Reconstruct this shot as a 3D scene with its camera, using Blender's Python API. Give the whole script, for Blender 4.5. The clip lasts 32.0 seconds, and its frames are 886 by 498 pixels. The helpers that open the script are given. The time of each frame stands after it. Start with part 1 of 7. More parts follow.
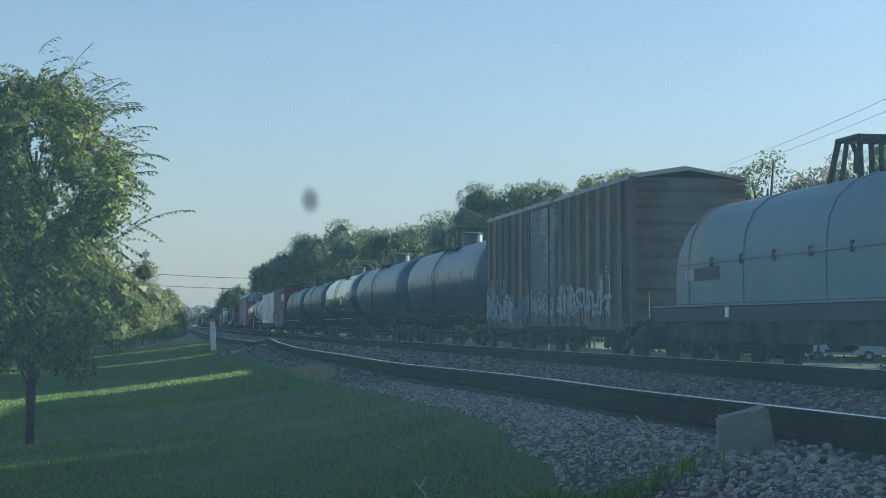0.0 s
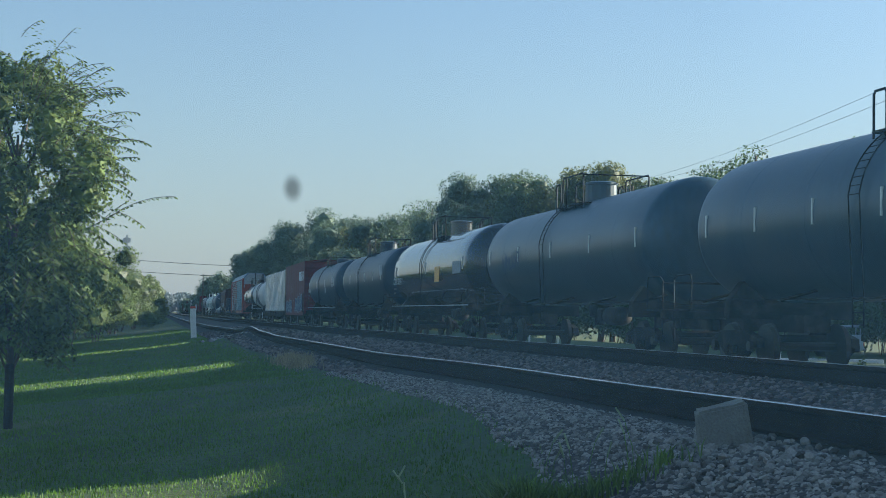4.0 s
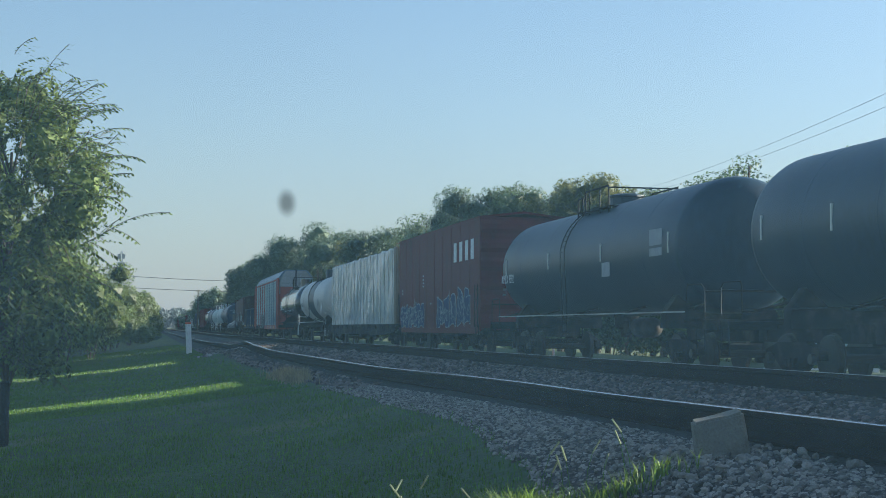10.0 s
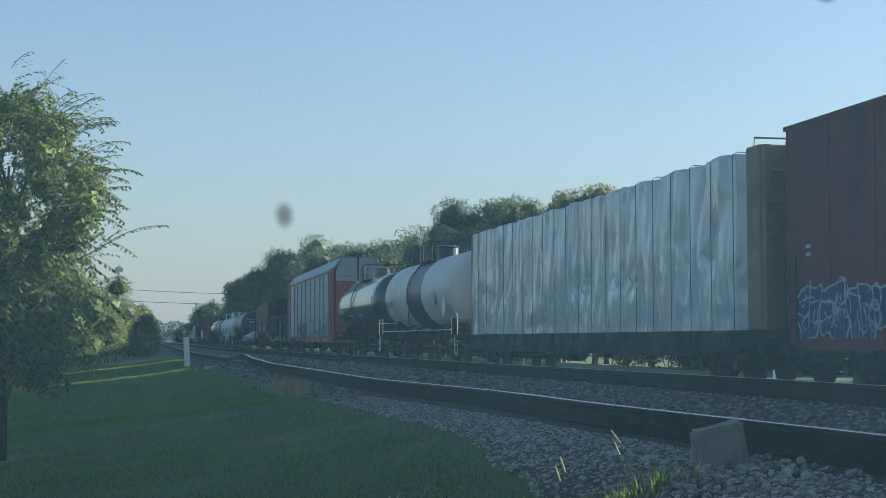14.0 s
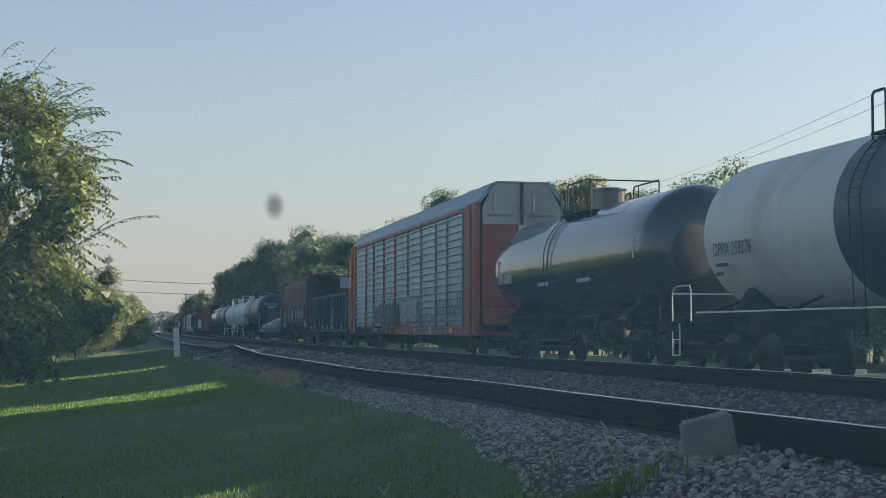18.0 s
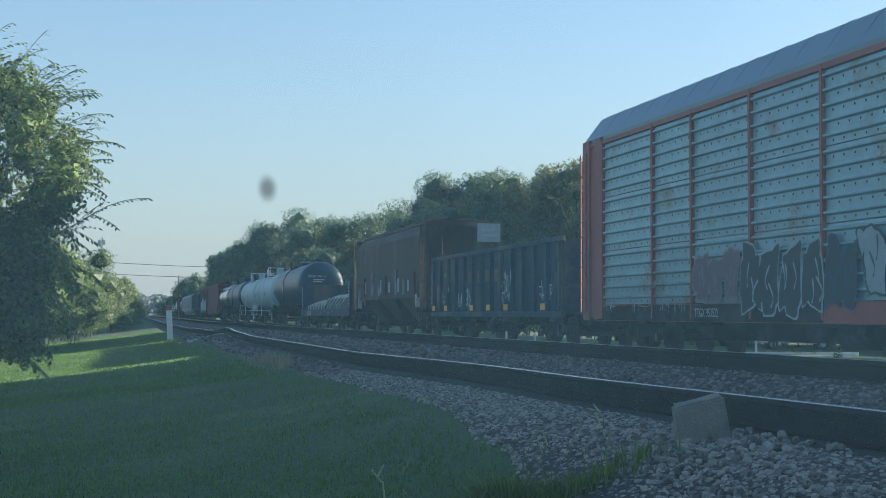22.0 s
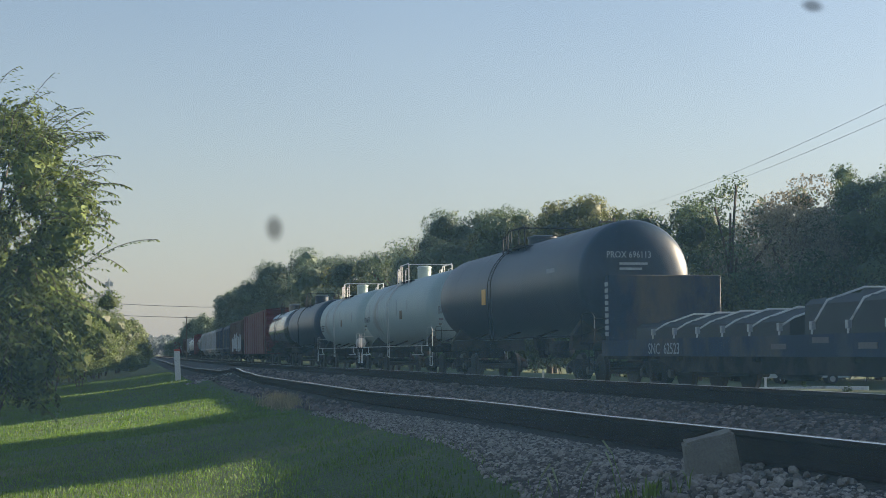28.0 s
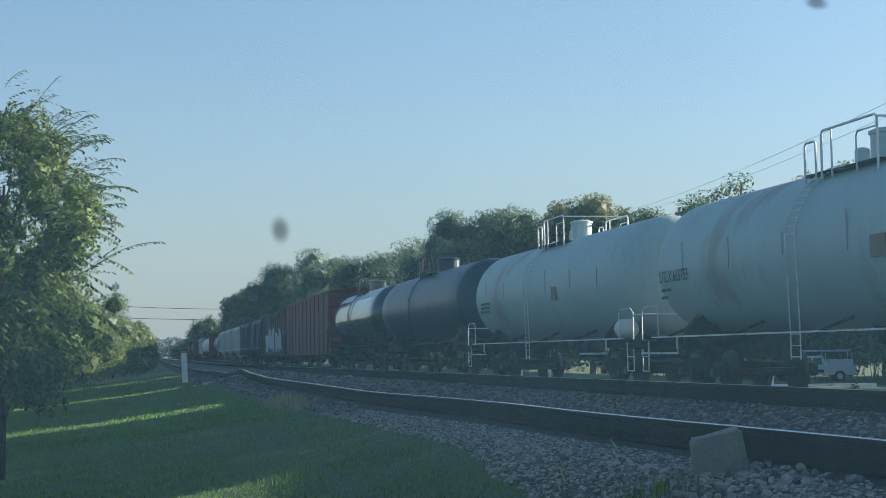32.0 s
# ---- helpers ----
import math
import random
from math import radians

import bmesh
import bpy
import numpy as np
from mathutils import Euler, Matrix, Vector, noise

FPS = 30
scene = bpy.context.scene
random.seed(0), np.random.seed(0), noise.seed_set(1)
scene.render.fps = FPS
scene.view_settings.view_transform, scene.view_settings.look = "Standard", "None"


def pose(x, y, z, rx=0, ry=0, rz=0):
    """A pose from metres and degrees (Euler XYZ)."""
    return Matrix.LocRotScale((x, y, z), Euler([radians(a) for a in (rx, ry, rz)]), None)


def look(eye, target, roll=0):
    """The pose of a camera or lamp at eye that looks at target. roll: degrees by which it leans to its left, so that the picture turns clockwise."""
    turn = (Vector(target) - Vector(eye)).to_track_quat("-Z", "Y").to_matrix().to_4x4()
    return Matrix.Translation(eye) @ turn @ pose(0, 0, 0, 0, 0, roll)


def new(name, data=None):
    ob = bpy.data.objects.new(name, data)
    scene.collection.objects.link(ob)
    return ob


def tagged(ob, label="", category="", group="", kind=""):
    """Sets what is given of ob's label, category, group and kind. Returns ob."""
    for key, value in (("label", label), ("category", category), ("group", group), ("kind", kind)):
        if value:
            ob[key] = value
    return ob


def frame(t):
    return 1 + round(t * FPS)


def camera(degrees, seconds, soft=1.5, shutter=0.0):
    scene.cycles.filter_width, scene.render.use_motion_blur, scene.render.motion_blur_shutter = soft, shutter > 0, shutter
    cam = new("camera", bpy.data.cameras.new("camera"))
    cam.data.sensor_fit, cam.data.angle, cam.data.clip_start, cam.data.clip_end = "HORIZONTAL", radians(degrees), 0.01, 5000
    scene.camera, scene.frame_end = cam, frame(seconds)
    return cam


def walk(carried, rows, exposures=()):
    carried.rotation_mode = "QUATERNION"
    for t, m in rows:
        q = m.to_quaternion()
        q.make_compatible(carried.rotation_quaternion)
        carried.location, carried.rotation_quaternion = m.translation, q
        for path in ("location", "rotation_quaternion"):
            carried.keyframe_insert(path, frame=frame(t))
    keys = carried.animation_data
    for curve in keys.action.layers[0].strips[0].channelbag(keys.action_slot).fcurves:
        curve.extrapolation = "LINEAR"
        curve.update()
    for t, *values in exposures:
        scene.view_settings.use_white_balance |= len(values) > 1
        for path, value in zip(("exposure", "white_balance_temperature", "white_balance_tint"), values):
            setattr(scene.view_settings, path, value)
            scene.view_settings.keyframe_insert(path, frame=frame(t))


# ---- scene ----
cam = camera(33.56, 32.0, soft=0.45)
# eye on the grass verge; x across the tracks, y along them, z above the running rail of the far track
EYE = (0.0, 0.0, 0.95)
PATH = [
    (0, 92.963, -0.142, -11.387), (0.5, 93.056, -0.246, -11.482), (1, 93.143, -0.314, -11.522), (1.5, 93.123, -0.354, -11.576),
    (2, 93.091, -0.406, -11.660), (2.5, 93.059, -0.496, -11.749), (3, 92.944, -0.591, -11.853), (3.5, 92.748, -0.736, -11.981),
    (5.5, 92.382, -1.155, -12.492), (6, 92.346, -0.996, -12.504), (6.5, 92.275, -1.034, -12.523), (7, 92.237, -1.026, -12.539),
    (7.5, 92.137, -0.886, -12.528), (8, 92.138, -0.861, -12.494), (8.5, 92.268, -0.687, -12.396), (9, 92.581, -0.622, -12.365),
    (9.5, 92.869, -0.444, -12.343), (10, 93.098, -0.335, -12.308), (10.5, 93.234, -0.224, -12.276), (11, 93.398, -0.080, -12.276),
    (11.5, 93.520, 0.023, -12.283), (12, 93.535, -0.081, -12.328), (12.5, 93.532, -0.066, -12.360), (13, 93.538, -0.104, -12.363),
    (13.5, 93.564, -0.095, -12.365), (14, 93.549, -0.017, -12.376), (14.5, 93.519, -0.012, -12.391), (16.5, 93.359, -0.096, -12.564),
    (17, 93.295, -0.079, -12.599), (17.5, 93.232, -0.107, -12.669), (18, 93.195, -0.126, -12.765), (18.5, 93.168, -0.101, -12.870),
    (19, 93.133, -0.081, -12.963), (19.5, 93.006, -0.107, -13.027), (20, 92.966, -0.132, -13.109), (20.5, 92.899, -0.137, -13.178),
    (21, 92.754, -0.152, -13.206), (21.5, 92.652, -0.131, -13.171), (22, 92.528, -0.139, -13.035), (22.5, 92.618, -0.042, -12.937),
    (23, 92.985, 0.000, -12.859), (23.5, 93.252, 0.017, -12.794), (24, 93.398, 0.141, -12.730), (24.5, 93.535, 0.282, -12.663),
    (25, 93.721, 0.371, -12.634), (25.5, 93.845, 0.470, -12.623), (27.5, 93.969, 0.370, -12.704), (28, 94.008, 0.443, -12.723),
    (28.5, 94.029, 0.520, -12.754), (29, 94.070, 0.701, -12.774), (29.5, 94.073, 0.794, -12.774), (30, 94.031, 0.830, -12.743),
    (30.5, 94.061, 0.921, -12.693), (31, 94.065, 0.926, -12.632), (31.5, 94.042, 0.943, -12.557), (32, 94.016, 0.891, -12.462),
]
EXPOSURES = [(0, 1.8, 5750, 3), (5, 1.78, 5750, 3), (6, 1.75, 5750, 3), (8, 1.84, 5800, 4), (15, 1.8, 5780, 3), (17, 1.84, 6600, 12), (19, 1.86, 6950, 13), (20, 1.86, 6000, 5), (22, 1.98, 5750, 3), (23, 1.87, 6650, 11), (24, 1.82, 6800, 12), (28.4, 1.8, 6900, 13), (30, 1.76, 5750, 3), (32, 1.74, 5750, 3)]
walk(cam, [(t, pose(*EYE, a, b, c)) for t, a, b, c in PATH], EXPOSURES)

# ---------------------------------------------------------------- world, sun
SUN_AZ, SUN_EL = 83.0, 15.6          # degrees to the right of the track's direction, and above the horizon
world = bpy.data.worlds.new("world")
scene.world = world
world.use_nodes = True
wn = world.node_tree.nodes
sky = wn.new("ShaderNodeTexSky")
sky.sky_type = "NISHITA"
sky.sun_disc = False
sky.sun_elevation = radians(SUN_EL)
sky.sun_rotation = radians(SUN_AZ)
sky.air_density, sky.dust_density, sky.ozone_density = 1.0, 1.2, 2.2
wn["Background"].inputs["Strength"].default_value = 0.06
# summer haze that pales the sky towards the horizon
wl = world.node_tree.links
way, split, height, haze = wn.new("ShaderNodeTexCoord"), wn.new("ShaderNodeSeparateXYZ"), wn.new("ShaderNodeValToRGB"), wn.new("ShaderNodeMix")
wl.new(way.outputs["Generated"], split.inputs[0])
wl.new(split.outputs["Z"], height.inputs["Fac"])
ramp = height.color_ramp
ramp.elements[0].position, ramp.elements[0].color = 0.0, (0.8, 0.8, 0.8, 1)
ramp.elements[1].position, ramp.elements[1].color = 0.55, (0.0, 0.0, 0.0, 1)
for at, v in ((0.06, 0.6), (0.14, 0.34), (0.25, 0.16)):
    ramp.elements.new(at).color = (v, v, v, 1)
haze.data_type = "RGBA"
haze.inputs["B"].default_value = (2.5, 2.6, 2.66, 1)
wl.new(height.outputs["Color"], haze.inputs["Factor"])
wl.new(sky.outputs["Color"], haze.inputs["A"])
wl.new(haze.outputs["Result"], wn["Background"].inputs["Color"])
sun_data = bpy.data.lights.new("sun", "SUN")
sun_data.energy, sun_data.angle, sun_data.color = 5.0, radians(0.53), (1.0, 0.86, 0.66)
sun = new("sun", sun_data)
_sd = Vector((math.sin(radians(SUN_AZ)) * math.cos(radians(SUN_EL)), math.cos(radians(SUN_AZ)) * math.cos(radians(SUN_EL)), math.sin(radians(SUN_EL))))
sun.matrix_world = look(_sd * 200, (0, 0, 0))

# ---------------------------------------------------------------- materials


def mat(name, colour, rough=0.6, metal=0.0, vary=0.25, scale=3.0, fine=40.0, bump=0.15, dirt=None, dirt_amount=0.0, tint=0.0, island=0.0, translucent=0.0, stretch=(1, 1, 1), coat=0.0, spec=0.5, depth=0.02):
    """A surface with broad stains and fine grain; dirt is a second colour in patches."""
    m = bpy.data.materials.new(name)
    m.use_nodes = True
    n, l = m.node_tree.nodes, m.node_tree.links
    b = n["Principled BSDF"]
    b.inputs["Roughness"].default_value, b.inputs["Metallic"].default_value = rough, metal
    b.inputs["Coat Weight"].default_value, b.inputs["Specular IOR Level"].default_value = coat, spec
    tc, mp = n.new("ShaderNodeTexCoord"), n.new("ShaderNodeMapping")
    mp.inputs["Scale"].default_value = stretch
    l.new(tc.outputs["Object"], mp.inputs["Vector"])
    big, small = n.new("ShaderNodeTexNoise"), n.new("ShaderNodeTexNoise")
    big.inputs["Scale"].default_value, big.inputs["Detail"].default_value = scale, 5
    small.inputs["Scale"].default_value, small.inputs["Detail"].default_value = fine, 4
    for x in (big, small):
        l.new(mp.outputs["Vector"], x.inputs["Vector"])
    ramp = n.new("ShaderNodeValToRGB")
    c = Vector(colour)
    ramp.color_ramp.elements[0].position, ramp.color_ramp.elements[1].position = 0.3, 0.7
    ramp.color_ramp.elements[0].color = (*(c * (1 - vary)), 1)
    ramp.color_ramp.elements[1].color = (*[min(1, x * (1 + vary)) for x in c], 1)
    add = n.new("ShaderNodeMath")
    add.operation = "MULTIPLY_ADD"
    l.new(small.outputs["Fac"], add.inputs[0])
    add.inputs[1].default_value = 0.5
    half = n.new("ShaderNodeMath")
    half.operation = "MULTIPLY"
    half.inputs[1].default_value = 0.5
    l.new(big.outputs["Fac"], half.inputs[0])
    l.new(half.outputs[0], add.inputs[2])
    l.new(add.outputs[0], ramp.inputs["Fac"])
    col = ramp.outputs["Color"]
    if dirt:
        d, dr, mx = n.new("ShaderNodeTexNoise"), n.new("ShaderNodeValToRGB"), n.new("ShaderNodeMix")
        d.inputs["Scale"].default_value, d.inputs["Detail"].default_value, d.inputs["Roughness"].default_value = scale * 0.6, 8, 0.68
        l.new(mp.outputs["Vector"], d.inputs["Vector"])
        dr.color_ramp.elements[0].position, dr.color_ramp.elements[1].position = 0.62 - 0.35 * dirt_amount, 0.74 - 0.25 * dirt_amount
        l.new(d.outputs["Fac"], dr.inputs["Fac"])
        mx.data_type = "RGBA"
        l.new(dr.outputs["Color"], mx.inputs["Factor"])
        l.new(col, mx.inputs["A"])
        mx.inputs["B"].default_value = (*dirt, 1)
        col = mx.outputs["Result"]
    if tint or island:
        src = n.new("ShaderNodeNewGeometry").outputs["Random Per Island"] if island else n.new("ShaderNodeObjectInfo").outputs["Random"]
        amount = island or tint
        mr, hs = n.new("ShaderNodeMapRange"), n.new("ShaderNodeHueSaturation")
        mr.inputs["To Min"].default_value, mr.inputs["To Max"].default_value = 1 - amount, 1 + amount
        l.new(src, mr.inputs["Value"])
        l.new(mr.outputs["Result"], hs.inputs["Value"])
        l.new(col, hs.inputs["Color"])
        col = hs.outputs["Color"]
    l.new(col, b.inputs["Base Color"])
    if bump:
        bp = n.new("ShaderNodeBump")
        bp.inputs["Strength"].default_value, bp.inputs["Distance"].default_value = bump, depth
        l.new(small.outputs["Fac"], bp.inputs["Height"])
        l.new(bp.outputs["Normal"], b.inputs["Normal"])
    if translucent:
        tr, ms = n.new("ShaderNodeBsdfTranslucent"), n.new("ShaderNodeMixShader")
        l.new(col, tr.inputs["Color"])
        ms.inputs["Fac"].default_value = translucent
        l.new(b.outputs[0], ms.inputs[1])
        l.new(tr.outputs[0], ms.inputs[2])
        l.new(ms.outputs[0], n["Material Output"].inputs["Surface"])
    return m


GRASS_GROUND = mat("mown_grass", (0.032, 0.064, 0.010), 0.9, vary=0.45, scale=0.6, fine=14, bump=0.6, dirt=(0.10, 0.11, 0.035), dirt_amount=0.25)
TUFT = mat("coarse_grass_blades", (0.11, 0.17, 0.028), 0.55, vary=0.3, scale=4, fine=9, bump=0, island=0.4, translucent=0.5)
GRASS = mat("grass_blades", (0.086, 0.165, 0.018), 0.6, vary=0.35, scale=0.8, fine=9, bump=0, island=0.35, translucent=0.5)
STRAW = mat("dry_grass", (0.30, 0.24, 0.13), 0.8, vary=0.3, scale=2, bump=0, island=0.3, translucent=0.3)
# near black, so the gaps between loose stones carry painted shade
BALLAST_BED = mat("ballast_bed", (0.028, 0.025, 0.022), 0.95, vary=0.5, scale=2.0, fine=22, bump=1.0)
STONE = mat("ballast_stone", (0.2, 0.18, 0.155), 0.9, vary=0.3, scale=5, fine=60, bump=0.5, tint=0.7)
STONES = mat("ballast_stones", (0.2, 0.18, 0.155), 0.9, vary=0.3, scale=5, fine=60, bump=0.5, island=0.75)
STONES_BROWN = mat("brownish_stones", (0.12, 0.097, 0.085), 0.9, vary=0.3, scale=5, fine=60, bump=0.5, island=0.78)
RAIL_RUST = mat("rail_rust", (0.02, 0.013, 0.011), 0.95, spec=0.05, vary=0.35, scale=3, fine=50, bump=0.3)
RAIL_TOP = mat("rail_polished", (0.55, 0.54, 0.53), 0.22, 1.0, vary=0.12, scale=2, fine=30, bump=0.03, stretch=(1, 0.05, 1))
RAIL_DULL = mat("rail_dull_top", (0.13, 0.11, 0.10), 0.45, 0.7, vary=0.2, scale=2, fine=30, bump=0.1)
CONCRETE = mat("old_concrete", (0.19, 0.175, 0.145), 0.92, vary=0.3, scale=6, fine=70, bump=0.6, dirt=(0.12, 0.11, 0.085), dirt_amount=0.3)
BARK = mat("bark", (0.075, 0.058, 0.045), 0.95, vary=0.4, scale=4, fine=30, bump=0.7, stretch=(1, 1, 0.25))
LEAF_ELM = mat("leaf_elm", (0.104, 0.142, 0.04), 0.7, spec=0.2, vary=0.3, scale=1.2, fine=6, bump=0, island=0.65, translucent=0.36)
LEAF_BUSH = mat("leaf_bush", (0.1, 0.135, 0.04), 0.55, vary=0.35, scale=0.7, fine=4, bump=0, island=0.6, translucent=0.4)
LEAF_OAK = mat("leaf_oak", (0.08, 0.118, 0.058), 0.6, vary=0.35, scale=0.25, fine=2, bump=0, island=0.6, translucent=0.42)
# oak leaf for far trees: distance haze is mixed in as paler, bluer green
LEAF_HAZED = mat("leaf_bluish_green", (0.105, 0.148, 0.1), 0.7, vary=0.35, scale=0.25, fine=2, bump=0, island=0.5, translucent=0.42)
LEAF_OLIVE = mat("leaf_olive", (0.115, 0.13, 0.05), 0.6, vary=0.35, scale=0.25, fine=2, bump=0, island=0.6, translucent=0.42)
# pale blue-grey stands for the haze in front of the horizon woods
LEAF_FAR_HAZE = mat("leaf_far", (0.2, 0.24, 0.25), 1.0, spec=0.0, vary=0.3, scale=0.05, fine=0.6, bump=0, island=0.3)
WOOD_POLE = mat("pole_wood", (0.12, 0.095, 0.07), 0.9, vary=0.3, scale=2, fine=30, bump=0.4, stretch=(1, 1, 0.1))
WIRE = mat("wire", (0.06, 0.06, 0.06), 0.6, 0.4, vary=0.1, bump=0)
POST_WHITE = mat("post_white_paint", (0.72, 0.70, 0.66), 0.6, vary=0.12, scale=5, fine=40, dirt=(0.35, 0.31, 0.26), dirt_amount=0.15)
POST_RED = mat("post_red_paint", (0.48, 0.09, 0.05), 0.55, vary=0.2, scale=6)
GALV = mat("galvanised_steel", (0.42, 0.43, 0.44), 0.45, 0.7, vary=0.15, scale=4, bump=0.05)
# train paint
# the sky's blue reflection is mixed into both black tank paints below
TANK_BLACK = mat("tank_black_paint", (0.011, 0.03, 0.055), 0.4, spec=0.38, vary=0.35, scale=0.5, fine=8, bump=0.03, dirt=(0.022, 0.036, 0.05), dirt_amount=0.22, stretch=(1, 1, 0.5))
TANK_DUSTY = mat("tank_dusty_black", (0.018, 0.052, 0.08), 0.34, spec=0.55, vary=0.35, scale=0.5, fine=8, bump=0.05, dirt=(0.05, 0.068, 0.08), dirt_amount=0.4, stretch=(1, 1, 0.5))
TANK_GLOSS = mat("tank_gloss_black", (0.012, 0.019, 0.026), 0.25, vary=0.3, scale=0.6, fine=8, bump=0.01, coat=0.7, dirt=(0.05, 0.045, 0.04), dirt_amount=0.1)
TANK_WHITE = mat("tank_white_paint", (0.57, 0.56, 0.51), 0.5, vary=0.08, scale=0.5, fine=9, bump=0.03, dirt=(0.42, 0.38, 0.32), dirt_amount=0.28, stretch=(1, 1, 0.4))
TANK_PALE = mat("tank_pale_paint", (0.35, 0.44, 0.425), 0.5, vary=0.1, scale=0.5, fine=9, bump=0.03, dirt=(0.24, 0.22, 0.18), dirt_amount=0.25, stretch=(1, 1, 0.4))
FRAME_BLACK = mat("frame_black", (0.014, 0.014, 0.015), 0.85, spec=0.12, vary=0.4, scale=2, fine=25, bump=0.2, dirt=(0.06, 0.05, 0.04), dirt_amount=0.45)
WHEEL = mat("wheel_steel", (0.05, 0.042, 0.036), 0.6, 0.5, vary=0.3, scale=5, bump=0.1)
RAIL_METAL = mat("handrail_black", (0.015, 0.016, 0.018), 0.7, spec=0.15, vary=0.3, scale=5, bump=0.05)
RAIL_WHITE = mat("handrail_white", (0.66, 0.65, 0.62), 0.5, vary=0.15, scale=5, bump=0.05, dirt=(0.30, 0.25, 0.20), dirt_amount=0.2)
BOX_RIB = mat("boxcar_rib_paint", (0.20, 0.118, 0.078), 0.7, vary=0.45, scale=0.9, fine=14, bump=0.1, dirt=(0.07, 0.045, 0.035), dirt_amount=0.45, stretch=(1, 1, 0.3))
BOX_RUST = mat("boxcar_brown_paint", (0.085, 0.052, 0.038), 0.7, vary=0.4, scale=0.7, fine=12, bump=0.1, dirt=(0.13, 0.10, 0.08), dirt_amount=0.32, stretch=(1, 1, 0.35))
BOX_DOOR = mat("boxcar_door_paint", (0.10, 0.115, 0.125), 0.6, vary=0.3, scale=0.8, fine=12, bump=0.1, dirt=(0.30, 0.27, 0.23), dirt_amount=0.3)
BOX_RED = mat("boxcar_red_paint", (0.12, 0.012, 0.018), 0.6, spec=0.25, vary=0.25, scale=0.6, fine=10, bump=0.06, dirt=(0.05, 0.014, 0.016), dirt_amount=0.3, stretch=(1, 1, 0.4))
ROOF_METAL = mat("roof_metal", (0.32, 0.31, 0.30), 0.5, 0.5, vary=0.2, scale=1, bump=0.08, dirt=(0.16, 0.11, 0.08), dirt_amount=0.3)
WRAP = mat("white_plastic_wrap", (0.50, 0.54, 0.54), 0.2, vary=0.05, scale=0.5, fine=1.2, bump=0, coat=0.45, spec=0.8)
wrap_n, wrap_l = WRAP.node_tree.nodes, WRAP.node_tree.links
last = None
for size, turned, strong, deep in ((0.7, 0.5, 0.6, 0.15), (2.0, -0.8, 0.75, 0.09), (4.2, 0.9, 0.5, 0.03)):
    tc, mp, ridge, bp = wrap_n.new("ShaderNodeTexCoord"), wrap_n.new("ShaderNodeMapping"), wrap_n.new("ShaderNodeTexNoise"), wrap_n.new("ShaderNodeBump")
    mp.inputs["Rotation"].default_value, mp.inputs["Scale"].default_value = (turned, 0, 0), (1, 1.2, 0.6)
    wrap_l.new(tc.outputs["Object"], mp.inputs["Vector"])
    wrap_l.new(mp.outputs["Vector"], ridge.inputs["Vector"])
    ridge.noise_type = "RIDGED_MULTIFRACTAL"
    ridge.inputs["Scale"].default_value, ridge.inputs["Detail"].default_value, ridge.inputs["Distortion"].default_value = size, 3, 0.5
    bp.inputs["Strength"].default_value, bp.inputs["Distance"].default_value = strong, deep
    wrap_l.new(ridge.outputs["Fac"], bp.inputs["Height"])
    if last:
        wrap_l.new(last.outputs["Normal"], bp.inputs["Normal"])
    last = bp
wrap_l.new(last.outputs["Normal"], wrap_n["Principled BSDF"].inputs["Normal"])
TAN_STEEL = mat("bulkhead_tan_paint", (0.20, 0.155, 0.10), 0.65, vary=0.25, scale=1.2, fine=15, bump=0.1, dirt=(0.14, 0.10, 0.07), dirt_amount=0.35)
RACK_ORANGE = mat("autorack_red_paint", (0.30, 0.058, 0.04), 0.6, vary=0.2, scale=0.8, fine=12, bump=0.05, dirt=(0.22, 0.07, 0.05), dirt_amount=0.3)
RACK_PANEL = mat("autorack_galvanised_panel", (0.25, 0.37, 0.41), 0.45, 0.4, vary=0.18, scale=1.5, fine=12, bump=0.05, dirt=(0.22, 0.19, 0.16), dirt_amount=0.2, tint=0.08)
RACK_ROOF = mat("autorack_roof_galvanised", (0.17, 0.23, 0.29), 0.4, 0.35, vary=0.15, scale=0.7, bump=0.05)
GON_BLUE = mat("gondola_dark_paint", (0.012, 0.03, 0.062), 0.65, spec=0.25, vary=0.35, scale=0.8, fine=12, bump=0.12, dirt=(0.11, 0.085, 0.065), dirt_amount=0.4, stretch=(1, 1, 0.4))
HOP_BROWN = mat("hopper_brown_paint", (0.062, 0.026, 0.022), 0.65, spec=0.25, vary=0.3, scale=0.6, fine=10, bump=0.08, dirt=(0.14, 0.10, 0.08), dirt_amount=0.3, stretch=(1, 1, 0.4))
HOP_BAY = mat("hopper_bay_dusty", (0.085, 0.07, 0.055), 0.75, spec=0.2, vary=0.35, scale=0.8, fine=10, bump=0.08, dirt=(0.04, 0.028, 0.024), dirt_amount=0.4)
HOP_GREY = mat("hopper_grey_paint", (0.34, 0.34, 0.33), 0.6, vary=0.2, scale=0.6, fine=10, bump=0.05, dirt=(0.25, 0.21, 0.17), dirt_amount=0.3)
POST_STAINED = mat("stained_pale_post", (0.30, 0.29, 0.27), 0.7, vary=0.3, scale=2, fine=12, bump=0.05, dirt=(0.06, 0.035, 0.03), dirt_amount=0.4)
SILVER_PAINT = mat("silver_paint", (0.55, 0.57, 0.58), 0.4, 0.2, vary=0.12, scale=1, fine=10, bump=0.03, dirt=(0.3, 0.27, 0.22), dirt_amount=0.2)
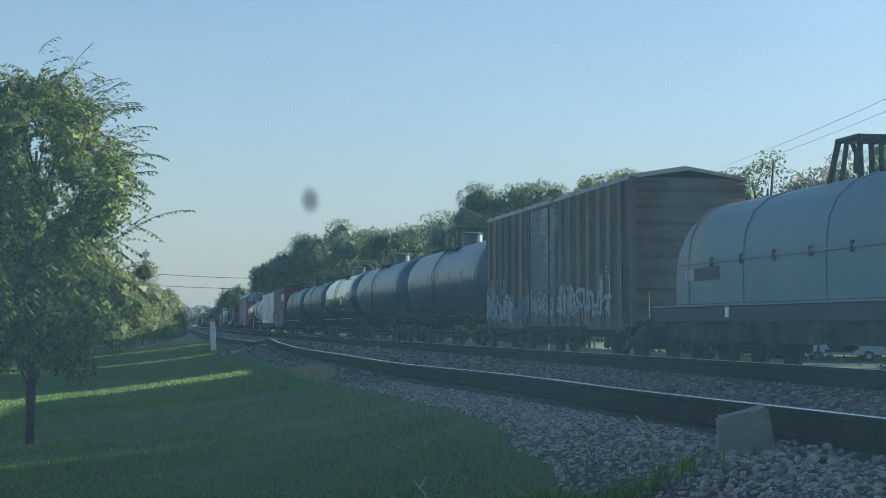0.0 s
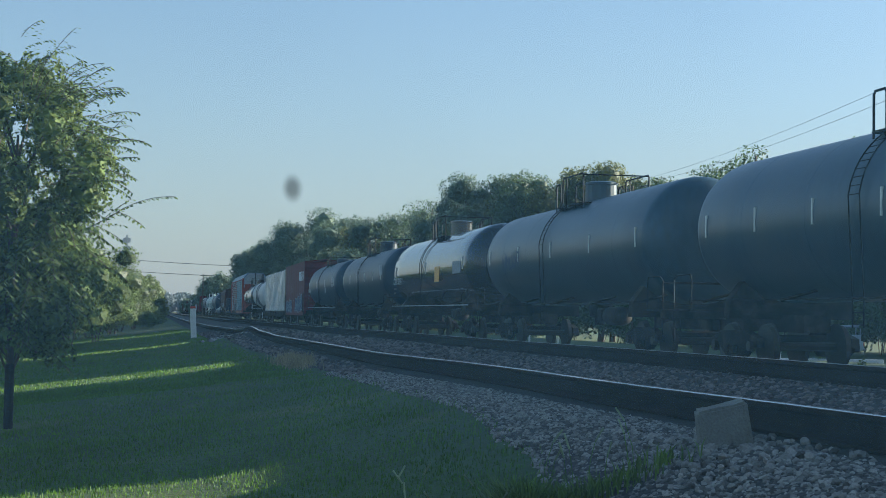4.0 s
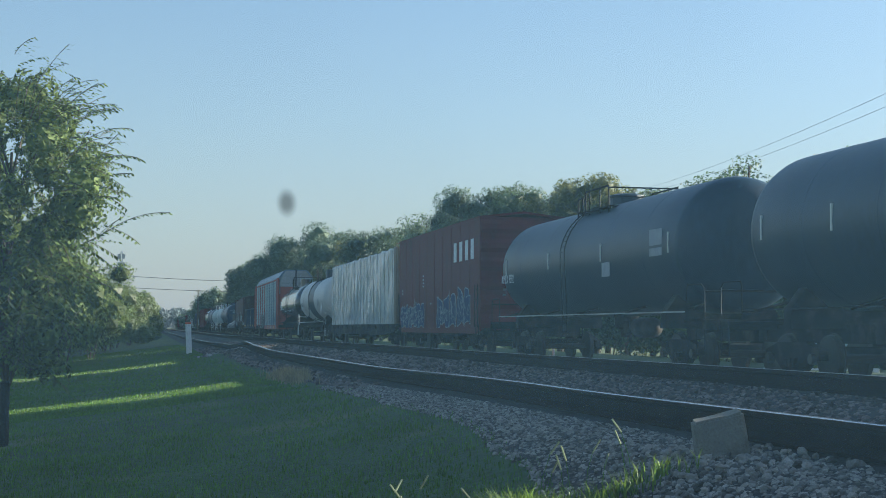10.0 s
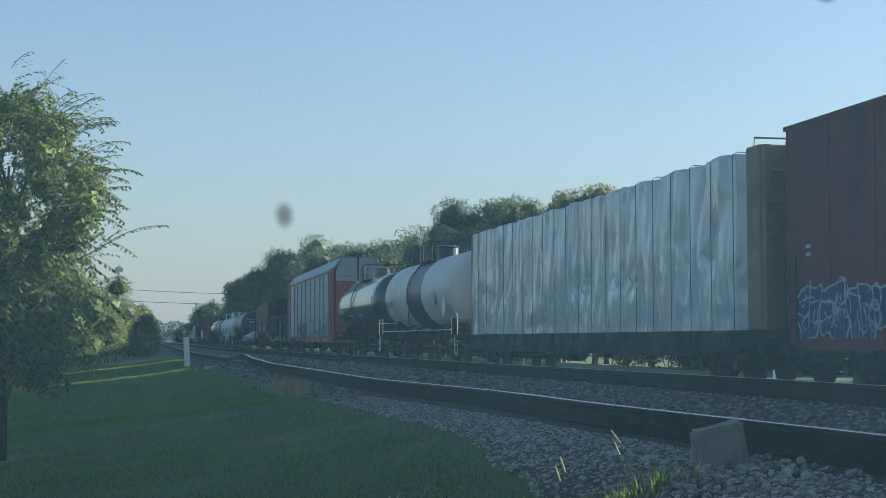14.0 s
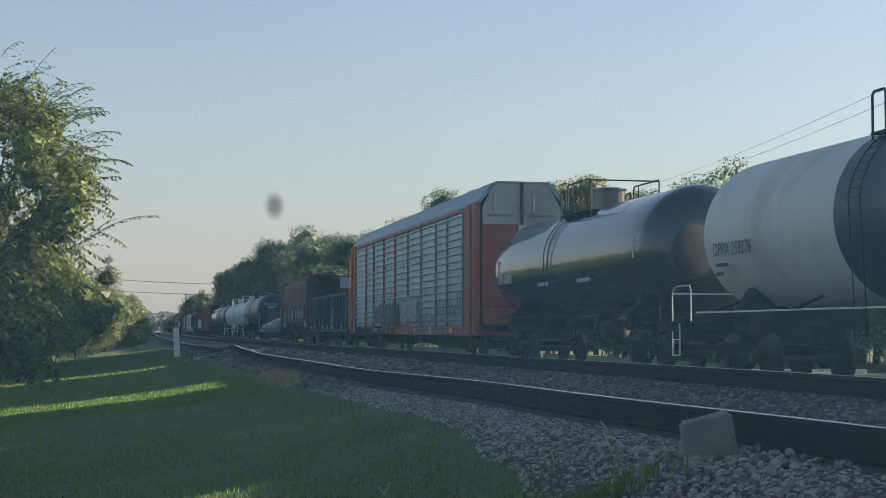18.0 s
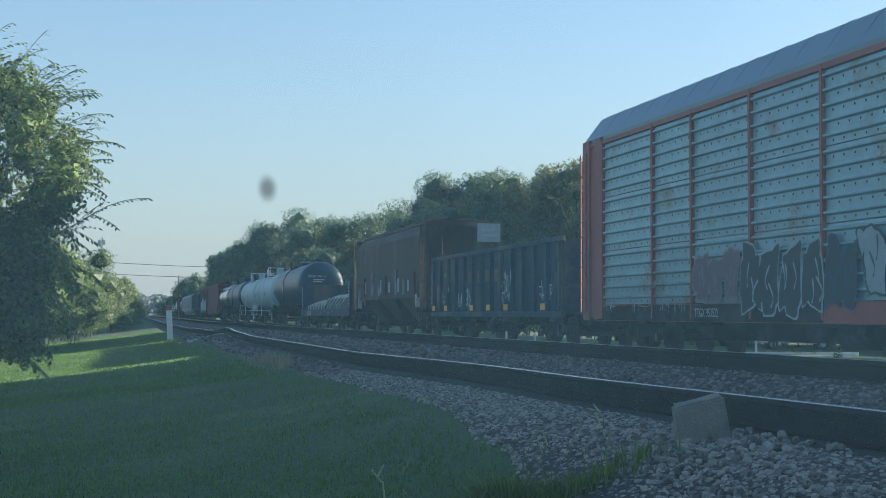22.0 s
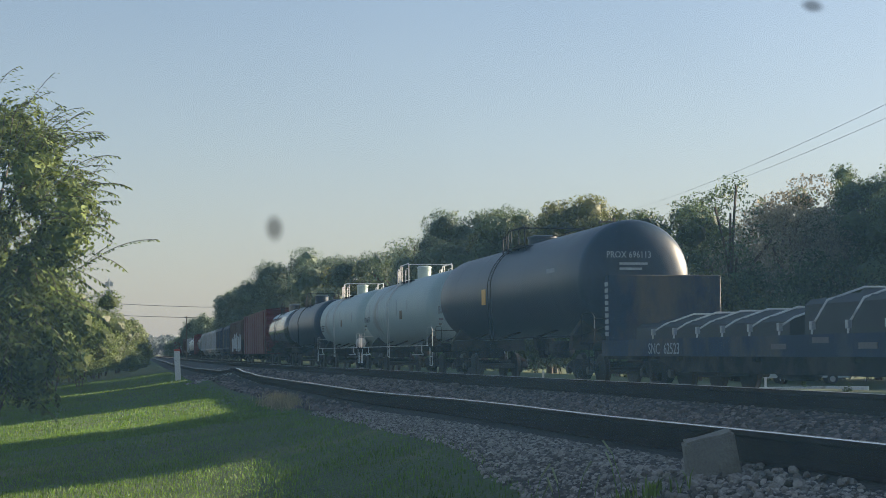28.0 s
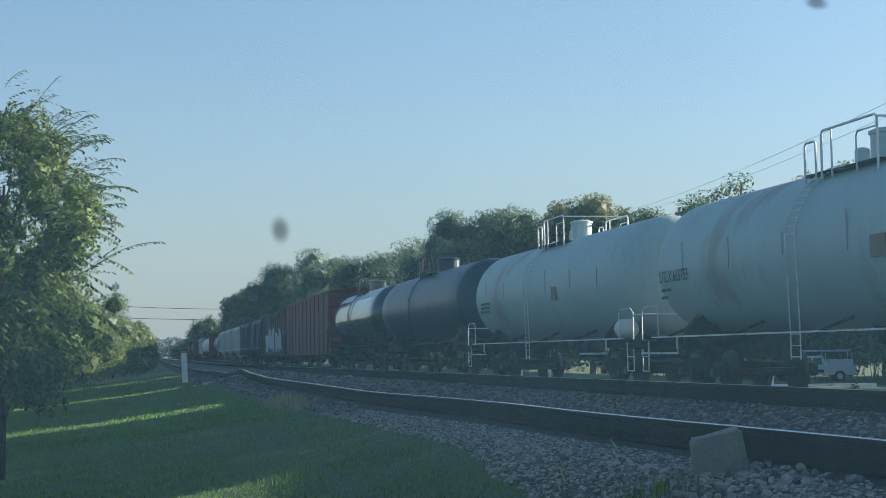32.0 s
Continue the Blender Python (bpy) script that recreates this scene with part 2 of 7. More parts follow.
COIL_STEEL = mat("coil_steel", (0.018, 0.02, 0.024), 0.6, 0.0, vary=0.25, scale=2, fine=20, bump=0.05)
HOOD_GREY = mat("coil_cover_grey_paint", (0.115, 0.185, 0.205), 0.45, vary=0.15, scale=0.6, fine=9, bump=0.03, dirt=(0.22, 0.20, 0.17), dirt_amount=0.3)
LETTER = mat("lettering_white", (0.72, 0.72, 0.70), 0.6, vary=0.15, scale=4, bump=0)
LETTER_DIM = mat("lettering_worn_white", (0.36, 0.37, 0.37), 0.7, vary=0.3, scale=5, bump=0)
LETTER_FAINT = mat("lettering_faint", (0.13, 0.105, 0.10), 0.7, vary=0.3, scale=5, bump=0)
SEED_PALE = mat("seed_heads_pale", (0.27, 0.30, 0.16), 0.8, vary=0.3, scale=5, bump=0, island=0.3, translucent=0.3)
LETTER_BLACK = mat("lettering_black", (0.03, 0.03, 0.035), 0.6, vary=0.2, scale=5, bump=0)
REFLECT_YELLOW = mat("reflector_yellow", (0.75, 0.36, 0.03), 0.4, vary=0.15, scale=6, bump=0)
REFLECT_PALE = mat("reflector_pale", (0.75, 0.74, 0.66), 0.4, vary=0.15, scale=6, bump=0)
SPRAY_WHITE = mat("graffiti_white", (0.33, 0.34, 0.34), 0.7, vary=0.2, scale=5, bump=0)
SPRAY_BLUE = mat("graffiti_blue", (0.022, 0.04, 0.12), 0.7, vary=0.25, scale=5, bump=0)
SIGN_DIM = mat("faded_sign", (0.30, 0.33, 0.34), 0.6, vary=0.2, scale=4, bump=0)
SPRAY_FADED = mat("graffiti_faded_blue", (0.085, 0.125, 0.20), 0.7, vary=0.4, scale=3, bump=0)
SPRAY_TEAL = mat("graffiti_teal", (0.04, 0.13, 0.17), 0.7, vary=0.25, scale=5, bump=0)
SPRAY_MAUVE = mat("graffiti_mauve", (0.15, 0.085, 0.10), 0.7, vary=0.3, scale=3, bump=0)
SPRAY_PINK = mat("graffiti_pink", (0.27, 0.19, 0.22), 0.7, vary=0.3, scale=3, bump=0)
SPRAY_DARK = mat("graffiti_black", (0.02, 0.02, 0.025), 0.7, vary=0.3, scale=5, bump=0)
CAR_WHITE = mat("car_white_paint", (0.6, 0.61, 0.6), 0.25, vary=0.03, scale=2, bump=0, coat=0.5)
GLASS_DARK = mat("dark_glass", (0.015, 0.018, 0.02), 0.08, vary=0.1, scale=2, bump=0, coat=0.5)
RUBBER = mat("rubber", (0.02, 0.02, 0.02), 0.85, vary=0.2, scale=10, bump=0.1)


# ---------------------------------------------------------------- mesh helpers
rnd = random.Random(7)


def link(name, bm, material, parent=None, label="", smooth=False):
    me = bpy.data.meshes.new(name)
    bm.to_mesh(me)
    bm.free()
    me.materials.append(material)
    if smooth:
        me.polygons.foreach_set("use_smooth", [True] * len(me.polygons))
    ob = new(name, me)
    if parent is not None:
        ob.parent = parent
    if label:
        ob["label"] = label
    return ob


def part(name, bm, material, parent, label="", smooth=False):
    """One mesh object under a thing or under a part."""
    return link(name, bm, material, parent, label, smooth)


def again(ob, m, parent=None):
    """A repeat of a part on the same mesh, at the pose m under its parent."""
    o = bpy.data.objects.new(ob.name.split(".")[0], ob.data)
    scene.collection.objects.link(o)
    o.parent = parent if parent is not None else ob.parent
    o.matrix_basis = m
    if "label" in ob:
        o["label"] = ob["label"]
    return o


def thing(name, m, label, category, group="", kind=""):
    ob = new(name)
    ob.empty_display_size = 0.3
    ob.matrix_basis = m
    return tagged(ob, label, category, group, kind)


def raw(name, verts, faces, material, parent=None, label="", smooth=False):
    me = bpy.data.meshes.new(name)
    me.from_pydata(verts, [], faces)
    me.materials.append(material)
    if smooth:
        me.polygons.foreach_set("use_smooth", [True] * len(me.polygons))
    ob = new(name, me)
    if parent is not None:
        ob.parent = parent
    if label:
        ob["label"] = label
    return ob


def box(bm, x0, x1, y0, y1, z0, z1, bevel=0.0):
    r = bmesh.ops.create_cube(bm, size=1)["verts"]
    for v in r:
        v.co = Vector((x0 + (v.co.x + 0.5) * (x1 - x0), y0 + (v.co.y + 0.5) * (y1 - y0), z0 + (v.co.z + 0.5) * (z1 - z0)))
    if bevel:
        es = {e for v in r for e in v.link_edges}
        bmesh.ops.bevel(bm, geom=list(es), offset=bevel, segments=1, affect="EDGES")
    return bm


def boxed(*a, bevel=0.0):
    return box(bmesh.new(), *a, bevel=bevel)


def rod(bm, points, r, sides=6, closed=False):
    """A tube of radius r through points."""
    pts = [Vector(p) for p in points]
    rings = []
    n = len(pts)
    for i, p in enumerate(pts):
        d = (pts[min(i + 1, n - 1)] - pts[max(i - 1, 0)]).normalized()
        a = d.orthogonal().normalized() if not rings else (rings[-1][1] - d * rings[-1][1].dot(d)).normalized()
        b = d.cross(a)
        rings.append(([bm.verts.new(p + r * (math.cos(2 * math.pi * k / sides) * a + math.sin(2 * math.pi * k / sides) * b)) for k in range(sides)], a))
    for (u, _), (w, _) in zip(rings, rings[1:]):
        for k in range(sides):
            bm.faces.new((u[k], u[(k + 1) % sides], w[(k + 1) % sides], w[k]))
    bm.faces.new(rings[0][0][::-1])
    bm.faces.new(rings[-1][0])
    return bm


def lathe_y(profile, seg=32, cx=0.0, cz=0.0):
    """A solid turned round an axis along y, from (y, radius) pairs."""
    bm = bmesh.new()
    rings = []
    for y, r in profile:
        rings.append([bm.verts.new((cx + r * math.cos(2 * math.pi * k / seg), y, cz + r * math.sin(2 * math.pi * k / seg))) for k in range(seg)])
    for u, w in zip(rings, rings[1:]):
        for k in range(seg):
            bm.faces.new((u[k], w[k], w[(k + 1) % seg], u[(k + 1) % seg]))
    bm.faces.new(rings[0])
    bm.faces.new(rings[-1][::-1])
    return bm


def lathe_x(profile, seg=24, cy=0.0, cz=0.0):
    bm = lathe_y(profile, seg)
    for v in bm.verts:
        v.co = Vector((v.co.y, cy + v.co.x, cz + v.co.z))
    bmesh.ops.recalc_face_normals(bm, faces=bm.faces)
    return bm


def lathe_z(profile, seg=16, cx=0.0, cy=0.0):
    bm = lathe_y(profile, seg)
    for v in bm.verts:
        v.co = Vector((cx + v.co.x, cy + v.co.z, v.co.y))
    bmesh.ops.recalc_face_normals(bm, faces=bm.faces)
    return bm


def prism_y(outline, y0, y1):
    """An outline of (x, z) pairs drawn out along y."""
    bm = bmesh.new()
    a = [bm.verts.new((x, y0, z)) for x, z in outline]
    b = [bm.verts.new((x, y1, z)) for x, z in outline]
    n = len(a)
    for k in range(n):
        bm.faces.new((a[k], a[(k + 1) % n], b[(k + 1) % n], b[k]))
    bm.faces.new(a[::-1])
    bm.faces.new(b)
    bmesh.ops.recalc_face_normals(bm, faces=bm.faces)
    return bm


def prism_x(outline, x0, x1):
    """An outline of (y, z) pairs drawn out along x."""
    bm = prism_y([(y, z) for y, z in outline], x0, x1)
    for v in bm.verts:
        v.co = Vector((v.co.y, v.co.x, v.co.z))
    bmesh.ops.recalc_face_normals(bm, faces=bm.faces)
    return bm


def words(name, text, size, m, material, parent, label="", wide=1.0):
    """Lettering as a flat mesh, its lower left corner at the pose m (x along the line, y up)."""
    cu = bpy.data.curves.new(name, "FONT")
    cu.body, cu.size, cu.extrude = text, size, 0.002
    cu.resolution_u = 2
    tmp = bpy.data.objects.new(name, cu)
    me = bpy.data.meshes.new_from_object(tmp)
    bpy.data.objects.remove(tmp)
    bpy.data.curves.remove(cu)
    me.name = name
    me.transform(Matrix.Diagonal((wide, 1, 1, 1)))
    me.materials.clear()
    me.materials.append(material)
    ob = new(name, me)
    ob.parent = parent
    ob.matrix_basis = m
    if label:
        ob["label"] = label
    return ob


def lerp(table, s):
    """Straight lines between (s, value) pairs."""
    for (a, u), (b, w) in zip(table, table[1:]):
        if s <= b:
            k = max(0.0, (s - a) / (b - a))
            k = k * k * (3 - 2 * k)
            return u + (w - u) * k
    return table[-1][1]


# ---------------------------------------------------------------- plan: the ground and the tracks
CURVE = 5217.0                       # radius of the far track
STRAIGHT = 100.0                     # from here on the tracks run straight
TRACK_X = 13.05                      # its centre line beside the eye
SIDING_L, SIDING_R = 3.6, 5.1        # the near track's rails
Z_LEFT = [(-10, 0.53), (5, 0.50), (12, 0.462), (23, 0.385), (37, 0.375), (42, 0.425), (46.5, 0.512), (50, 0.40), (54, 0.322), (81, 0.22), (130, 0.14), (420, 0.05)]
Z_RIGHT = [(-10, 0.645), (8, 0.64), (25, 0.615), (46, 0.575), (100, 0.48), (420, 0.3)]


def bend(s):
    """How far the tracks have swung to the right at s."""
    k = min(s, STRAIGHT)
    return k * k / (2 * CURVE) + (s - k) * STRAIGHT / CURVE


def track_x(s):
    return TRACK_X + bend(s)


def ground_z(x, s):
    off = bend(s)
    zl, zr = lerp(Z_LEFT, s), lerp(Z_RIGHT, s)
    w = 0.02 * noise.noise((x * 0.12, s * 0.12, 0)) + 0.015 * noise.noise((x * 0.5, s * 0.5, 3))
    x -= off
    far = min(1.0, max(0.0, (s - 10) / 14))              # the bank is steeper beside the eye
    g = w + 0.10 * min(1.0, max(0.0, (s - 40) / 26))
    table = [(-900, g - 2.6), (-40, g - 1.3), (-6, g - 0.76), (-4.5, g - 0.68), (-2.9, g - 0.67), (-1.8, g - 0.53), (-0.7, g - 0.42), (0.5, g - 0.35 + 0.07 * far), (1.1, g - 0.26 + 0.06 * far), (1.8, g - 0.10), (2.2, g + 0.02 - 0.08 * far), (2.4, g + 0.08 - 0.12 * far),
             (2.7, zl - 0.30 - 0.1 * far), (2.95, zl - 0.245 - 0.09 * far), (3.28, zl - 0.22 - 0.065 * far), (3.5, zl - 0.2 - 0.04 * far), (3.6, zl - 0.19), (5.1, zr - 0.15), (5.8, zr - 0.17),
             (8.3, -0.02), (10.2, -0.32), (10.9, -0.17), (15.2, -0.17), (16.4, -0.45), (19, -0.35), (24, -0.42), (41, -1.25), (60, -1.3), (200, -0.3), (900, 2.0)]
    for (a, u), (b, w) in zip(table, table[1:]):
        if x <= b:
            return u + (w - u) * (x - a) / (b - a)
    return table[-1][1]


def grid_sheet(name, xs, ss, material, lift=0.0, parent=None):
    verts = [(x + bend(s), s, ground_z(x + bend(s), s) + lift) for s in ss for x in xs]
    n = len(xs)
    faces = [(j * n + i, j * n + i + 1, (j + 1) * n + i + 1, (j + 1) * n + i) for j in range(len(ss) - 1) for i in range(n - 1)]
    return raw(name, verts, faces, material, parent, smooth=True)


GX = [-900, -500, -250, -120, -60, -40, -30, -22, -16, -12, -9, -7, -6] + [-5.5 + 0.5 * k for k in range(34)] + [11.5 + k for k in range(8)] + [20, 22, 24, 27, 30, 35, 40, 50, 60, 80, 120, 200, 350, 600, 900]
GX = sorted(set(GX + [2.2, 2.4, 2.7, 2.95, 3.28, 3.6, 5.1, 5.8, 8.3, 10.2, 10.9, 15.2, 16.4]))
GS = [-200, -80, -40, -20, -12, -8, -5] + [-3 + 0.75 * k for k in range(85)] + [62 + 2 * k for k in range(30)] + [124, 130, 140, 150, 165, 180, 200, 225, 250, 300, 350, 400, 500, 650, 800, 1000, 1300, 1700, 2300]
ground = tagged(grid_sheet("ground", GX, GS, GRASS_GROUND), "mown green grass verge with dry patches beside the tracks", "ground", kind="structure")


def stone_edge(s):
    """Where the stone begins, across the tracks, before the bend is added."""
    return lerp([(5.5, 1.95), (6.9, 2.15), (9, 2.5), (12.3, 2.83), (20, 2.95)], s) + 0.05 * noise.noise((s * 1.1, 4, 0))


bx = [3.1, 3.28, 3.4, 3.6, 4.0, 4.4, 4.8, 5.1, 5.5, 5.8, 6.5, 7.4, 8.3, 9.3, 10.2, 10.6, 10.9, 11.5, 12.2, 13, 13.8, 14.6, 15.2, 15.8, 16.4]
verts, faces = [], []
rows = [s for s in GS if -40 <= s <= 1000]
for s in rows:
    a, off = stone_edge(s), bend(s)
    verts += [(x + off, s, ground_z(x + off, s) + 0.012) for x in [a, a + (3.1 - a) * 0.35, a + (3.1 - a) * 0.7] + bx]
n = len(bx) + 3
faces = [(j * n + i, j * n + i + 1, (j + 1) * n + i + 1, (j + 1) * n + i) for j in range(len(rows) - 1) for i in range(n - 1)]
tagged(raw("ballast_bed", verts, faces, BALLAST_BED, smooth=True), "near-black stone bed under the two tracks, gap shade in its colour", "track bed", kind="structure")

SECTION = [(-0.036, 0.0), (-0.036, -0.03), (-0.012, -0.045), (-0.009, -0.12), (-0.07, -0.155), (-0.07, -0.175), (0.07, -0.175), (0.07, -0.155), (0.009, -0.12), (0.012, -0.045), (0.036, -0.03), (0.036, 0.0)]


def rail(name, label, x_of, z_of, s0, s1, top):
    root = thing(name, Matrix(), label, "rail", kind="structure")
    ss = [s0]
    while ss[-1] < s1:
        ss.append(min(s1, ss[-1] + (0.8 if ss[-1] < 70 else 6.0)))
    verts, faces, n = [], [], len(SECTION)
    for s in ss:
        verts += [(x_of(s) + x, s, z_of(s) + z) for x, z in SECTION]
    for j in range(len(ss) - 1):
        for k in range(n - 1):
            faces.append((j * n + k, j * n + k + 1, (j + 1) * n + k + 1, (j + 1) * n + k))
    raw("web_and_foot", verts, faces, RAIL_RUST, root)
    tv, tf = [], []
    for s in ss:
        tv += [(x_of(s) + x, s, z_of(s) + z) for x, z in ((-0.026, -0.001), (-0.02, 0.001), (0.03, 0.001), (0.037, -0.014))]
    for j in range(len(ss) - 1):
        for k in range(3):
            tf.append((j * 4 + k, j * 4 + k + 1, (j + 1) * 4 + k + 1, (j + 1) * 4 + k))
    raw("rail_head", tv, tf, top, root, smooth=True)
    return root


def siding(x):
    return lambda s: x + bend(s)


rail("siding_rail", "rusty steel rail with a bright polished head, laid in stone", siding(SIDING_L), lambda s: lerp(Z_LEFT, s), -6, 420, RAIL_TOP)
rail("siding_rail", "rusty steel rail with a dull worn head", siding(SIDING_R), lambda s: lerp(Z_RIGHT, s), -6, 420, RAIL_DULL)
for side in (-0.75, 0.75):
    rail("main_rail", "steel running rail under the freight train", lambda s, d=side: track_x(s) + d, lambda s: 0.0, -60, 900, RAIL_TOP)


# ---------------------------------------------------------------- train: shared parts
# car space: x across (minus is the side towards the eye), y along (plus is the rear), z above the rail


def bogie(car, y):
    root = part("bogie", boxed(-0.95, 0.95, -0.22, 0.22, 0.42, 0.66, bevel=0.03), FRAME_BLACK, car, "black steel bolster")
    root.matrix_basis = pose(0, y, 0)
    for side in (-1, 1):
        x0, x1 = sorted((side * 0.93, side * 1.09))
        bm = prism_x([(-1.12, 0.42), (-1.12, 0.60), (-0.55, 0.74), (0.55, 0.74), (1.12, 0.60), (1.12, 0.42), (0.72, 0.42), (0.40, 0.22), (-0.40, 0.22), (-0.72, 0.42)], x0, x1)
        part("side_frame", bm, FRAME_BLACK, root)
        for k in (-0.16, 0, 0.16):
            part("spring", lathe_z([(0.27, 0.065), (0.45, 0.065)], 8, side * 1.11, k), FRAME_BLACK, root)
        for ay in (-0.89, 0.89):
            part("bearing_cap", lathe_x(sorted([(side * 1.06, 0.11), (side * 1.17, 0.10)]), 10, ay, 0.44), WHEEL, root)
    for ay in (-0.89, 0.89):
        ws = part("wheelset", lathe_x([(-0.71, 0.09), (0.71, 0.09)], 8), WHEEL, root)
        ws.matrix_parent_inverse = Matrix.Translation((0, ay, 0.44))
        WHEELSETS.append(ws)
        if not WHEEL_MESH:
            for sg in (-1, 1):
                a, b = sg * 0.69, sg * 0.815
                o = part("wheel", lathe_x(sorted([(a, 0.47), (a + sg * 0.025, 0.47), (a + sg * 0.03, 0.44), (b, 0.435)]), 20), WHEEL, ws)
                WHEEL_MESH.append(o.data)
        else:
            for me in WHEEL_MESH:
                o = new("wheel", me)
                o.parent = ws
    return root


WHEELSETS, WHEEL_MESH, TRAIN = [], [], []


def wagon(name, label, front, rear, bogie_in=2.4):
    """An empty at the car's middle; front and rear are its ends along the track at 16 s."""
    car = thing(name, Matrix(), label, "freight car", "cars of the freight train")
    mid, half = (front + rear) / 2, (rear - front) / 2
    TRAIN.append((car, mid))
    for y in (-half + bogie_in, half - bogie_in):
        bogie(car, y)
    for sg in (-1, 1):
        y0, y1 = sorted((sg * (half - 0.3), sg * (half + 0.62)))
        part("coupler", boxed(-0.1, 0.1, y0, y1, 0.72, 0.98, bevel=0.02), FRAME_BLACK, car)
    return car, half


def ladder(parent, p, w, h, along="y", material=None, rungs=None, tilt=0.0):
    """An upright ladder with its foot at p; w is its width along y or x."""
    bm = bmesh.new()
    d = Vector((0, 1, 0)) if along == "y" else Vector((1, 0, 0))
    p = Vector(p)
    up = Vector((tilt, 0, h))
    for sg in (-0.5, 0.5):
        rod(bm, [p + d * w * sg, p + d * w * sg + up], 0.018, 5)
    n = rungs or max(2, int(h / 0.36))
    for k in range(1, n + 1):
        q = p + up * (k / (n + 0.5))
        rod(bm, [q - d * w / 2, q + d * w / 2], 0.013, 5)
    return part("ladder", bm, material or RAIL_METAL, parent)


def flat_word(car, text, size, y, z, x, material, wide=1.0, label=""):
    """Lettering on the side towards the eye; y is where the line starts, its reading runs towards the front."""
    m = Matrix.Translation((x, y, z)) @ Matrix(((0, 0, -1, 0), (-1, 0, 0, 0), (0, 1, 0, 0), (0, 0, 0, 1)))
    return words("lettering", text, size, m, material, car, label, wide)


def plate(car, name, y0, y1, z0, z1, x, material, label=""):
    """A thin plate on the side towards the eye."""
    return part(name, boxed(x - 0.008, x + 0.004, y0, y1, z0, z1), material, car, label)


def tank_car(label, front, rear, tank_f, tank_r, paint, rails=None, R=1.5, cz=2.81, rail_h=0.64, jacket=(), sill=None, side_rail=1.35, top_platform=True, seed=1, bands=0, fittings=None, top_rails=None, man=0.45, tall=0.42):
    car, half = wagon("tank_car", label, front, rear)
    r = random.Random(seed)
    rails = rails or RAIL_METAL
    sill = sill or FRAME_BLACK
    mid = (front + rear) / 2
    a, b = tank_f - mid, tank_r - mid
    dish = 0.62
    prof = []
    for k in range(7):
        t = k / 6 * math.pi / 2
        prof.append((a + dish * (1 - math.sin(t)), R * max(0.02, math.cos(t)) ** 0.62))
    prof = sorted(prof)
    ys = [a + dish + (b - a - 2 * dish) * k / 10 for k in range(1, 10)]
    prof += [(y, R) for y in ys]
    prof += sorted([(b - dish * (1 - math.sin(k / 6 * math.pi / 2)), R * max(0.02, math.cos(k / 6 * math.pi / 2)) ** 0.62) for k in range(7)])
    part("tank_shell", lathe_y(prof, 48, 0, cz), paint, car, smooth=True)
    for k in (1 / 6, 1 / 3, 2 / 3, 5 / 6):
        y = a + (b - a) * k
        part("weld_seam", lathe_y([(y - 0.02, R + 0.001), (y - 0.015, R + 0.003), (y + 0.015, R + 0.003), (y + 0.02, R + 0.001)], 48, 0, cz), paint, car)
    for y0, y1, m2, lab in jacket:
        part("band", lathe_y([(y0 - mid, R + 0.002), (y0 - mid + 0.01, R + 0.012), (y1 - mid - 0.01, R + 0.012), (y1 - mid, R + 0.002)], 48, 0, cz), m2, car, lab, smooth=False)
    for k in range(bands):
        y = a + 1.0 + (b - a - 2.0) * k / max(1, bands - 1)
        part("reflector", boxed(-R - 0.012, -R + 0.03, y - 0.025, y + 0.025, cz - 0.18, cz + 0.28), REFLECT_PALE, car)
    # underframe: stub sills, saddles, side platforms
    part("centre_sill", boxed(-0.28, 0.28, -half, a + 3.0, 0.72, 1.06), sill, car)
    part("centre_sill", boxed(-0.28, 0.28, b - 3.0, half, 0.72, 1.06), sill, car)
    for y in (a + 1.75, b - 1.75):
        bm = prism_y([(-1.35, 0.98), (1.35, 0.98), (1.32, 1.35), (1.02, cz - 1.06), (0.6, cz - R * 0.96), (-0.6, cz - R * 0.96), (-1.02, cz - 1.06), (-1.32, 1.35)], y - 0.16, y + 0.16)
        part("saddle", bm, sill, car)
    bm = boxed(-1.51, -1.46, a + 0.1, b - 0.1, side_rail - 0.03, side_rail + 0.0)
    part("running_rail", bm, GALV if seed in (3, 5) else rails, car)
    for k in range(5):
        y = a + 0.8 + (b - a - 1.6) * k / 4
        bm = rod(bmesh.new(), [(-1.47, y, side_rail - 0.03), (-0.75, y, cz - R * 0.86)], 0.03, 5)
        part("bracket", bm, sill, car)
    for sg, e in ((-1, -half), (1, half)):
        y0, y1 = sorted((e, e - sg * 1.05))
        part("end_platform", boxed(-1.5, 1.5, y0, y1, 1.12, 1.17), sill, car)
        part("end_beam", boxed(-1.5, 1.5, e - 0.06, e + 0.06, 0.95, 1.17, bevel=0.015), sill, car)
        bm = bmesh.new()
        for x in (-1.46, 1.46):
            rod(bm, [(x, e, 0.45), (x, e, 1.8), (x, e - sg * 0.18, 1.9), (x, e - sg * 0.95, 1.9), (x, e - sg * 1.02, 1.8), (x, e - sg * 1.02, 1.15)], 0.013, 5)
        rod(bm, [(-1.46, e, 1.75), (1.46, e, 1.75)], 0.015, 5)
        part("end_handrail", bm, rails, car)
        for x in (-1.47, 1.47):
            bm = bmesh.new()
            for z in (0.45, 0.78):
                rod(bm, [(x, e - sg * 0.02, z), (x, e - sg * 0.42, z)], 0.018, 4)
            rod(bm, [(x, e - sg * 0.42, 0.45), (x, e - sg * 0.42, 1.15)], 0.018, 4)
            part("sill_step", bm, rails, car)
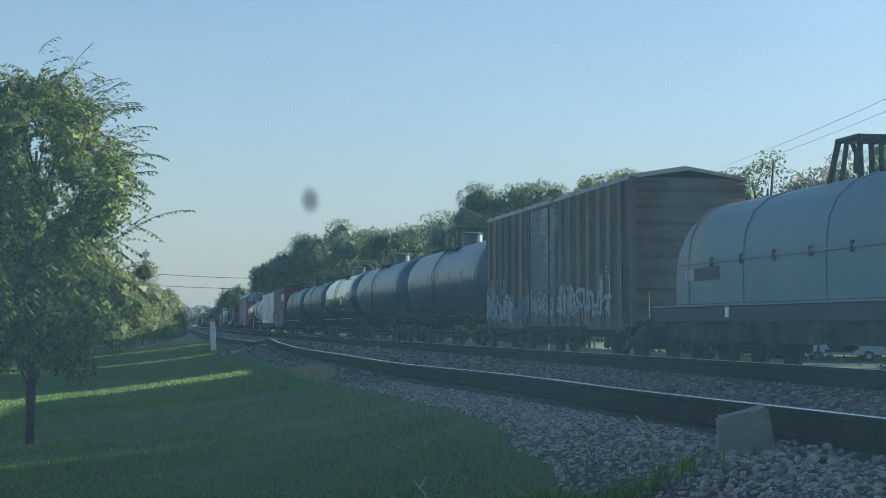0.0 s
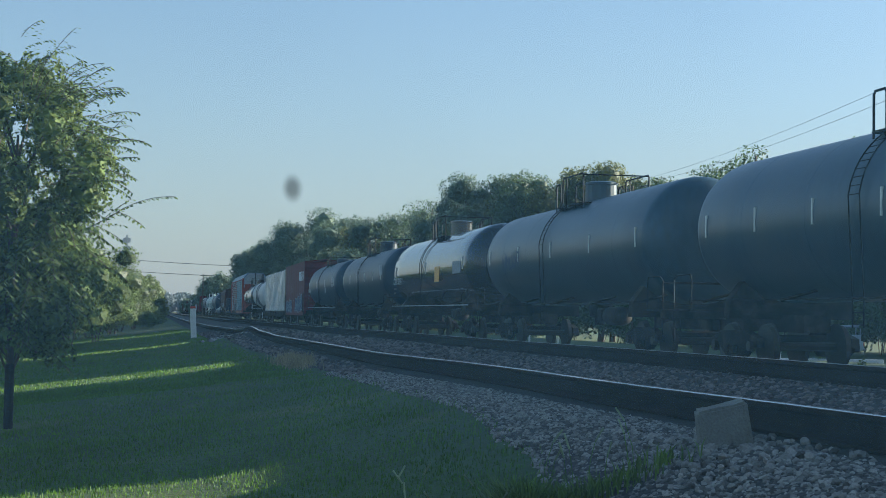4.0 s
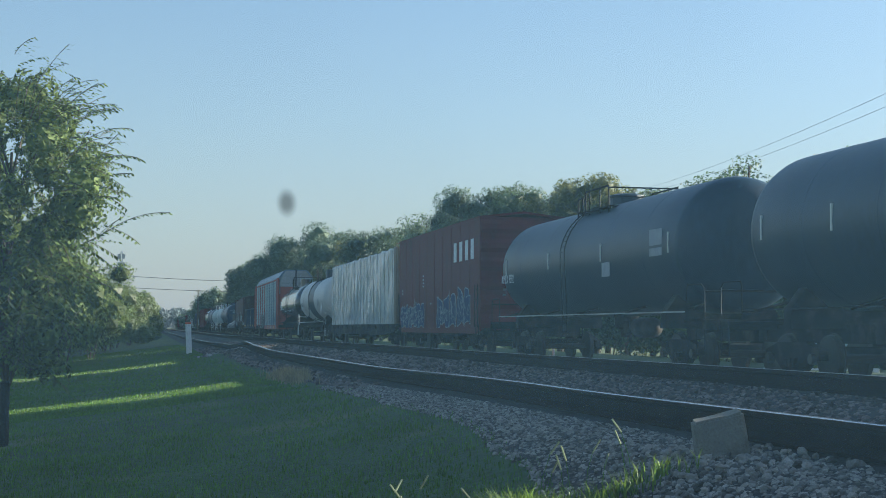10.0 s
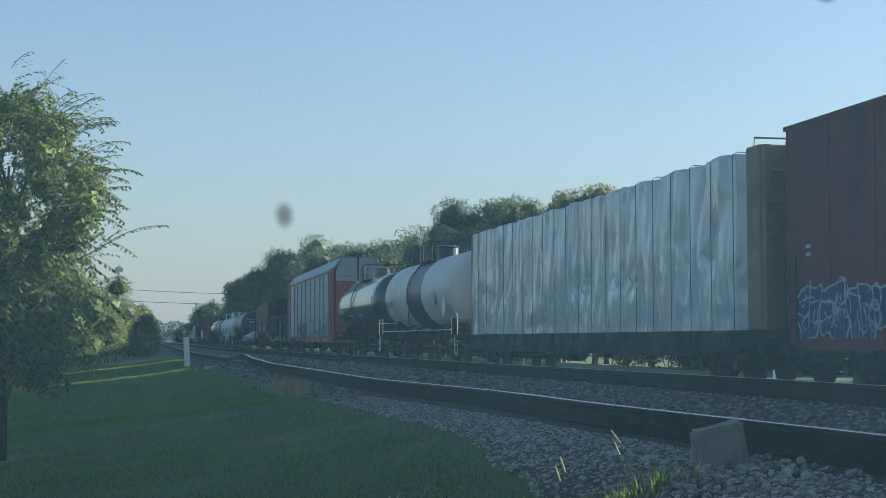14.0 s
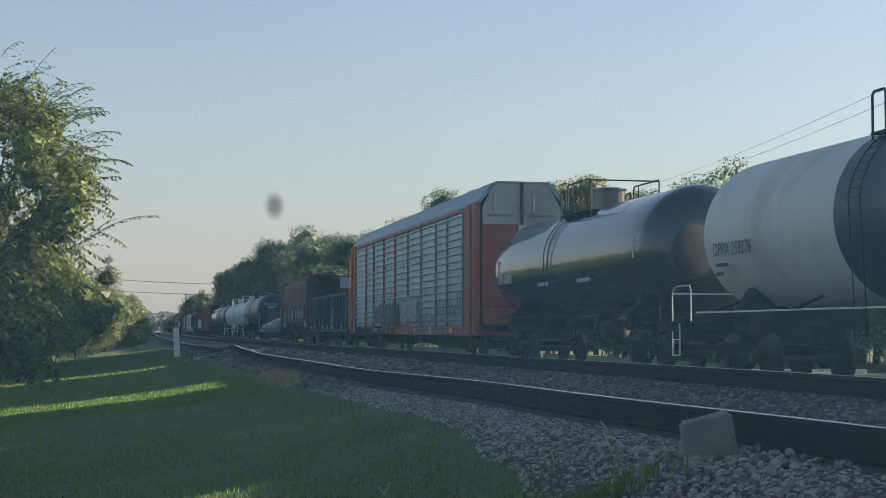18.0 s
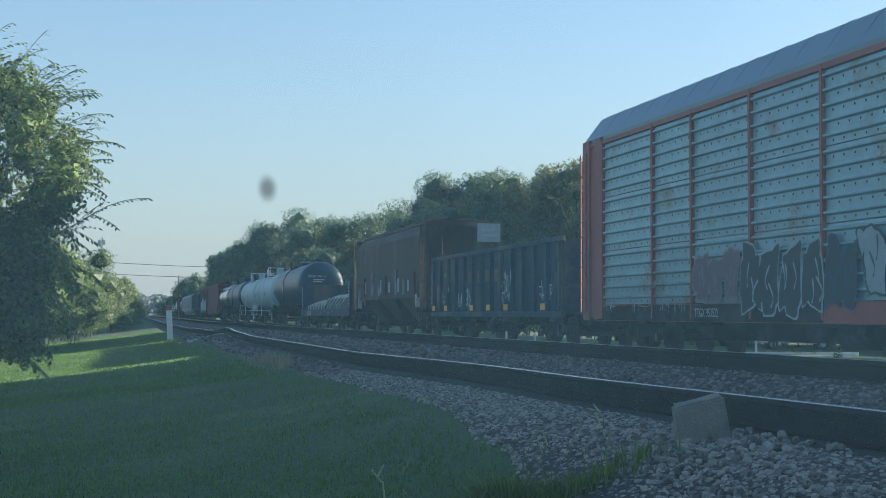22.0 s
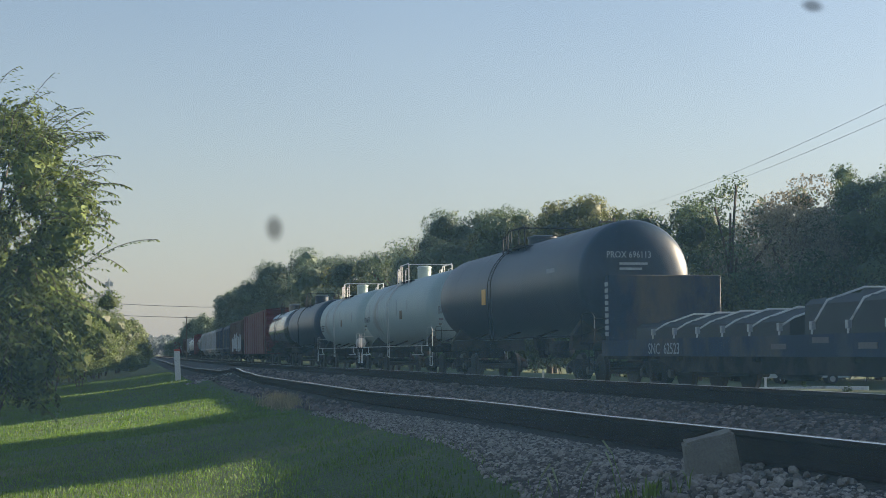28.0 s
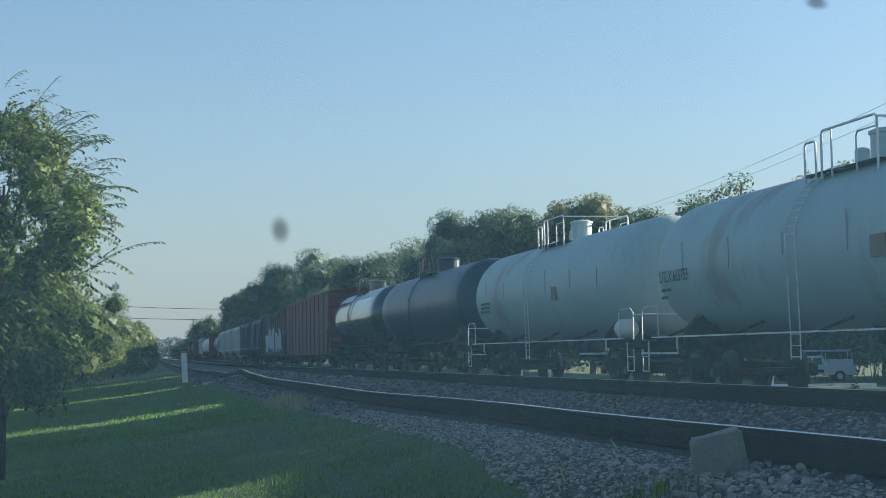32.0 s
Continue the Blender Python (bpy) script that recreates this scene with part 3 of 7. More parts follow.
    # brake gear below the shell
    part("brake_reservoir", lathe_y([(a + 3.6, 0.05), (a + 3.7, 0.24), (a + 4.7, 0.24), (a + 4.8, 0.05)], 12, -0.85, 1.0), sill, car, smooth=True)
    part("brake_valve", boxed(-0.95, -0.55, a + 5.2, a + 5.6, 0.85, 1.2, bevel=0.03), sill, car)
    part("outlet_valve", lathe_z([(0.75, 0.14), (0.95, 0.16), (1.0, 0.3), (cz - R + 0.03, 0.34)], 12, 0, (a + b) / 2), sill, car)
    # top fittings
    cy = (a + b) / 2
    top = cz + R
    part("manway_housing", lathe_z([(top - 0.12, man), (top + tall, man), (top + tall + 0.02, man + 0.03), (top + tall + 0.07, man + 0.03), (top + tall + 0.11, man * 0.75)], 20, 0, cy), fittings or paint, car, smooth=False)
    part("relief_valve", lathe_z([(top - 0.05, 0.14), (top + 0.30, 0.14), (top + 0.34, 0.09)], 10, 0.1, cy + 1.1), fittings or paint, car)
    if top_platform:
        part("top_platform", boxed(-0.95, 0.95, cy - 1.35, cy + 1.35, top - 0.20, top - 0.16), sill, car)
        bm = bmesh.new()
        for x in (-0.95, 0.95):
            rod(bm, [(x, cy - 1.35, top - 0.55), (x, cy - 1.35, top + rail_h - 0.06), (x, cy - 1.28, top + rail_h), (x, cy + 0.55, top + rail_h), (x, cy + 0.62, top + rail_h - 0.06), (x, cy + 0.62, top - 0.3)], 0.024, 5)
            rod(bm, [(x, cy + 0.85, top - 0.3), (x, cy + 0.85, top + rail_h - 0.2), (x, cy + 0.9, top + rail_h - 0.14), (x, cy + 1.22, top + rail_h - 0.14), (x, cy + 1.27, top + rail_h - 0.2), (x, cy + 1.27, top - 0.3)], 0.024, 5)
            rod(bm, [(x, cy + 0.25, top - 0.3), (x, cy + 0.25, top + rail_h)], 0.02, 5)
            rod(bm, [(x, cy - 1.35, top + 0.36), (x, cy - 0.7, top + 0.36), (x, cy - 0.64, top + 0.3), (x, cy - 0.64, top - 0.3)], 0.018, 4)
        rod(bm, [(-0.95, cy - 1.35, top + rail_h - 0.04), (0.95, cy - 1.35, top + rail_h - 0.04)], 0.02, 5)
        part("safety_railing", bm, top_rails or rails, car)
        bm = bmesh.new()
        for yy in (cy + 0.62, cy + 1.0):
            pts = []
            for k in range(9):
                t = radians(8 + 62 * k / 8)
                pts.append((-(R + 0.07) * math.cos(t), yy, cz + (R + 0.07) * math.sin(t)))
            rod(bm, [(-1.47, yy, side_rail - 0.5), (-1.47, yy, side_rail)] + pts, 0.014, 5)
        for k in range(12):
            t = radians(8 + 60 * k / 11)
            p = (-(R + 0.07) * math.cos(t), cz + (R + 0.07) * math.sin(t))
            rod(bm, [(p[0], cy + 0.62, p[1]), (p[0], cy + 1.0, p[1])], 0.01, 4)
        for k in range(3):
            z = side_rail - 0.45 + 0.2 * k
            rod(bm, [(-1.47, cy + 0.62, z), (-1.47, cy + 1.0, z)], 0.014, 4)
        part("side_ladder", bm, top_rails or rails, car)
    return car, a, b


def ribbon(bm, pts, width, x):
    """A flat sprayed stroke on a side wall along (y, z) points, with rounded bends."""
    line = []
    for k in range(len(pts) - 1):
        a, b, c, d = [Vector(pts[min(max(q, 0), len(pts) - 1)]) for q in (k - 1, k, k + 1, k + 2)]
        for i in range(4):
            t = i / 4
            line.append(0.5 * (2 * b + (c - a) * t + (2 * a - 5 * b + 4 * c - d) * t * t + (3 * b - a - 3 * c + d) * t ** 3))
    line.append(Vector(pts[-1]))
    last = None
    for k, p in enumerate(line):
        d = (line[min(k + 1, len(line) - 1)] - line[max(k - 1, 0)]).normalized()
        n = Vector((-d.y, d.x)) * width * 0.5 * (0.8 + 0.35 * math.sin(k * 0.9 + width * 50))
        pair = (bm.verts.new((x, p.x + n.x, p.y + n.y)), bm.verts.new((x, p.x - n.x, p.y - n.y)))
        if last:
            bm.faces.new((last[0], pair[0], pair[1], last[1]))
        last = pair


def spray(car, y0, y1, z0, z1, x, fill, edge, seed, letters=5):
    """Sprayed scrawl that cannot be read: rounded blocks that lean on one another, an outline of another colour, a few inner strokes."""
    r = random.Random(seed)
    w = (y1 - y0) / letters
    for k in range(letters):
        yc, lean = y1 - (k + 0.5 + r.uniform(-0.06, 0.06)) * w, r.uniform(-0.2, 0.25)
        h0, h1 = z0 + r.uniform(0, 0.1) * (z1 - z0), z1 - r.uniform(0, 0.22) * (z1 - z0)
        zc, hh, hw, ph = (h0 + h1) / 2, (h1 - h0) / 2, w * r.uniform(0.46, 0.58), r.uniform(0, 6)

        def outline(scale):
            pts = []
            for i in range(26):
                a = 2 * math.pi * i / 26
                c, q = math.cos(a), math.sin(a)
                bend = 1 + 0.13 * math.sin(3 * a + ph) + 0.1 * math.sin(5 * a + 2 * ph) + 0.05 * math.sin(9 * a + ph)
                v = math.copysign(abs(q) ** 0.55, q) * hh * bend
                pts.append((yc + math.copysign(abs(c) ** 0.6, c) * hw * bend * 0.92 + lean * v + math.copysign(scale, c) * min(1, abs(c) * 3), zc + v * 0.9 + math.copysign(scale, q) * min(1, abs(q) * 3)))
            return pts

        for grow, mt, off, nm in ((0.04, edge, 0.0, "graffiti_edge"), (0.0, fill, 0.003, "graffiti_block")):
            bm = bmesh.new()
            bm.faces.new([bm.verts.new((x - 0.003 - off - 0.0003 * k, u, v)) for u, v in outline(grow)])
            part(nm, bm, mt, car)
        bm = bmesh.new()
        for i in range(r.randint(2, 3)):
            u, v = yc + r.uniform(-0.3, 0.3) * w, zc + r.uniform(-0.5, 0.3) * hh
            ribbon(bm, [(u, v - 0.3 * hh), (u + r.uniform(-0.15, 0.15) * w, v), (u + r.uniform(-0.2, 0.2) * w, v + 0.4 * hh)], 0.045, x - 0.0095 - 0.0004 * i)
        part("graffiti_stroke", bm, edge, car)


def scrawl(car, y0, y1, z0, z1, x, material, seed, letters, width):
    """Thin sprayed strokes that cannot be read: loops, bars and runs of paint, unevenly high."""
    r = random.Random(seed)
    w, h = (y1 - y0) / letters, z1 - z0
    for k in range(letters):
        c, top, low = y1 - (k + 0.5) * w, z1 - r.uniform(0, 0.45) * h, z0 + r.uniform(0, 0.15) * h
        bm, hh = bmesh.new(), top - low
        for i in range(r.randint(3, 5)):
            kind, lean = r.randrange(3), r.uniform(-0.12, 0.12)
            u = c + r.uniform(-0.4, 0.4) * w
            if kind == 0:
                pts = [(u, low + r.uniform(0, 0.2) * hh), (u + lean, low + 0.5 * hh), (u + 2 * lean, top - r.uniform(0, 0.2) * hh)]
            elif kind == 1:
                q, rr = low + r.uniform(0.3, 0.7) * hh, r.uniform(0.14, 0.28)
                pts = [(u + rr * w * 1.6 * math.cos(a), q + rr * hh * math.sin(a)) for a in [0.7 + 0.75 * j for j in range(8)]]
            else:
                q = low + r.uniform(0.1, 0.9) * hh
                pts = [(u - 0.5 * w, q), (u - 0.1 * w, q + r.uniform(-0.1, 0.14) * hh), (u + 0.5 * w, q + r.uniform(-0.1, 0.1) * hh)]
            ribbon(bm, pts, width * r.uniform(0.6, 1.5), x - 0.0004 * i)
        for i in range(2):
            u = c + r.uniform(-0.5, 0.5) * w
            ribbon(bm, [(u, low + 0.3 * hh), (u + 0.01, low + 0.1 * hh), (u, low - 0.02)], 0.018, x - 0.003)
        part("graffiti_stroke", bm, material, car)


def mark(car, text, y, z, size, x, material, small=True, wide=0.8):
    """A car's number near one end, with two lines of small print below it."""
    flat_word(car, text, size, y, z, x, material, wide)
    if small:
        for k in range(2):
            plate(car, "small_print", y - size * (1.9 - 0.5 * k), y - size * 0.4, z - size * (0.55 + 0.45 * k), z - size * (0.37 + 0.45 * k), x, LETTER_FAINT if material is not LETTER_BLACK else LETTER_BLACK)


def run_of(car_mid, t):
    """How far along the track a car's middle is at t seconds."""
    return car_mid - 9.894 * (t - 16) - 0.00367 * (t - 16) ** 2


def motions():
    for car, mid in TRAIN:
        rows = []
        for t in (0, 4, 8, 12, 16, 20, 24, 28, 32):
            s = run_of(mid, t)
            rows.append((t, pose(track_x(s), s, 0, 0, 0, -math.degrees(min(s, STRAIGHT) / CURVE))))
        walk(car, rows)
    # the wheels roll: a circumference of 2.73 m at 9.9 m/s, less than a quarter turn from row to row
    step = 1 / 15
    turn = math.degrees(9.894 * step / 0.435)
    spin = [(k * step, pose(0, 0, 0, k * turn)) for k in range(481)]
    walk(WHEELSETS[0], spin)
    keys = WHEELSETS[0].animation_data
    for ws in WHEELSETS[1:]:
        ws.rotation_mode = "QUATERNION"
        ws.animation_data_create()
        ws.animation_data.action = keys.action
        ws.animation_data.action_slot = keys.action_slot


# ---------------------------------------------------------------- train: the cars, front to rear


def open_box(x0, x1, y0, y1, z0, z1, t):
    """Four walls and a floor, t thick, open above."""
    bm = bmesh.new()
    box(bm, x0, x0 + t, y0, y1, z0, z1)
    box(bm, x1 - t, x1, y0, y1, z0, z1)
    box(bm, x0 + t, x1 - t, y0, y0 + t, z0, z1)
    box(bm, x0 + t, x1 - t, y1 - t, y1, z0, z1)
    box(bm, x0 + t, x1 - t, y0 + t, y1 - t, z0, z0 + t)
    return bm


def ribbed_end(car, y, sg, w, z0, z1, paint, n):
    """A corrugated end wall whose ribs run across."""
    out = [(y, z0)]
    h = (z1 - z0) / n
    for k in range(n):
        z = z0 + k * h
        out += [(y, z + 0.12 * h), (y + sg * 0.07, z + 0.34 * h), (y + sg * 0.07, z + 0.62 * h), (y, z + 0.84 * h)]
    out += [(y, z1), (y - sg * 0.06, z1), (y - sg * 0.06, z0)]
    part("end_wall", prism_x(out, -w, w), paint, car)


def body_shell(car, half, w, z0, z1, peak, paint, roof, ribs=0.9):
    """Side walls and a peaked roof with cross ribs."""
    for sg in (-1, 1):
        x0, x1 = sorted((sg * w, sg * (w - 0.05)))
        part("side_wall", boxed(x0, x1, -half + 0.06, half - 0.06, z0, z1), paint, car)
    part("floor", boxed(-w + 0.05, w - 0.05, -half + 0.06, half - 0.06, z0, z0 + 0.12), FRAME_BLACK, car)
    part("roof", prism_y([(-w - 0.03, z1 - 0.06), (-w - 0.03, z1 + 0.02), (0, z1 + peak), (w + 0.03, z1 + 0.02), (w + 0.03, z1 - 0.06), (0, z1 + peak - 0.08)], -half, half), roof, car)
    y = -half + 0.25
    while ribs and y < half - 0.2:
        part("roof_rib", prism_y([(-w - 0.04, z1 + 0.0), (-w - 0.03, z1 + 0.065), (0, z1 + peak + 0.05), (w + 0.03, z1 + 0.065), (w + 0.04, z1), (0, z1 + peak - 0.01)], y, y + 0.22), roof, car)
        y += ribs


def under(car, half, z, y0=None, y1=None):
    part("centre_sill", boxed(-0.3, 0.3, -half, half, 0.62, z), FRAME_BLACK, car)
    part("brake_reservoir", lathe_y([(0.6, 0.05), (0.7, 0.25), (1.8, 0.25), (1.9, 0.05)], 12, -0.8, 0.62), FRAME_BLACK, car, smooth=True)
    part("brake_cylinder", lathe_y([(-1.6, 0.05), (-1.5, 0.17), (-0.8, 0.17), (-0.7, 0.05)], 10, -0.7, 0.66), FRAME_BLACK, car, smooth=True)
    for k in (-3, -1, 1, 3):
        part("cross_bearer", boxed(-1.4, 1.4, k * half / 5.5 - 0.07, k * half / 5.5 + 0.07, 0.72, z), FRAME_BLACK, car)


def grabs(car, half, w, z0, n=4, material=None):
    for sg in (-1, 1):
        ladder(car, (-w - 0.07, sg * (half - 0.32), z0), 0.42, 0.36 * n, "y", material)
        bm = bmesh.new()
        for k in (-1, 1):
            rod(bm, [(-w - 0.03, sg * (half - 0.32) + k * 0.2, z0 + 0.1), (-w - 0.03, sg * (half - 0.32) + k * 0.2, 0.42)], 0.018, 4)
        rod(bm, [(-w - 0.03, sg * (half - 0.32) - 0.2, 0.42), (-w - 0.03, sg * (half - 0.32) + 0.2, 0.42)], 0.018, 4)
        part("sill_step", bm, material or RAIL_METAL, car)


# --- covered coil car
car, half = wagon("coil_car", "grey covered coil steel car with a rounded hood and lifting yoke", -138.9, -124.0)
HOOD = [(-1.42, 1.42), (-1.42, 2.42), (-1.36, 2.86), (-1.18, 3.24), (-0.85, 3.52), (-0.4, 3.67), (0.4, 3.67), (0.85, 3.52), (1.18, 3.24), (1.36, 2.86), (1.42, 2.35), (1.42, 1.42)]
for y0, y1 in ((-5.95, 5.75),):
    bm = bmesh.new()
    rings = []
    for y, k in ((y0, 0.55), (y0 + 0.12, 0.8), (y0 + 0.4, 0.94), (y0 + 0.9, 1.0), (y1 - 0.9, 1.0), (y1 - 0.4, 0.94), (y1 - 0.12, 0.8), (y1, 0.55)):
        rings.append([bm.verts.new((x * (0.9 + 0.1 * k), y, 1.42 + (z - 1.42) * k)) for x, z in HOOD])
    for u, v in zip(rings, rings[1:]):
        for k in range(len(HOOD) - 1):
            bm.faces.new((u[k], u[k + 1], v[k + 1], v[k]))
    bm.faces.new(rings[0])
    bm.faces.new(rings[-1][::-1])
    bmesh.ops.recalc_face_normals(bm, faces=bm.faces)
    hood = part("hood", bm, HOOD_GREY, car, "rounded grey steel cover", smooth=True)
    for yy in (y0 + 0.95, y0 + 4.0, y1 - 4.0, y1 - 0.95):
        rib = prism_y([(x * 1.012, 1.42 + (z - 1.42) * 1.012) for x, z in HOOD], yy - 0.05, yy + 0.05)
        part("hood_rib", rib, HOOD_GREY, hood)
    part("seam", boxed(-1.455, -1.40, y0 + 0.5, y1 - 0.5, 2.28, 2.34), HOOD_GREY, hood)
    for yy in [y0 + 1.3 + 1.6 * k for k in range(6)]:
        part("latch", boxed(-1.47, -1.41, yy, yy + 0.08, 2.2, 2.4), LETTER_BLACK, hood)
    yc = -0.75
    yoke = bmesh.new()
    for x in (-0.45, 0.45):
        rod(yoke, [(x, yc - 0.65, 3.55), (x * 0.8, yc - 0.45, 4.42), (x * 0.75, yc + 0.45, 4.42), (x, yc + 0.65, 3.55)], 0.06, 6)
        rod(yoke, [(x * 0.95, yc - 0.42, 3.75), (x * 0.82, yc - 0.34, 4.1), (x * 0.78, yc - 0.12, 4.36), (x * 0.78, yc + 0.08, 4.36), (x * 0.82, yc + 0.14, 4.05), (x * 0.95, yc + 0.16, 3.6)], 0.05, 6)
    box(yoke, -0.4, 0.4, yc - 0.46, yc + 0.46, 4.40, 4.47)
    part("lifting_yoke", yoke, FRAME_BLACK, hood, "dark steel lifting yoke")
part("logo", boxed(-1.437, -1.415, 3.0, 4.4, 1.92, 2.2), LETTER_BLACK, car, "faded dark maker's mark")
part("logo_bars", boxed(-1.436, -1.415, 4.45, 5.0, 1.94, 2.16), LETTER_DIM, car)
part("side_sill", boxed(-1.5, 1.5, -half + 0.4, half - 0.5, 1.02, 1.36, bevel=0.03), COIL_STEEL, car, "dark deep side sill")
part("sill_edge", boxed(-1.52, 1.52, -half + 0.4, half - 0.5, 1.36, 1.405), HOOD_GREY, car)
part("lower_sill", boxed(-1.42, 1.42, -half + 1.2, half - 1.2, 0.62, 1.02), FRAME_BLACK, car)
part("placard", boxed(-1.515, -1.5, 2.3, 2.48, 1.12, 1.34), REFLECT_PALE, car)
for sg in (-1, 1):
    y0, y1 = sorted((sg * (half - 0.5), sg * half))
    part("end_platform", boxed(-1.5, 1.5, y0, y1, 1.05, 1.12), FRAME_BLACK, car)
    bm = rod(bmesh.new(), [(-1.45, sg * (half - 0.05), 0.9), (-1.45, sg * (half - 0.05), 1.75)], 0.025, 5)
    part("handrail", bm, RAIL_METAL, car)
under(car, half, 1.0)

# --- brown box car
car, half = wagon("box_car", "rust-brown ribbed box car with faded paint and white graffiti", -122.95, -106.8)
M = (-122.95 - 106.8) / 2
body_shell(car, half, 1.5, 0.92, 4.63, 0.26, BOX_RUST, ROOF_METAL, ribs=1.02)
for sg in (-1, 1):
    ribbed_end(car, sg * (half - 0.06), sg, 1.48, 0.92, 4.62, BOX_RUST, 9)
    part("corner_post", boxed(-1.535, -1.42, sg * half - 0.1, sg * half + 0.1, 0.92, 4.62), BOX_RUST, car)
DOOR = (-116.2 - M, -112.8 - M)
y = -half + 0.55
while y < half - 0.3:
    if not DOOR[0] - 0.3 < y < DOOR[1] + 0.1:
        part("side_post", prism_x([(y, 0.92), (y + 0.34, 0.92), (y + 0.34, 4.55), (y, 4.55)], -1.585, -1.49), BOX_RIB, car)
    y += 0.93
door = part("door", boxed(-1.56, -1.51, DOOR[0], DOOR[1], 1.02, 4.45), BOX_DOOR, car, "weathered sliding door with cross ribs")
for k in range(12):
    z = 1.2 + k * 0.27
    part("door_rib", prism_x([(DOOR[0] + 0.2, z), (DOOR[1] - 0.2, z), (DOOR[1] - 0.25, z + 0.1), (DOOR[0] + 0.25, z + 0.1)], -1.60, -1.55), BOX_DOOR, door)
for y in DOOR:
    part("door_post", boxed(-1.63, -1.5, y - 0.06, y + 0.06, 0.92, 4.5), BOX_DOOR, door)
for z in (1.45, 3.9):
    bm = rod(bmesh.new(), [(-1.64, DOOR[0] + 0.55, 1.0), (-1.64, DOOR[0] + 0.55, 4.45)] if z < 2 else [(-1.64, DOOR[1] - 0.55, 1.0), (-1.64, DOOR[1] - 0.55, 4.45)], 0.022, 5)
    part("lock_rod", bm, RAIL_METAL, door)
part("door_track", boxed(-1.62, -1.5, DOOR[0] - 3.2, DOOR[1] + 0.2, 0.84, 0.92), FRAME_BLACK, car)
part("side_sill", boxed(-1.56, -1.5, -half + 0.5, half - 0.5, 0.84, 1.06), BOX_RUST, car)
flat_word(car, "RBO", 0.32, -107.75 - M, 2.27, -1.572, LETTER_DIM, 1.5)
flat_word(car, "X", 0.32, -109.45 - M, 2.27, -1.572, LETTER_DIM, 1.5)
flat_word(car, "375", 0.32, -107.75 - M, 1.93, -1.572, LETTER_DIM, 1.5)
flat_word(car, "97", 0.32, -109.3 - M, 1.93, -1.572, LETTER_DIM, 1.5)
scrawl(car, -110.9 - M, -107.0 - M, 0.98, 2.45, -1.592, SPRAY_WHITE, 4, 12, 0.1)
scrawl(car, -112.9 - M, -110.9 - M, 0.98, 2.05, -1.592, SPRAY_FADED, 14, 6, 0.09)
scrawl(car, -116.1 - M, -112.9 - M, 1.1, 2.4, -1.625, SPRAY_WHITE, 5, 9, 0.07)
scrawl(car, -121.6 - M, -116.3 - M, 0.98, 2.35, -1.592, SPRAY_WHITE, 6, 15, 0.085)
for k in range(3):
    plate(car, "stencil_line", -121.45 - M, -121.05 - M, 2.2 + 0.12 * k, 2.24 + 0.12 * k, -1.57, LETTER)
part("stencil_frame", boxed(-1.572, -1.568, -111.0 - M, -110.5 - M, 1.9, 2.35), SPRAY_DARK, car)
grabs(car, half, 1.5, 1.0, 4)
under(car, half, 0.92)

# --- five black tank cars
car, a, b = tank_car("dusty grey-black tank car with a row of pale reflectors", -105.9, -87.9, -105.3, -88.8, TANK_DUSTY, seed=1, bands=7)
car, a, b = tank_car("dusty black tank car with white graffiti on its flank", -87.2, -68.9, -86.4, -69.8, TANK_DUSTY, seed=2, bands=5)
scrawl(car, 3.4, 5.5, 2.25, 3.1, -1.512, SPRAY_FADED, 21, 5, 0.05)
car, a, b = tank_car("glossy black tank car with a yellow placard and white number", -68.2, -50.2, -67.5, -51.2, TANK_GLOSS, seed=3, bands=3)
M = -59.2
mark(car, "CTCX 732174", -51.7 - M, 2.30, 0.42, -1.506, LETTER)
plate(car, "placard", -62.3 - M, -61.4 - M, 2.25, 2.85, -1.507, REFLECT_YELLOW, "yellow square placard")
plate(car, "stencil_panel", -66.2 - M, -64.8 - M, 2.5, 2.95, -1.507, LETTER_DIM)
car, a, b = tank_car("dusty black tank car with pale reflectors and a metal plate", -49.6, -31.8, -48.8, -32.8, TANK_BLACK, seed=4, bands=6)
plate(car, "metal_plate", -7.4, -6.6, 2.85, 3.35, -1.5, LETTER_DIM, "pale metal plate")
car, a, b = tank_car("dark green-black tank car with white number", -31.0, -12.8, -30.0, -13.8, TANK_BLACK, seed=5, bands=4, tall=0.15, rail_h=0.35)
mark(car, "KMEX 9592", -14.25 + 21.9, 2.36, 0.38, -1.506, LETTER)
plate(car, "stencil_panel", -3.1, -2.5, 2.25, 2.6, -1.507, LETTER_DIM)
plate(car, "stencil_panel", -6.7, -5.9, 2.6, 3.2, -1.49, LETTER_DIM)

# --- red box car
car, half = wagon("box_car", "dark red smooth-sided high box car with blue and white graffiti", -11.2, 4.5)
M = (-11.2 + 4.5) / 2
body_shell(car, half, 1.5, 0.86, 4.74, 0.2, BOX_RED, BOX_RED, ribs=0)
for sg in (-1, 1):
    ribbed_end(car, sg * (half - 0.06), sg, 1.48, 0.9, 4.74, BOX_RED, 6)
for y in [-half + 0.1 + (2 * half - 0.2) * k / 10 for k in range(11)]:
    part("panel_seam", boxed(-1.51, -1.495, y - 0.03, y + 0.03, 0.9, 4.7), BOX_RED, car)
part("side_sill", boxed(-1.53, -1.45, -half + 0.6, half - 0.6, 0.78, 0.98), BOX_RED, car)
for k, y in enumerate((-6.95, -7.9, -8.85, -9.75)):
    part("brand_bar", boxed(-1.514, -1.506, y - M - 0.46, y - M, 3.35, 4.05), LETTER, car, "plain white bar in a row of four")
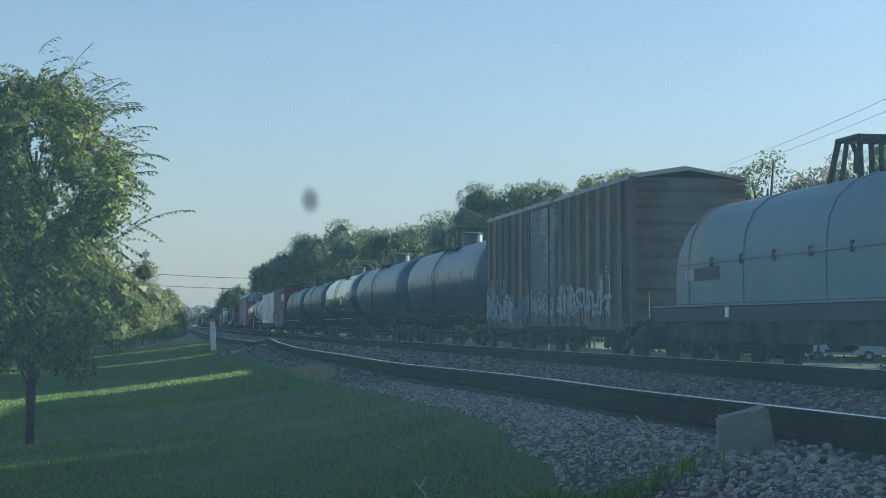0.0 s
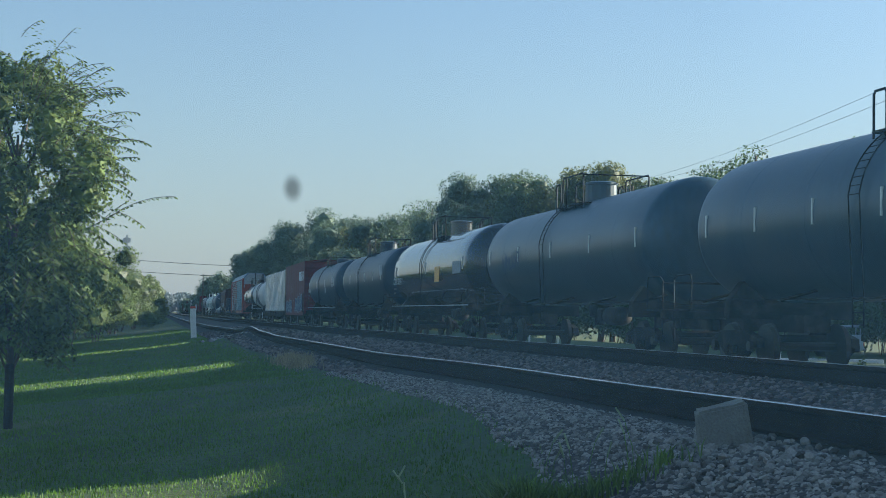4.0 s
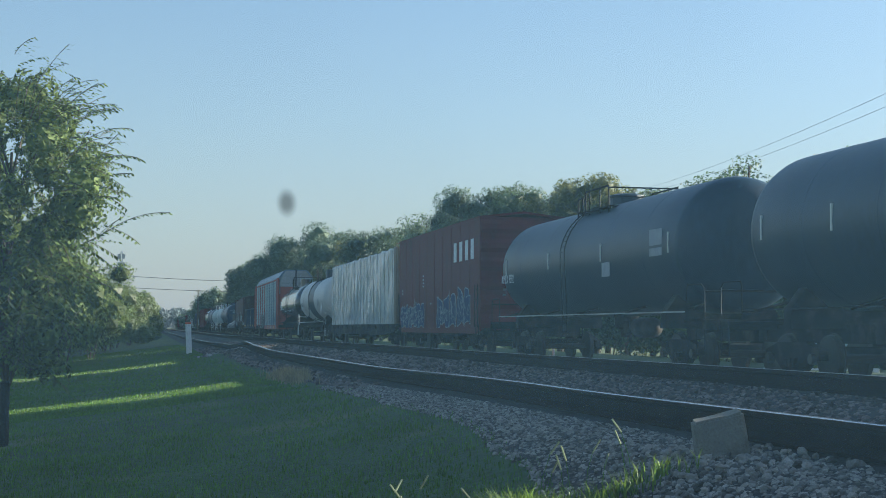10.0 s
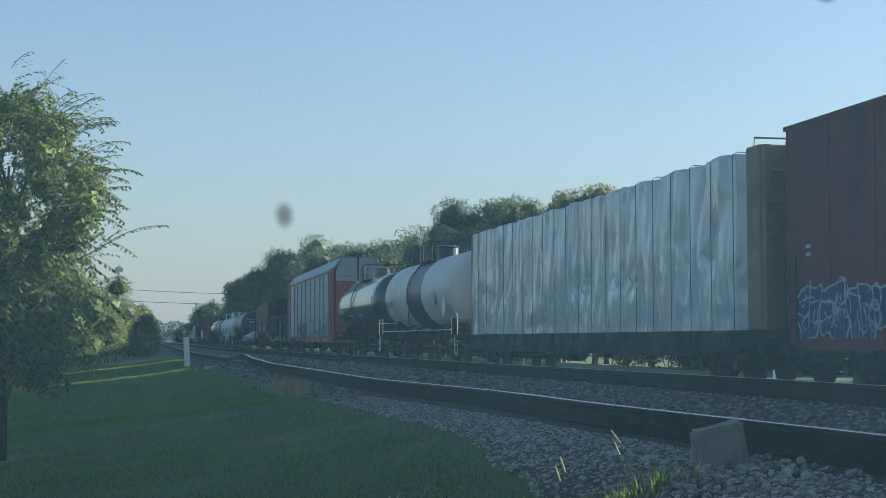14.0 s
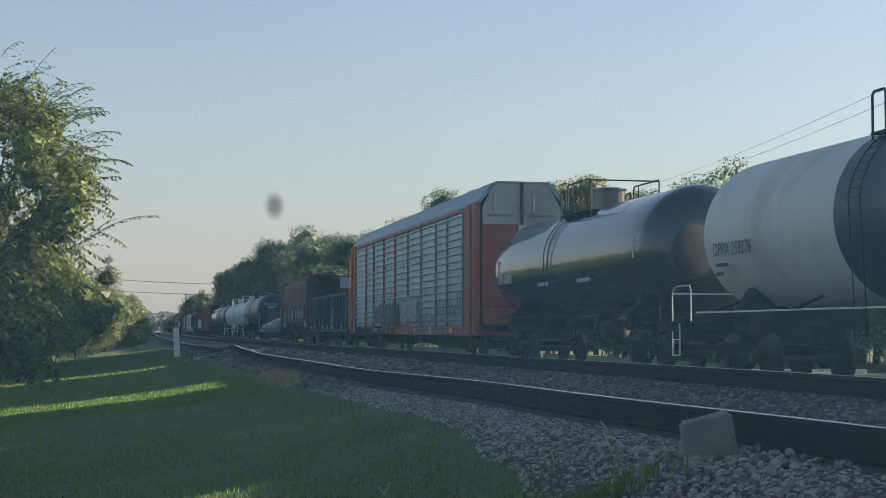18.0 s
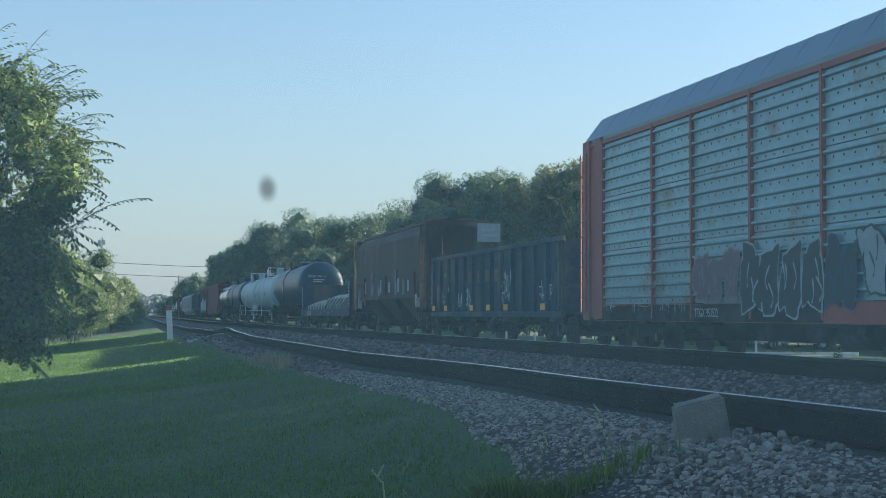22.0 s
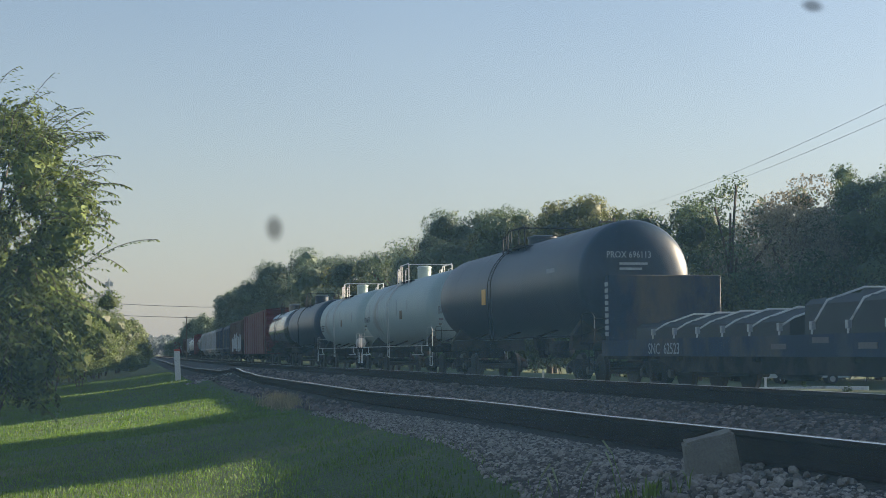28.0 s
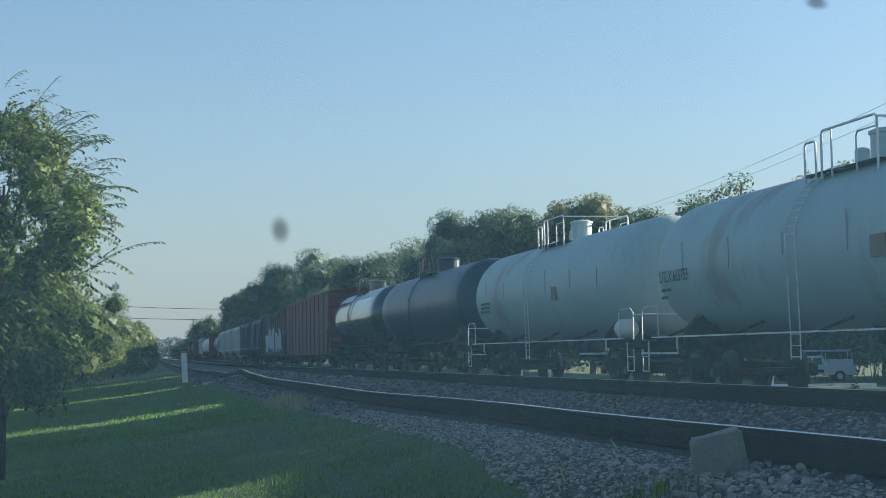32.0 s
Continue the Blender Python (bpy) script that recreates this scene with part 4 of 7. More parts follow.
spray(car, -1.4 - M, 4.0 - M, 0.92, 2.1, -1.512, SPRAY_BLUE, SPRAY_WHITE, 31, 6)
spray(car, -9.8 - M, -3.9 - M, 0.92, 2.4, -1.512, SPRAY_BLUE, SPRAY_WHITE, 32, 5)
scrawl(car, -1.2 - M, 3.9 - M, 0.95, 2.35, -1.53, SPRAY_WHITE, 33, 11, 0.035)
scrawl(car, -9.7 - M, -3.9 - M, 0.95, 2.65, -1.53, SPRAY_WHITE, 34, 11, 0.035)
for y, z, n in ((3.7, 2.4, 2), (-1.0, 2.6, 4), (-2.6, 1.9, 1)):
    for k in range(n):
        plate(car, "stencil_line", y - M - 0.18, y - M, z + 0.14 * k, z + 0.06 + 0.14 * k, -1.507, LETTER_DIM)
grabs(car, half, 1.5, 1.0, 4)
under(car, half, 0.9)

# --- bulkhead flat car with a wrapped load
car, half = wagon("bulkhead_flat_car", "bulkhead flat car with a tall load wrapped in white plastic", 5.5, 31.0, 2.9)
M = 18.25
part("deck", boxed(-1.48, 1.48, -half, half, 0.98, 1.14), FRAME_BLACK, car)
part("side_sill", prism_x([(-half + 0.4, 0.98), (-half + 0.4, 0.84), (-half + 3.5, 0.62), (half - 3.5, 0.62), (half - 0.4, 0.84), (half - 0.4, 0.98)], -1.47, -1.36), FRAME_BLACK, car)
part("far_side_sill", boxed(1.36, 1.47, -half + 0.4, half - 0.4, 0.7, 0.98), FRAME_BLACK, car)
for sg in (-1, 1):
    y0, y1 = sorted((sg * (half - 0.15), sg * (half - 0.75)))
    bw = 1.45 if sg < 0 else 1.12
    wall = part("bulkhead", boxed(-bw, bw, y0, y1, 1.14, 4.62, bevel=0.03), TAN_STEEL, car, "tan steel bulkhead with ribs")
    for k in range(5):
        x = (-1.4 + 0.68 * k) * bw / 1.45
        e = sg * (half - 0.15)
        part("bulkhead_post", boxed(x, x + 0.12, min(e, e + sg * 0.16), max(e, e + sg * 0.16), 1.14, 4.6), TAN_STEEL, wall)
    for k in range(5):
        e = sg * (half - 0.15)
        part("bulkhead_rung", boxed(0.05 - bw, bw - 0.05, min(e, e + sg * 0.1), max(e, e + sg * 0.1), 1.7 + 0.6 * k, 1.78 + 0.6 * k), TAN_STEEL, wall)
    part("bulkhead_rail", rod(bmesh.new(), [(0.05 - bw, sg * (half - 0.45), 4.62), (0.05 - bw, sg * (half - 0.45), 4.78), (bw - 0.05, sg * (half - 0.45), 4.78), (bw - 0.05, sg * (half - 0.45), 4.62)], 0.02, 5), TAN_STEEL, wall)
wy0, wy1, nz, ny = 7.0 - M, 29.7 - M, 44, 420
verts, faces = [], []
for side in (-1, 1):
    base = len(verts)
    for j in range(ny + 1):
        y = wy0 + (wy1 - wy0) * j / ny
        strap = abs(((y - wy0) / 1.135) % 1 - 0.5) * 2
        for i in range(nz + 1):
            z = 1.1 + 3.5 * i / nz
            fold = -0.02 + 0.09 * noise.noise((y * 1.3, z * 0.5, side)) + 0.06 * noise.noise((y * 2.1 + z * 0.6, z * 0.5, 5 + side)) - 0.16 * abs(noise.noise((y * 2.3 + z * 0.35, z * 0.22, 9))) - 0.05 * abs(noise.noise((y * 5.5 - z * 1.6, z * 0.75, 4)))
            for zc, zw, amount in ((2.45, 0.34, 1.0), (1.35, 0.22, 0.8), (4.3, 0.2, 0.35)):
                near = math.exp(-((z - zc - 0.35 * noise.noise((y * 0.45, zc, 8))) / zw) ** 2) * amount
                fold -= near * min(1, max(0, 0.35 + 2.2 * noise.noise((y * 0.7, zc, 21)))) * (0.12 * abs(noise.noise((y * 3.0, z * 9.0 + y * 2.4, zc))) + 0.10 * abs(noise.noise((y * 6.0, z * 7.0 - y * 4.0, zc + 3))))
            fold = 0.75 * fold - 0.05 * (1 - min(1, abs(noise.noise((y * 1.7 + z * 0.15, z * 0.16, 14 + side))) * 5))
            low = (0.22 * noise.noise((y * 0.6, 0, 3)) + 0.1 * noise.noise((y * 2.2, 0, 5)) - 0.05) * (1 - i / 4) if i < 4 else 0.05 * noise.noise((y * 0.8, 0, 9)) * max(0, i - nz + 6) / 6
            pillow = 1 - (2 * (((y - wy0) / 1.135) % 1) - 1) ** 2
            verts.append((side * (1.33 + 0.085 * pillow * (0.7 + 0.7 * noise.noise((int((y - wy0) / 1.135) * 3.3, z * 0.55, 2 + side))) + (fold + 0.03) * (0.25 + 0.75 * min(1, (1 - strap) * 6 if strap > 0.85 else 1))), y, z + low))
    for j in range(ny):
        for i in range(nz):
            q = (base + j * (nz + 1) + i, base + (j + 1) * (nz + 1) + i, base + (j + 1) * (nz + 1) + i + 1, base + j * (nz + 1) + i + 1)
            faces.append(q if side < 0 else q[::-1])
n1 = (ny + 1) * (nz + 1)
for j in range(ny):
    faces.append((j * (nz + 1) + nz, (j + 1) * (nz + 1) + nz, n1 + (j + 1) * (nz + 1) + nz, n1 + j * (nz + 1) + nz))
for j in (0, ny):
    for i in range(nz):
        faces.append((j * (nz + 1) + i, j * (nz + 1) + i + 1, n1 + j * (nz + 1) + i + 1, n1 + j * (nz + 1) + i))
raw("wrapped_load", verts, faces, WRAP, car, "creased white plastic wrapping over stacked boards", smooth=True)
for k in range(21):
    y = wy0 + 0.02 + 1.135 * k
    if y < wy1:
        part("strap", rod(bmesh.new(), [(-1.385, y, 1.1), (-1.39, y, 2.8), (-1.385, y, 4.58), (-1.30, y, 4.64), (1.30, y, 4.64), (1.41, y, 1.1)], 0.009, 4), LETTER_BLACK, car)
for k in range(12):
    part("stake_pocket", boxed(-1.53, -1.47, -half + 1.5 + k * 2.05, -half + 1.62 + k * 2.05, 0.92, 1.12), FRAME_BLACK, car)
under(car, half, 1.0)

# --- white tank car with a black band, and a black one
car, a, b = tank_car("white tank car with a broad black band and end stripes", 31.7, 49.2, 32.7, 47.9, TANK_WHITE, rails=RAIL_WHITE, seed=6, cz=2.88, fittings=TANK_BLACK, top_rails=RAIL_METAL, jacket=[(38.6, 41.9, TANK_BLACK, "black painted band")])
M = 40.45
mark(car, "DPRX 259276", 46.9 - M, 2.42, 0.38, -1.506, LETTER_BLACK)
plate(car, "placard", 35.6 - M, 36.4 - M, 2.35, 2.8, -1.507, LETTER_DIM)
part("diamond_placard", prism_x([(33.9 - M, 1.75), (34.25 - M, 2.15), (33.9 - M, 2.55), (33.55 - M, 2.15)], -1.53, -1.51), LETTER, car, "white diamond placard")
car, a, b = tank_car("glossy black tank car with a white number", 49.9, 65.7, 50.5, 64.7, TANK_GLOSS, seed=7, bands=2)
M = 57.8
mark(car, "TILX 728055", 63.75 - M, 2.38, 0.38, -1.506, LETTER)
for y in (58.2, 54.6):
    plate(car, "stencil_panel", y - M, y - M + 1.1, 2.2, 2.3, -1.506, LETTER_DIM)

# --- auto rack
car, half = wagon("auto_rack", "tall red-framed auto rack with galvanised louvre panels and graffiti", 66.4, 94.3, 3.2)
M = 80.35
part("deck", boxed(-1.48, 1.48, -half + 0.2, half - 0.2, 0.84, 1.06), RACK_ORANGE, car)
part("deep_centre_sill", prism_x([(-half + 4.6, 0.84), (-half + 5.6, 0.44), (half - 5.6, 0.44), (half - 4.6, 0.84)], -0.6, 0.6), FRAME_BLACK, car)
part("side_sill", boxed(-1.52, -1.44, -half + 0.9, half - 0.9, 0.80, 1.16), RACK_ORANGE, car, "red side sill")
part("far_wall", boxed(1.44, 1.5, -half + 0.6, half - 0.6, 0.84, 5.1), RACK_PANEL, car)
part("top_rail", boxed(-1.53, -1.44, -half + 0.6, half - 0.6, 5.02, 5.12), RACK_ORANGE, car)
COLS = [92.8, 89.5, 87.3, 84.5, 81.7, 78.8, 76.0, 73.2, 71.2, 68.6]
for p in COLS:
    part("upright", boxed(-1.545, -1.42, p - M - 0.04, p - M + 0.04, 0.86, 5.12), RACK_ORANGE if p > 80 else RACK_ROOF, car, "red upright" if p > 80 else "grey upright")
for p, q in zip(COLS, COLS[1:]):
    y0, y1 = q - M + 0.05, p - M - 0.05
    for zb, zt in ((1.18, 2.44), (2.46, 3.72), (3.74, 5.0)):
        out, n = [], 5
        h = (zt - zb) / n
        for k in range(n):
            z = zb + k * h
            out += [(-1.47, z), (-1.47, z + 0.48 * h), (-1.53, z + 0.60 * h), (-1.53, z + 0.74 * h), (-1.475, z + 0.8 * h)]
        out += [(-1.47, zt), (-1.44, zt), (-1.44, zb)]
        pan = part("side_panel", prism_y(out, y0, y1), RACK_PANEL, car)
        holes = bmesh.new()
        for k in range(n):
            y = y0 + (0.2 if k % 2 else 0.38)
            while y < y1 - 0.12:
                box(holes, -1.4725, -1.468, y - 0.022, y + 0.022, zb + k * h + 0.05, zb + k * h + 0.09)
                y += 0.36
        part("punched_holes", holes, LETTER_BLACK, pan)
for e, sg in ((-half, -1), (half, 1)):
    for d, wdt in ((0.35, 0.5), (1.25, 0.42)):
        y0, y1 = sorted((e - sg * (d - wdt / 2), e - sg * (d + wdt / 2)))
        part("end_frame", boxed(-1.55, -1.42, y0, y1, 0.84, 5.2), RACK_ORANGE, car, "red end frame")
    y0, y1 = sorted((e - sg * 0.5, e - sg * (2.12 if sg < 0 else 1.4)))
    part("end_panel", boxed(-1.5, -1.44, y0, y1, 0.9, 5.1), RACK_ORANGE, car)
    y0, y1 = sorted((e - sg * 0.12, e - sg * 0.2))
    for x0, x1 in ((-1.32, -0.02), (0.02, 1.32)):
        leaf = part("end_door", boxed(x0, x1, y0, y1, 0.95, 4.45), RACK_ORANGE, car, "red end door leaf")
        up = part("upper_end_door", prism_y([(x0, 4.47), (x1, 4.47), (x1, 5.860 if x1 < 1 else 5.05), (min(x1, 0.9), 5.880), (max(x0, -0.9), 5.880), (x0, 5.860 if x0 > -1 else 5.05)], y0, y1), HOP_GREY, car, "pale grey upper end door")
        for k in (0.3, 0.75):
            x = x0 + (x1 - x0) * k
            yy = e - sg * 0.1
            part("door_bar", boxed(x - 0.03, x + 0.03, min(yy, yy + sg * 0.06), max(yy, yy + sg * 0.06), 4.9 if k < 0.5 else 1.1, 5.5 if k < 0.5 else 4.3), GALV if k < 0.5 else RACK_ORANGE, leaf)
        face = Matrix(((-sg, 0, 0, 0), (0, 0, sg, 0), (0, 1, 0, 0), (0, 0, 0, 1)))
        words("lettering", "EXCESS HEIGHT CAR", 0.12, Matrix.Translation(((x0 if sg < 0 else x1) - sg * 0.13, e - sg * 0.115, 4.72)) @ face, LETTER_BLACK, up, wide=0.82)
    yy = e - sg * 0.1
    part("door_gap_strip", boxed(-0.05, 0.05, min(yy, yy + sg * 0.05), max(yy, yy + sg * 0.05), 1.0, 5.880), LETTER_BLACK, car)
    part("latch", boxed(-0.12, 0.12, min(yy, yy + sg * 0.12), max(yy, yy + sg * 0.12), 4.1, 4.45), GALV, car)
    ladder(car, (-1.6, e - sg * 0.3, 1.0), 0.42, 3.9, "y", RACK_ORANGE)
    part("coupler_step", boxed(-1.5, 1.5, min(e, e - sg * 0.5), max(e, e - sg * 0.5), 0.8, 0.86), RACK_ORANGE, car)
ROOF = [(-1.47, 5.1), (-1.49, 5.22), (-1.05, 5.800), (-0.85, 5.900), (0.85, 5.900), (1.05, 5.800), (1.49, 5.22), (1.47, 5.1), (0.84, 5.820), (-0.84, 5.820)]
part("roof", prism_y(ROOF, -half + 0.1, half - 0.1), RACK_ROOF, car, "galvanised corrugated roof")
y = -half + 0.5
while y < half - 0.3:
    part("roof_rib", prism_y([(-1.495, 5.215), (-1.055, 5.808), (-0.85, 5.911), (0.85, 5.911), (1.055, 5.808), (1.495, 5.215), (0.85, 5.880), (-0.85, 5.880)], y, y + 0.12), RACK_ROOF, car)
    y += 1.24
scrawl(car, 89.7 - M, 92.6 - M, 1.0, 2.15, -1.537, SIGN_DIM, 925, 4, 0.022)
scrawl(car, 87.5 - M, 89.3 - M, 1.0, 2.1, -1.537, SIGN_DIM, 892, 3, 0.022)
spray(car, 85.0 - M, 87.1 - M, 1.2, 2.3, -1.535, SPRAY_MAUVE, SPRAY_PINK, 870, 3)
spray(car, 81.6 - M, 84.9 - M, 0.86, 2.35, -1.545, SPRAY_DARK, SIGN_DIM, 842, 4)
spray(car, 80.5 - M, 81.6 - M, 0.95, 2.3, -1.55, SPRAY_DARK, SPRAY_BLUE, 815, 2)
spray(car, 76.6 - M, 80.4 - M, 1.25, 2.45, -1.535, SIGN_DIM, SPRAY_DARK, 784, 5)
for y0, y1, z1, paint, seed, n in ((73.4, 75.7, 1.8, SPRAY_FADED, 757, 5), (71.4, 73.0, 2.3, SPRAY_FADED, 730, 4), (68.8, 71.0, 2.5, SPRAY_TEAL, 710, 6)):
    scrawl(car, y0 - M, y1 - M, 1.2, z1, -1.537, paint, seed, n, 0.05)
# black plate over the rear part of the red sill
plate(car, "repainted_sill", 81.7 - M, 93.2 - M, 0.81, 1.15, -1.523, FRAME_BLACK, "black part of the sill")
flat_word(car, "TTGX 953522", 0.25, 87.1 - M, 0.9, -1.55, LETTER_DIM, 0.8)
for k in (70.3, 77.0):
    part("reflector", boxed(-1.53, -1.515, k - M, k - M + 0.35, 0.9, 1.05), REFLECT_YELLOW, car)
part("placard", boxed(-1.535, -1.518, 73.9 - M, 74.3 - M, 0.88, 1.12), LETTER_DIM, car)
under(car, half, 0.84)

# --- gondola
car, half = wagon("gondola_car", "dark blue ribbed gondola with yellow reflectors and chalky marks", 96.0, 112.4)
M = 104.2
part("body", open_box(-1.42, 1.42, -half + 0.2, half - 0.2, 0.95, 2.92, 0.06), GON_BLUE, car)
for x0, x1 in ((-1.52, -1.40), (1.40, 1.52)):
    part("top_chord", boxed(x0, x1, -half + 0.12, half - 0.12, 2.86, 3.0, bevel=0.02), GON_BLUE, car)
    part("side_sill", boxed(x0, x1, -half + 0.12, half - 0.12, 0.86, 1.02, bevel=0.02), GON_BLUE, car)
for k in range(14):
    y = -half + 0.35 + (2 * half - 0.7) * k / 13
    part("side_post", prism_y([(-1.42, 1.0), (-1.53, 1.05), (-1.53, 2.85), (-1.42, 2.9)], y - 0.09, y + 0.09), GON_BLUE, car)
for sg in (-1, 1):
    for k in range(4):
        e = sg * (half - 0.2)
        part("end_rib", boxed(-1.4, 1.4, min(e, e + sg * 0.1), max(e, e + sg * 0.1), 1.2 + 0.45 * k, 1.32 + 0.45 * k), GON_BLUE, car)
for p in (112.0, 110.0, 106.2, 104.0, 101.9, 98.0):
    part("reflector", boxed(-1.537, -1.52, p - M - 0.42, p - M, 1.06, 1.24), REFLECT_YELLOW, car)
for k, (p, z) in enumerate(((110.1, 2.2), (109.9, 1.7), (102.0, 2.0), (101.9, 1.6))):
    flat_word(car, ("FX", "1201", "08", "DB")[k], 0.28, p - M, z, -1.50, LETTER_DIM, 0.9)
for p in (106.8, 105.6, 104.6, 103.4):
    part("worn_letter", boxed(-1.431, -1.421, p - M - 0.5, p - M, 1.95, 2.35), BOX_RUST, car, "worn orange letter block")
scrawl(car, 106.5 - M, 108.4 - M, 1.05, 2.0, -1.432, LETTER_DIM, 61, 6, 0.05)
scrawl(car, 101.2 - M, 102.2 - M, 1.1, 2.6, -1.54, LETTER_DIM, 62, 3, 0.035)
scrawl(car, 97.2 - M, 98.4 - M, 1.3, 2.2, -1.432, LETTER_DIM, 63, 4, 0.03)
scrawl(car, 110.4 - M, 111.6 - M, 1.2, 2.1, -1.432, LETTER_DIM, 64, 4, 0.03)
grabs(car, half, 1.45, 1.0, 4, GON_BLUE)
under(car, half, 0.95)

# --- covered hopper
car, half = wagon("covered_hopper", "brown three-bay covered hopper with pale stains on its posts", 113.3, 131.0)
M = 122.15
L0, L1 = 113.6 - M, 130.6 - M
part("body", prism_y([(-1.5, 1.72), (-1.52, 4.0), (-1.38, 4.3), (-1.0, 4.48), (1.0, 4.48), (1.38, 4.3), (1.52, 4.0), (1.5, 1.72), (0.9, 1.5), (-0.9, 1.5)], L0 + 1.0, L1 - 1.0), HOP_BROWN, car, "brown curved hopper side")
part("roof", boxed(-1.1, 1.1, L0 + 0.7, L1 - 0.7, 4.47, 4.56), HOP_BROWN, car)
part("roof_walk", boxed(-0.3, 0.3, L0 + 0.15, L1 - 0.15, 4.66, 4.70), FRAME_BLACK, car)
for k in range(5):
    y = L0 + 2.2 + k * (L1 - L0 - 4.4) / 4
    part("roof_hatch", boxed(-0.95, -0.5, y - 1.1, y + 1.1, 4.56, 4.66, bevel=0.03), HOP_BROWN, car)
for e, sg in ((L0, -1), (L1, 1)):
    slope = [(e - sg * 1.0, 4.3), (e - sg * 1.0, 1.9), (e - sg * 2.6, 1.2), (e - sg * 2.9, 1.2), (e - sg * 1.5, 4.3)]
    part("end_slope", prism_x(slope, -1.42, 1.42), HOP_BROWN, car)
    part("end_platform", boxed(-1.5, 1.5, min(e, e - sg * 1.6), max(e, e - sg * 1.6), 1.02, 1.14), FRAME_BLACK, car)
    for x in (-1.42, 1.3):
        part("end_post", boxed(x, x + 0.12, min(e - sg * 0.2, e - sg * 0.36), max(e - sg * 0.2, e - sg * 0.36), 1.1, 4.45), HOP_BROWN, car)
        part("end_brace", rod(bmesh.new(), [(x + 0.06, e - sg * 0.3, 1.15), (x + 0.06, e - sg * 1.4, 2.7)], 0.05, 5), HOP_BROWN, car)
    part("end_beam", boxed(-1.45, 1.45, min(e - sg * 0.15, e - sg * 0.4), max(e - sg * 0.15, e - sg * 0.4), 4.3, 4.46), HOP_BROWN, car)
    ladder(car, (-1.56, e - sg * 0.3, 0.8), 0.42, 3.6, "y", HOP_BROWN)
    ladder(car, (-0.6, e - sg * 0.12, 1.1), 0.42, 3.3, "x", HOP_BROWN)
part("sign_panel", boxed(0.55, 1.45, L0 + 0.02, L0 + 0.08, 3.7, 4.4), SIGN_DIM, car, "faded grey sign panel on the end frame")
for k in range(2):
    part("sign_line", boxed(0.72, 1.28, L0 + 0.005, L0 + 0.02, 3.9 + 0.22 * k, 3.98 + 0.22 * k), LETTER_DIM, car)
part("side_sill", boxed(-1.53, -1.44, L0 + 0.8, L1 - 0.8, 1.58, 1.76), HOP_BROWN, car)
for k, p in enumerate((128.9, 127.4, 125.2, 123.4, 121.8, 119.3, 117.7, 115.5)):
    part("side_post", boxed(-1.58, -1.5, p - M - 0.06 - 0.06 * (k % 2), p - M + 0.06 + 0.06 * (k % 2), 1.72, 2.35 + 0.22 * (k % 3)), POST_STAINED if k % 3 != 1 else HOP_BROWN, car, "pale stained post" if k % 3 != 1 else "")
for k in range(6):
    p = 116.6 + k * 2.1
    plate(car, "stencil_panel", p - M, p - M + 0.35, 1.85, 2.3 + 0.12 * (k % 2), -1.53, LETTER_DIM)
for yc in (117.7 - M, 122.15 - M, 126.6 - M):
    bm = bmesh.new()
    t = [bm.verts.new(v) for v in ((-1.44, yc - 2.15, 1.66), (1.44, yc - 2.15, 1.66), (1.44, yc + 2.15, 1.66), (-1.44, yc + 2.15, 1.66))]
    d = [bm.verts.new(v) for v in ((-0.75, yc - 0.45, 0.55), (0.75, yc - 0.45, 0.55), (0.75, yc + 0.45, 0.55), (-0.75, yc + 0.45, 0.55))]
    for k in range(4):
        bm.faces.new((t[k], t[(k + 1) % 4], d[(k + 1) % 4], d[k]))
    bm.faces.new(t[::-1])
    bm.faces.new(d)
    bmesh.ops.recalc_face_normals(bm, faces=bm.faces)
    bay = part("hopper_bay", bm, HOP_BAY, car, "dusty tapered discharge bay")
    part("outlet_gate", boxed(-0.9, 0.9, yc - 0.5, yc + 0.5, 0.42, 0.56, bevel=0.02), FRAME_BLACK, bay)
part("jacking_pad", boxed(-1.55, -1.4, L0 + 1.3, L0 + 1.65, 1.2, 1.72), HOP_GREY, car)
part("jacking_pad", boxed(-1.55, -1.4, L1 - 1.65, L1 - 1.3, 1.2, 1.72), HOP_GREY, car)
part("centre_sill", boxed(-0.3, 0.3, -half, half, 0.66, 1.02), FRAME_BLACK, car)

# --- open coil car with a strapped load
car, half = wagon("open_coil_car", "low dark coil car with steel bundles under white straps", 132.4, 153.4, 2.8)
M = 142.9
part("deck", boxed(-1.45, 1.45, -half, half, 0.95, 1.08), GON_BLUE, car)
part("side_sill", prism_x([(-half + 0.1, 1.2), (-half + 0.1, 0.82), (half - 0.1, 0.82), (half - 0.1, 1.2)], -1.5, -1.42), GON_BLUE, car, "dark side sill with a stencilled number")
part("far_side_sill", boxed(1.42, 1.5, -half + 0.1, half - 0.1, 0.82, 1.2), GON_BLUE, car)
part("under_truss", prism_x([(-half + 3, 0.82), (-half + 4.5, 0.5), (half - 4.5, 0.5), (half - 3, 0.82)], -1.3, -1.2), FRAME_BLACK, car)
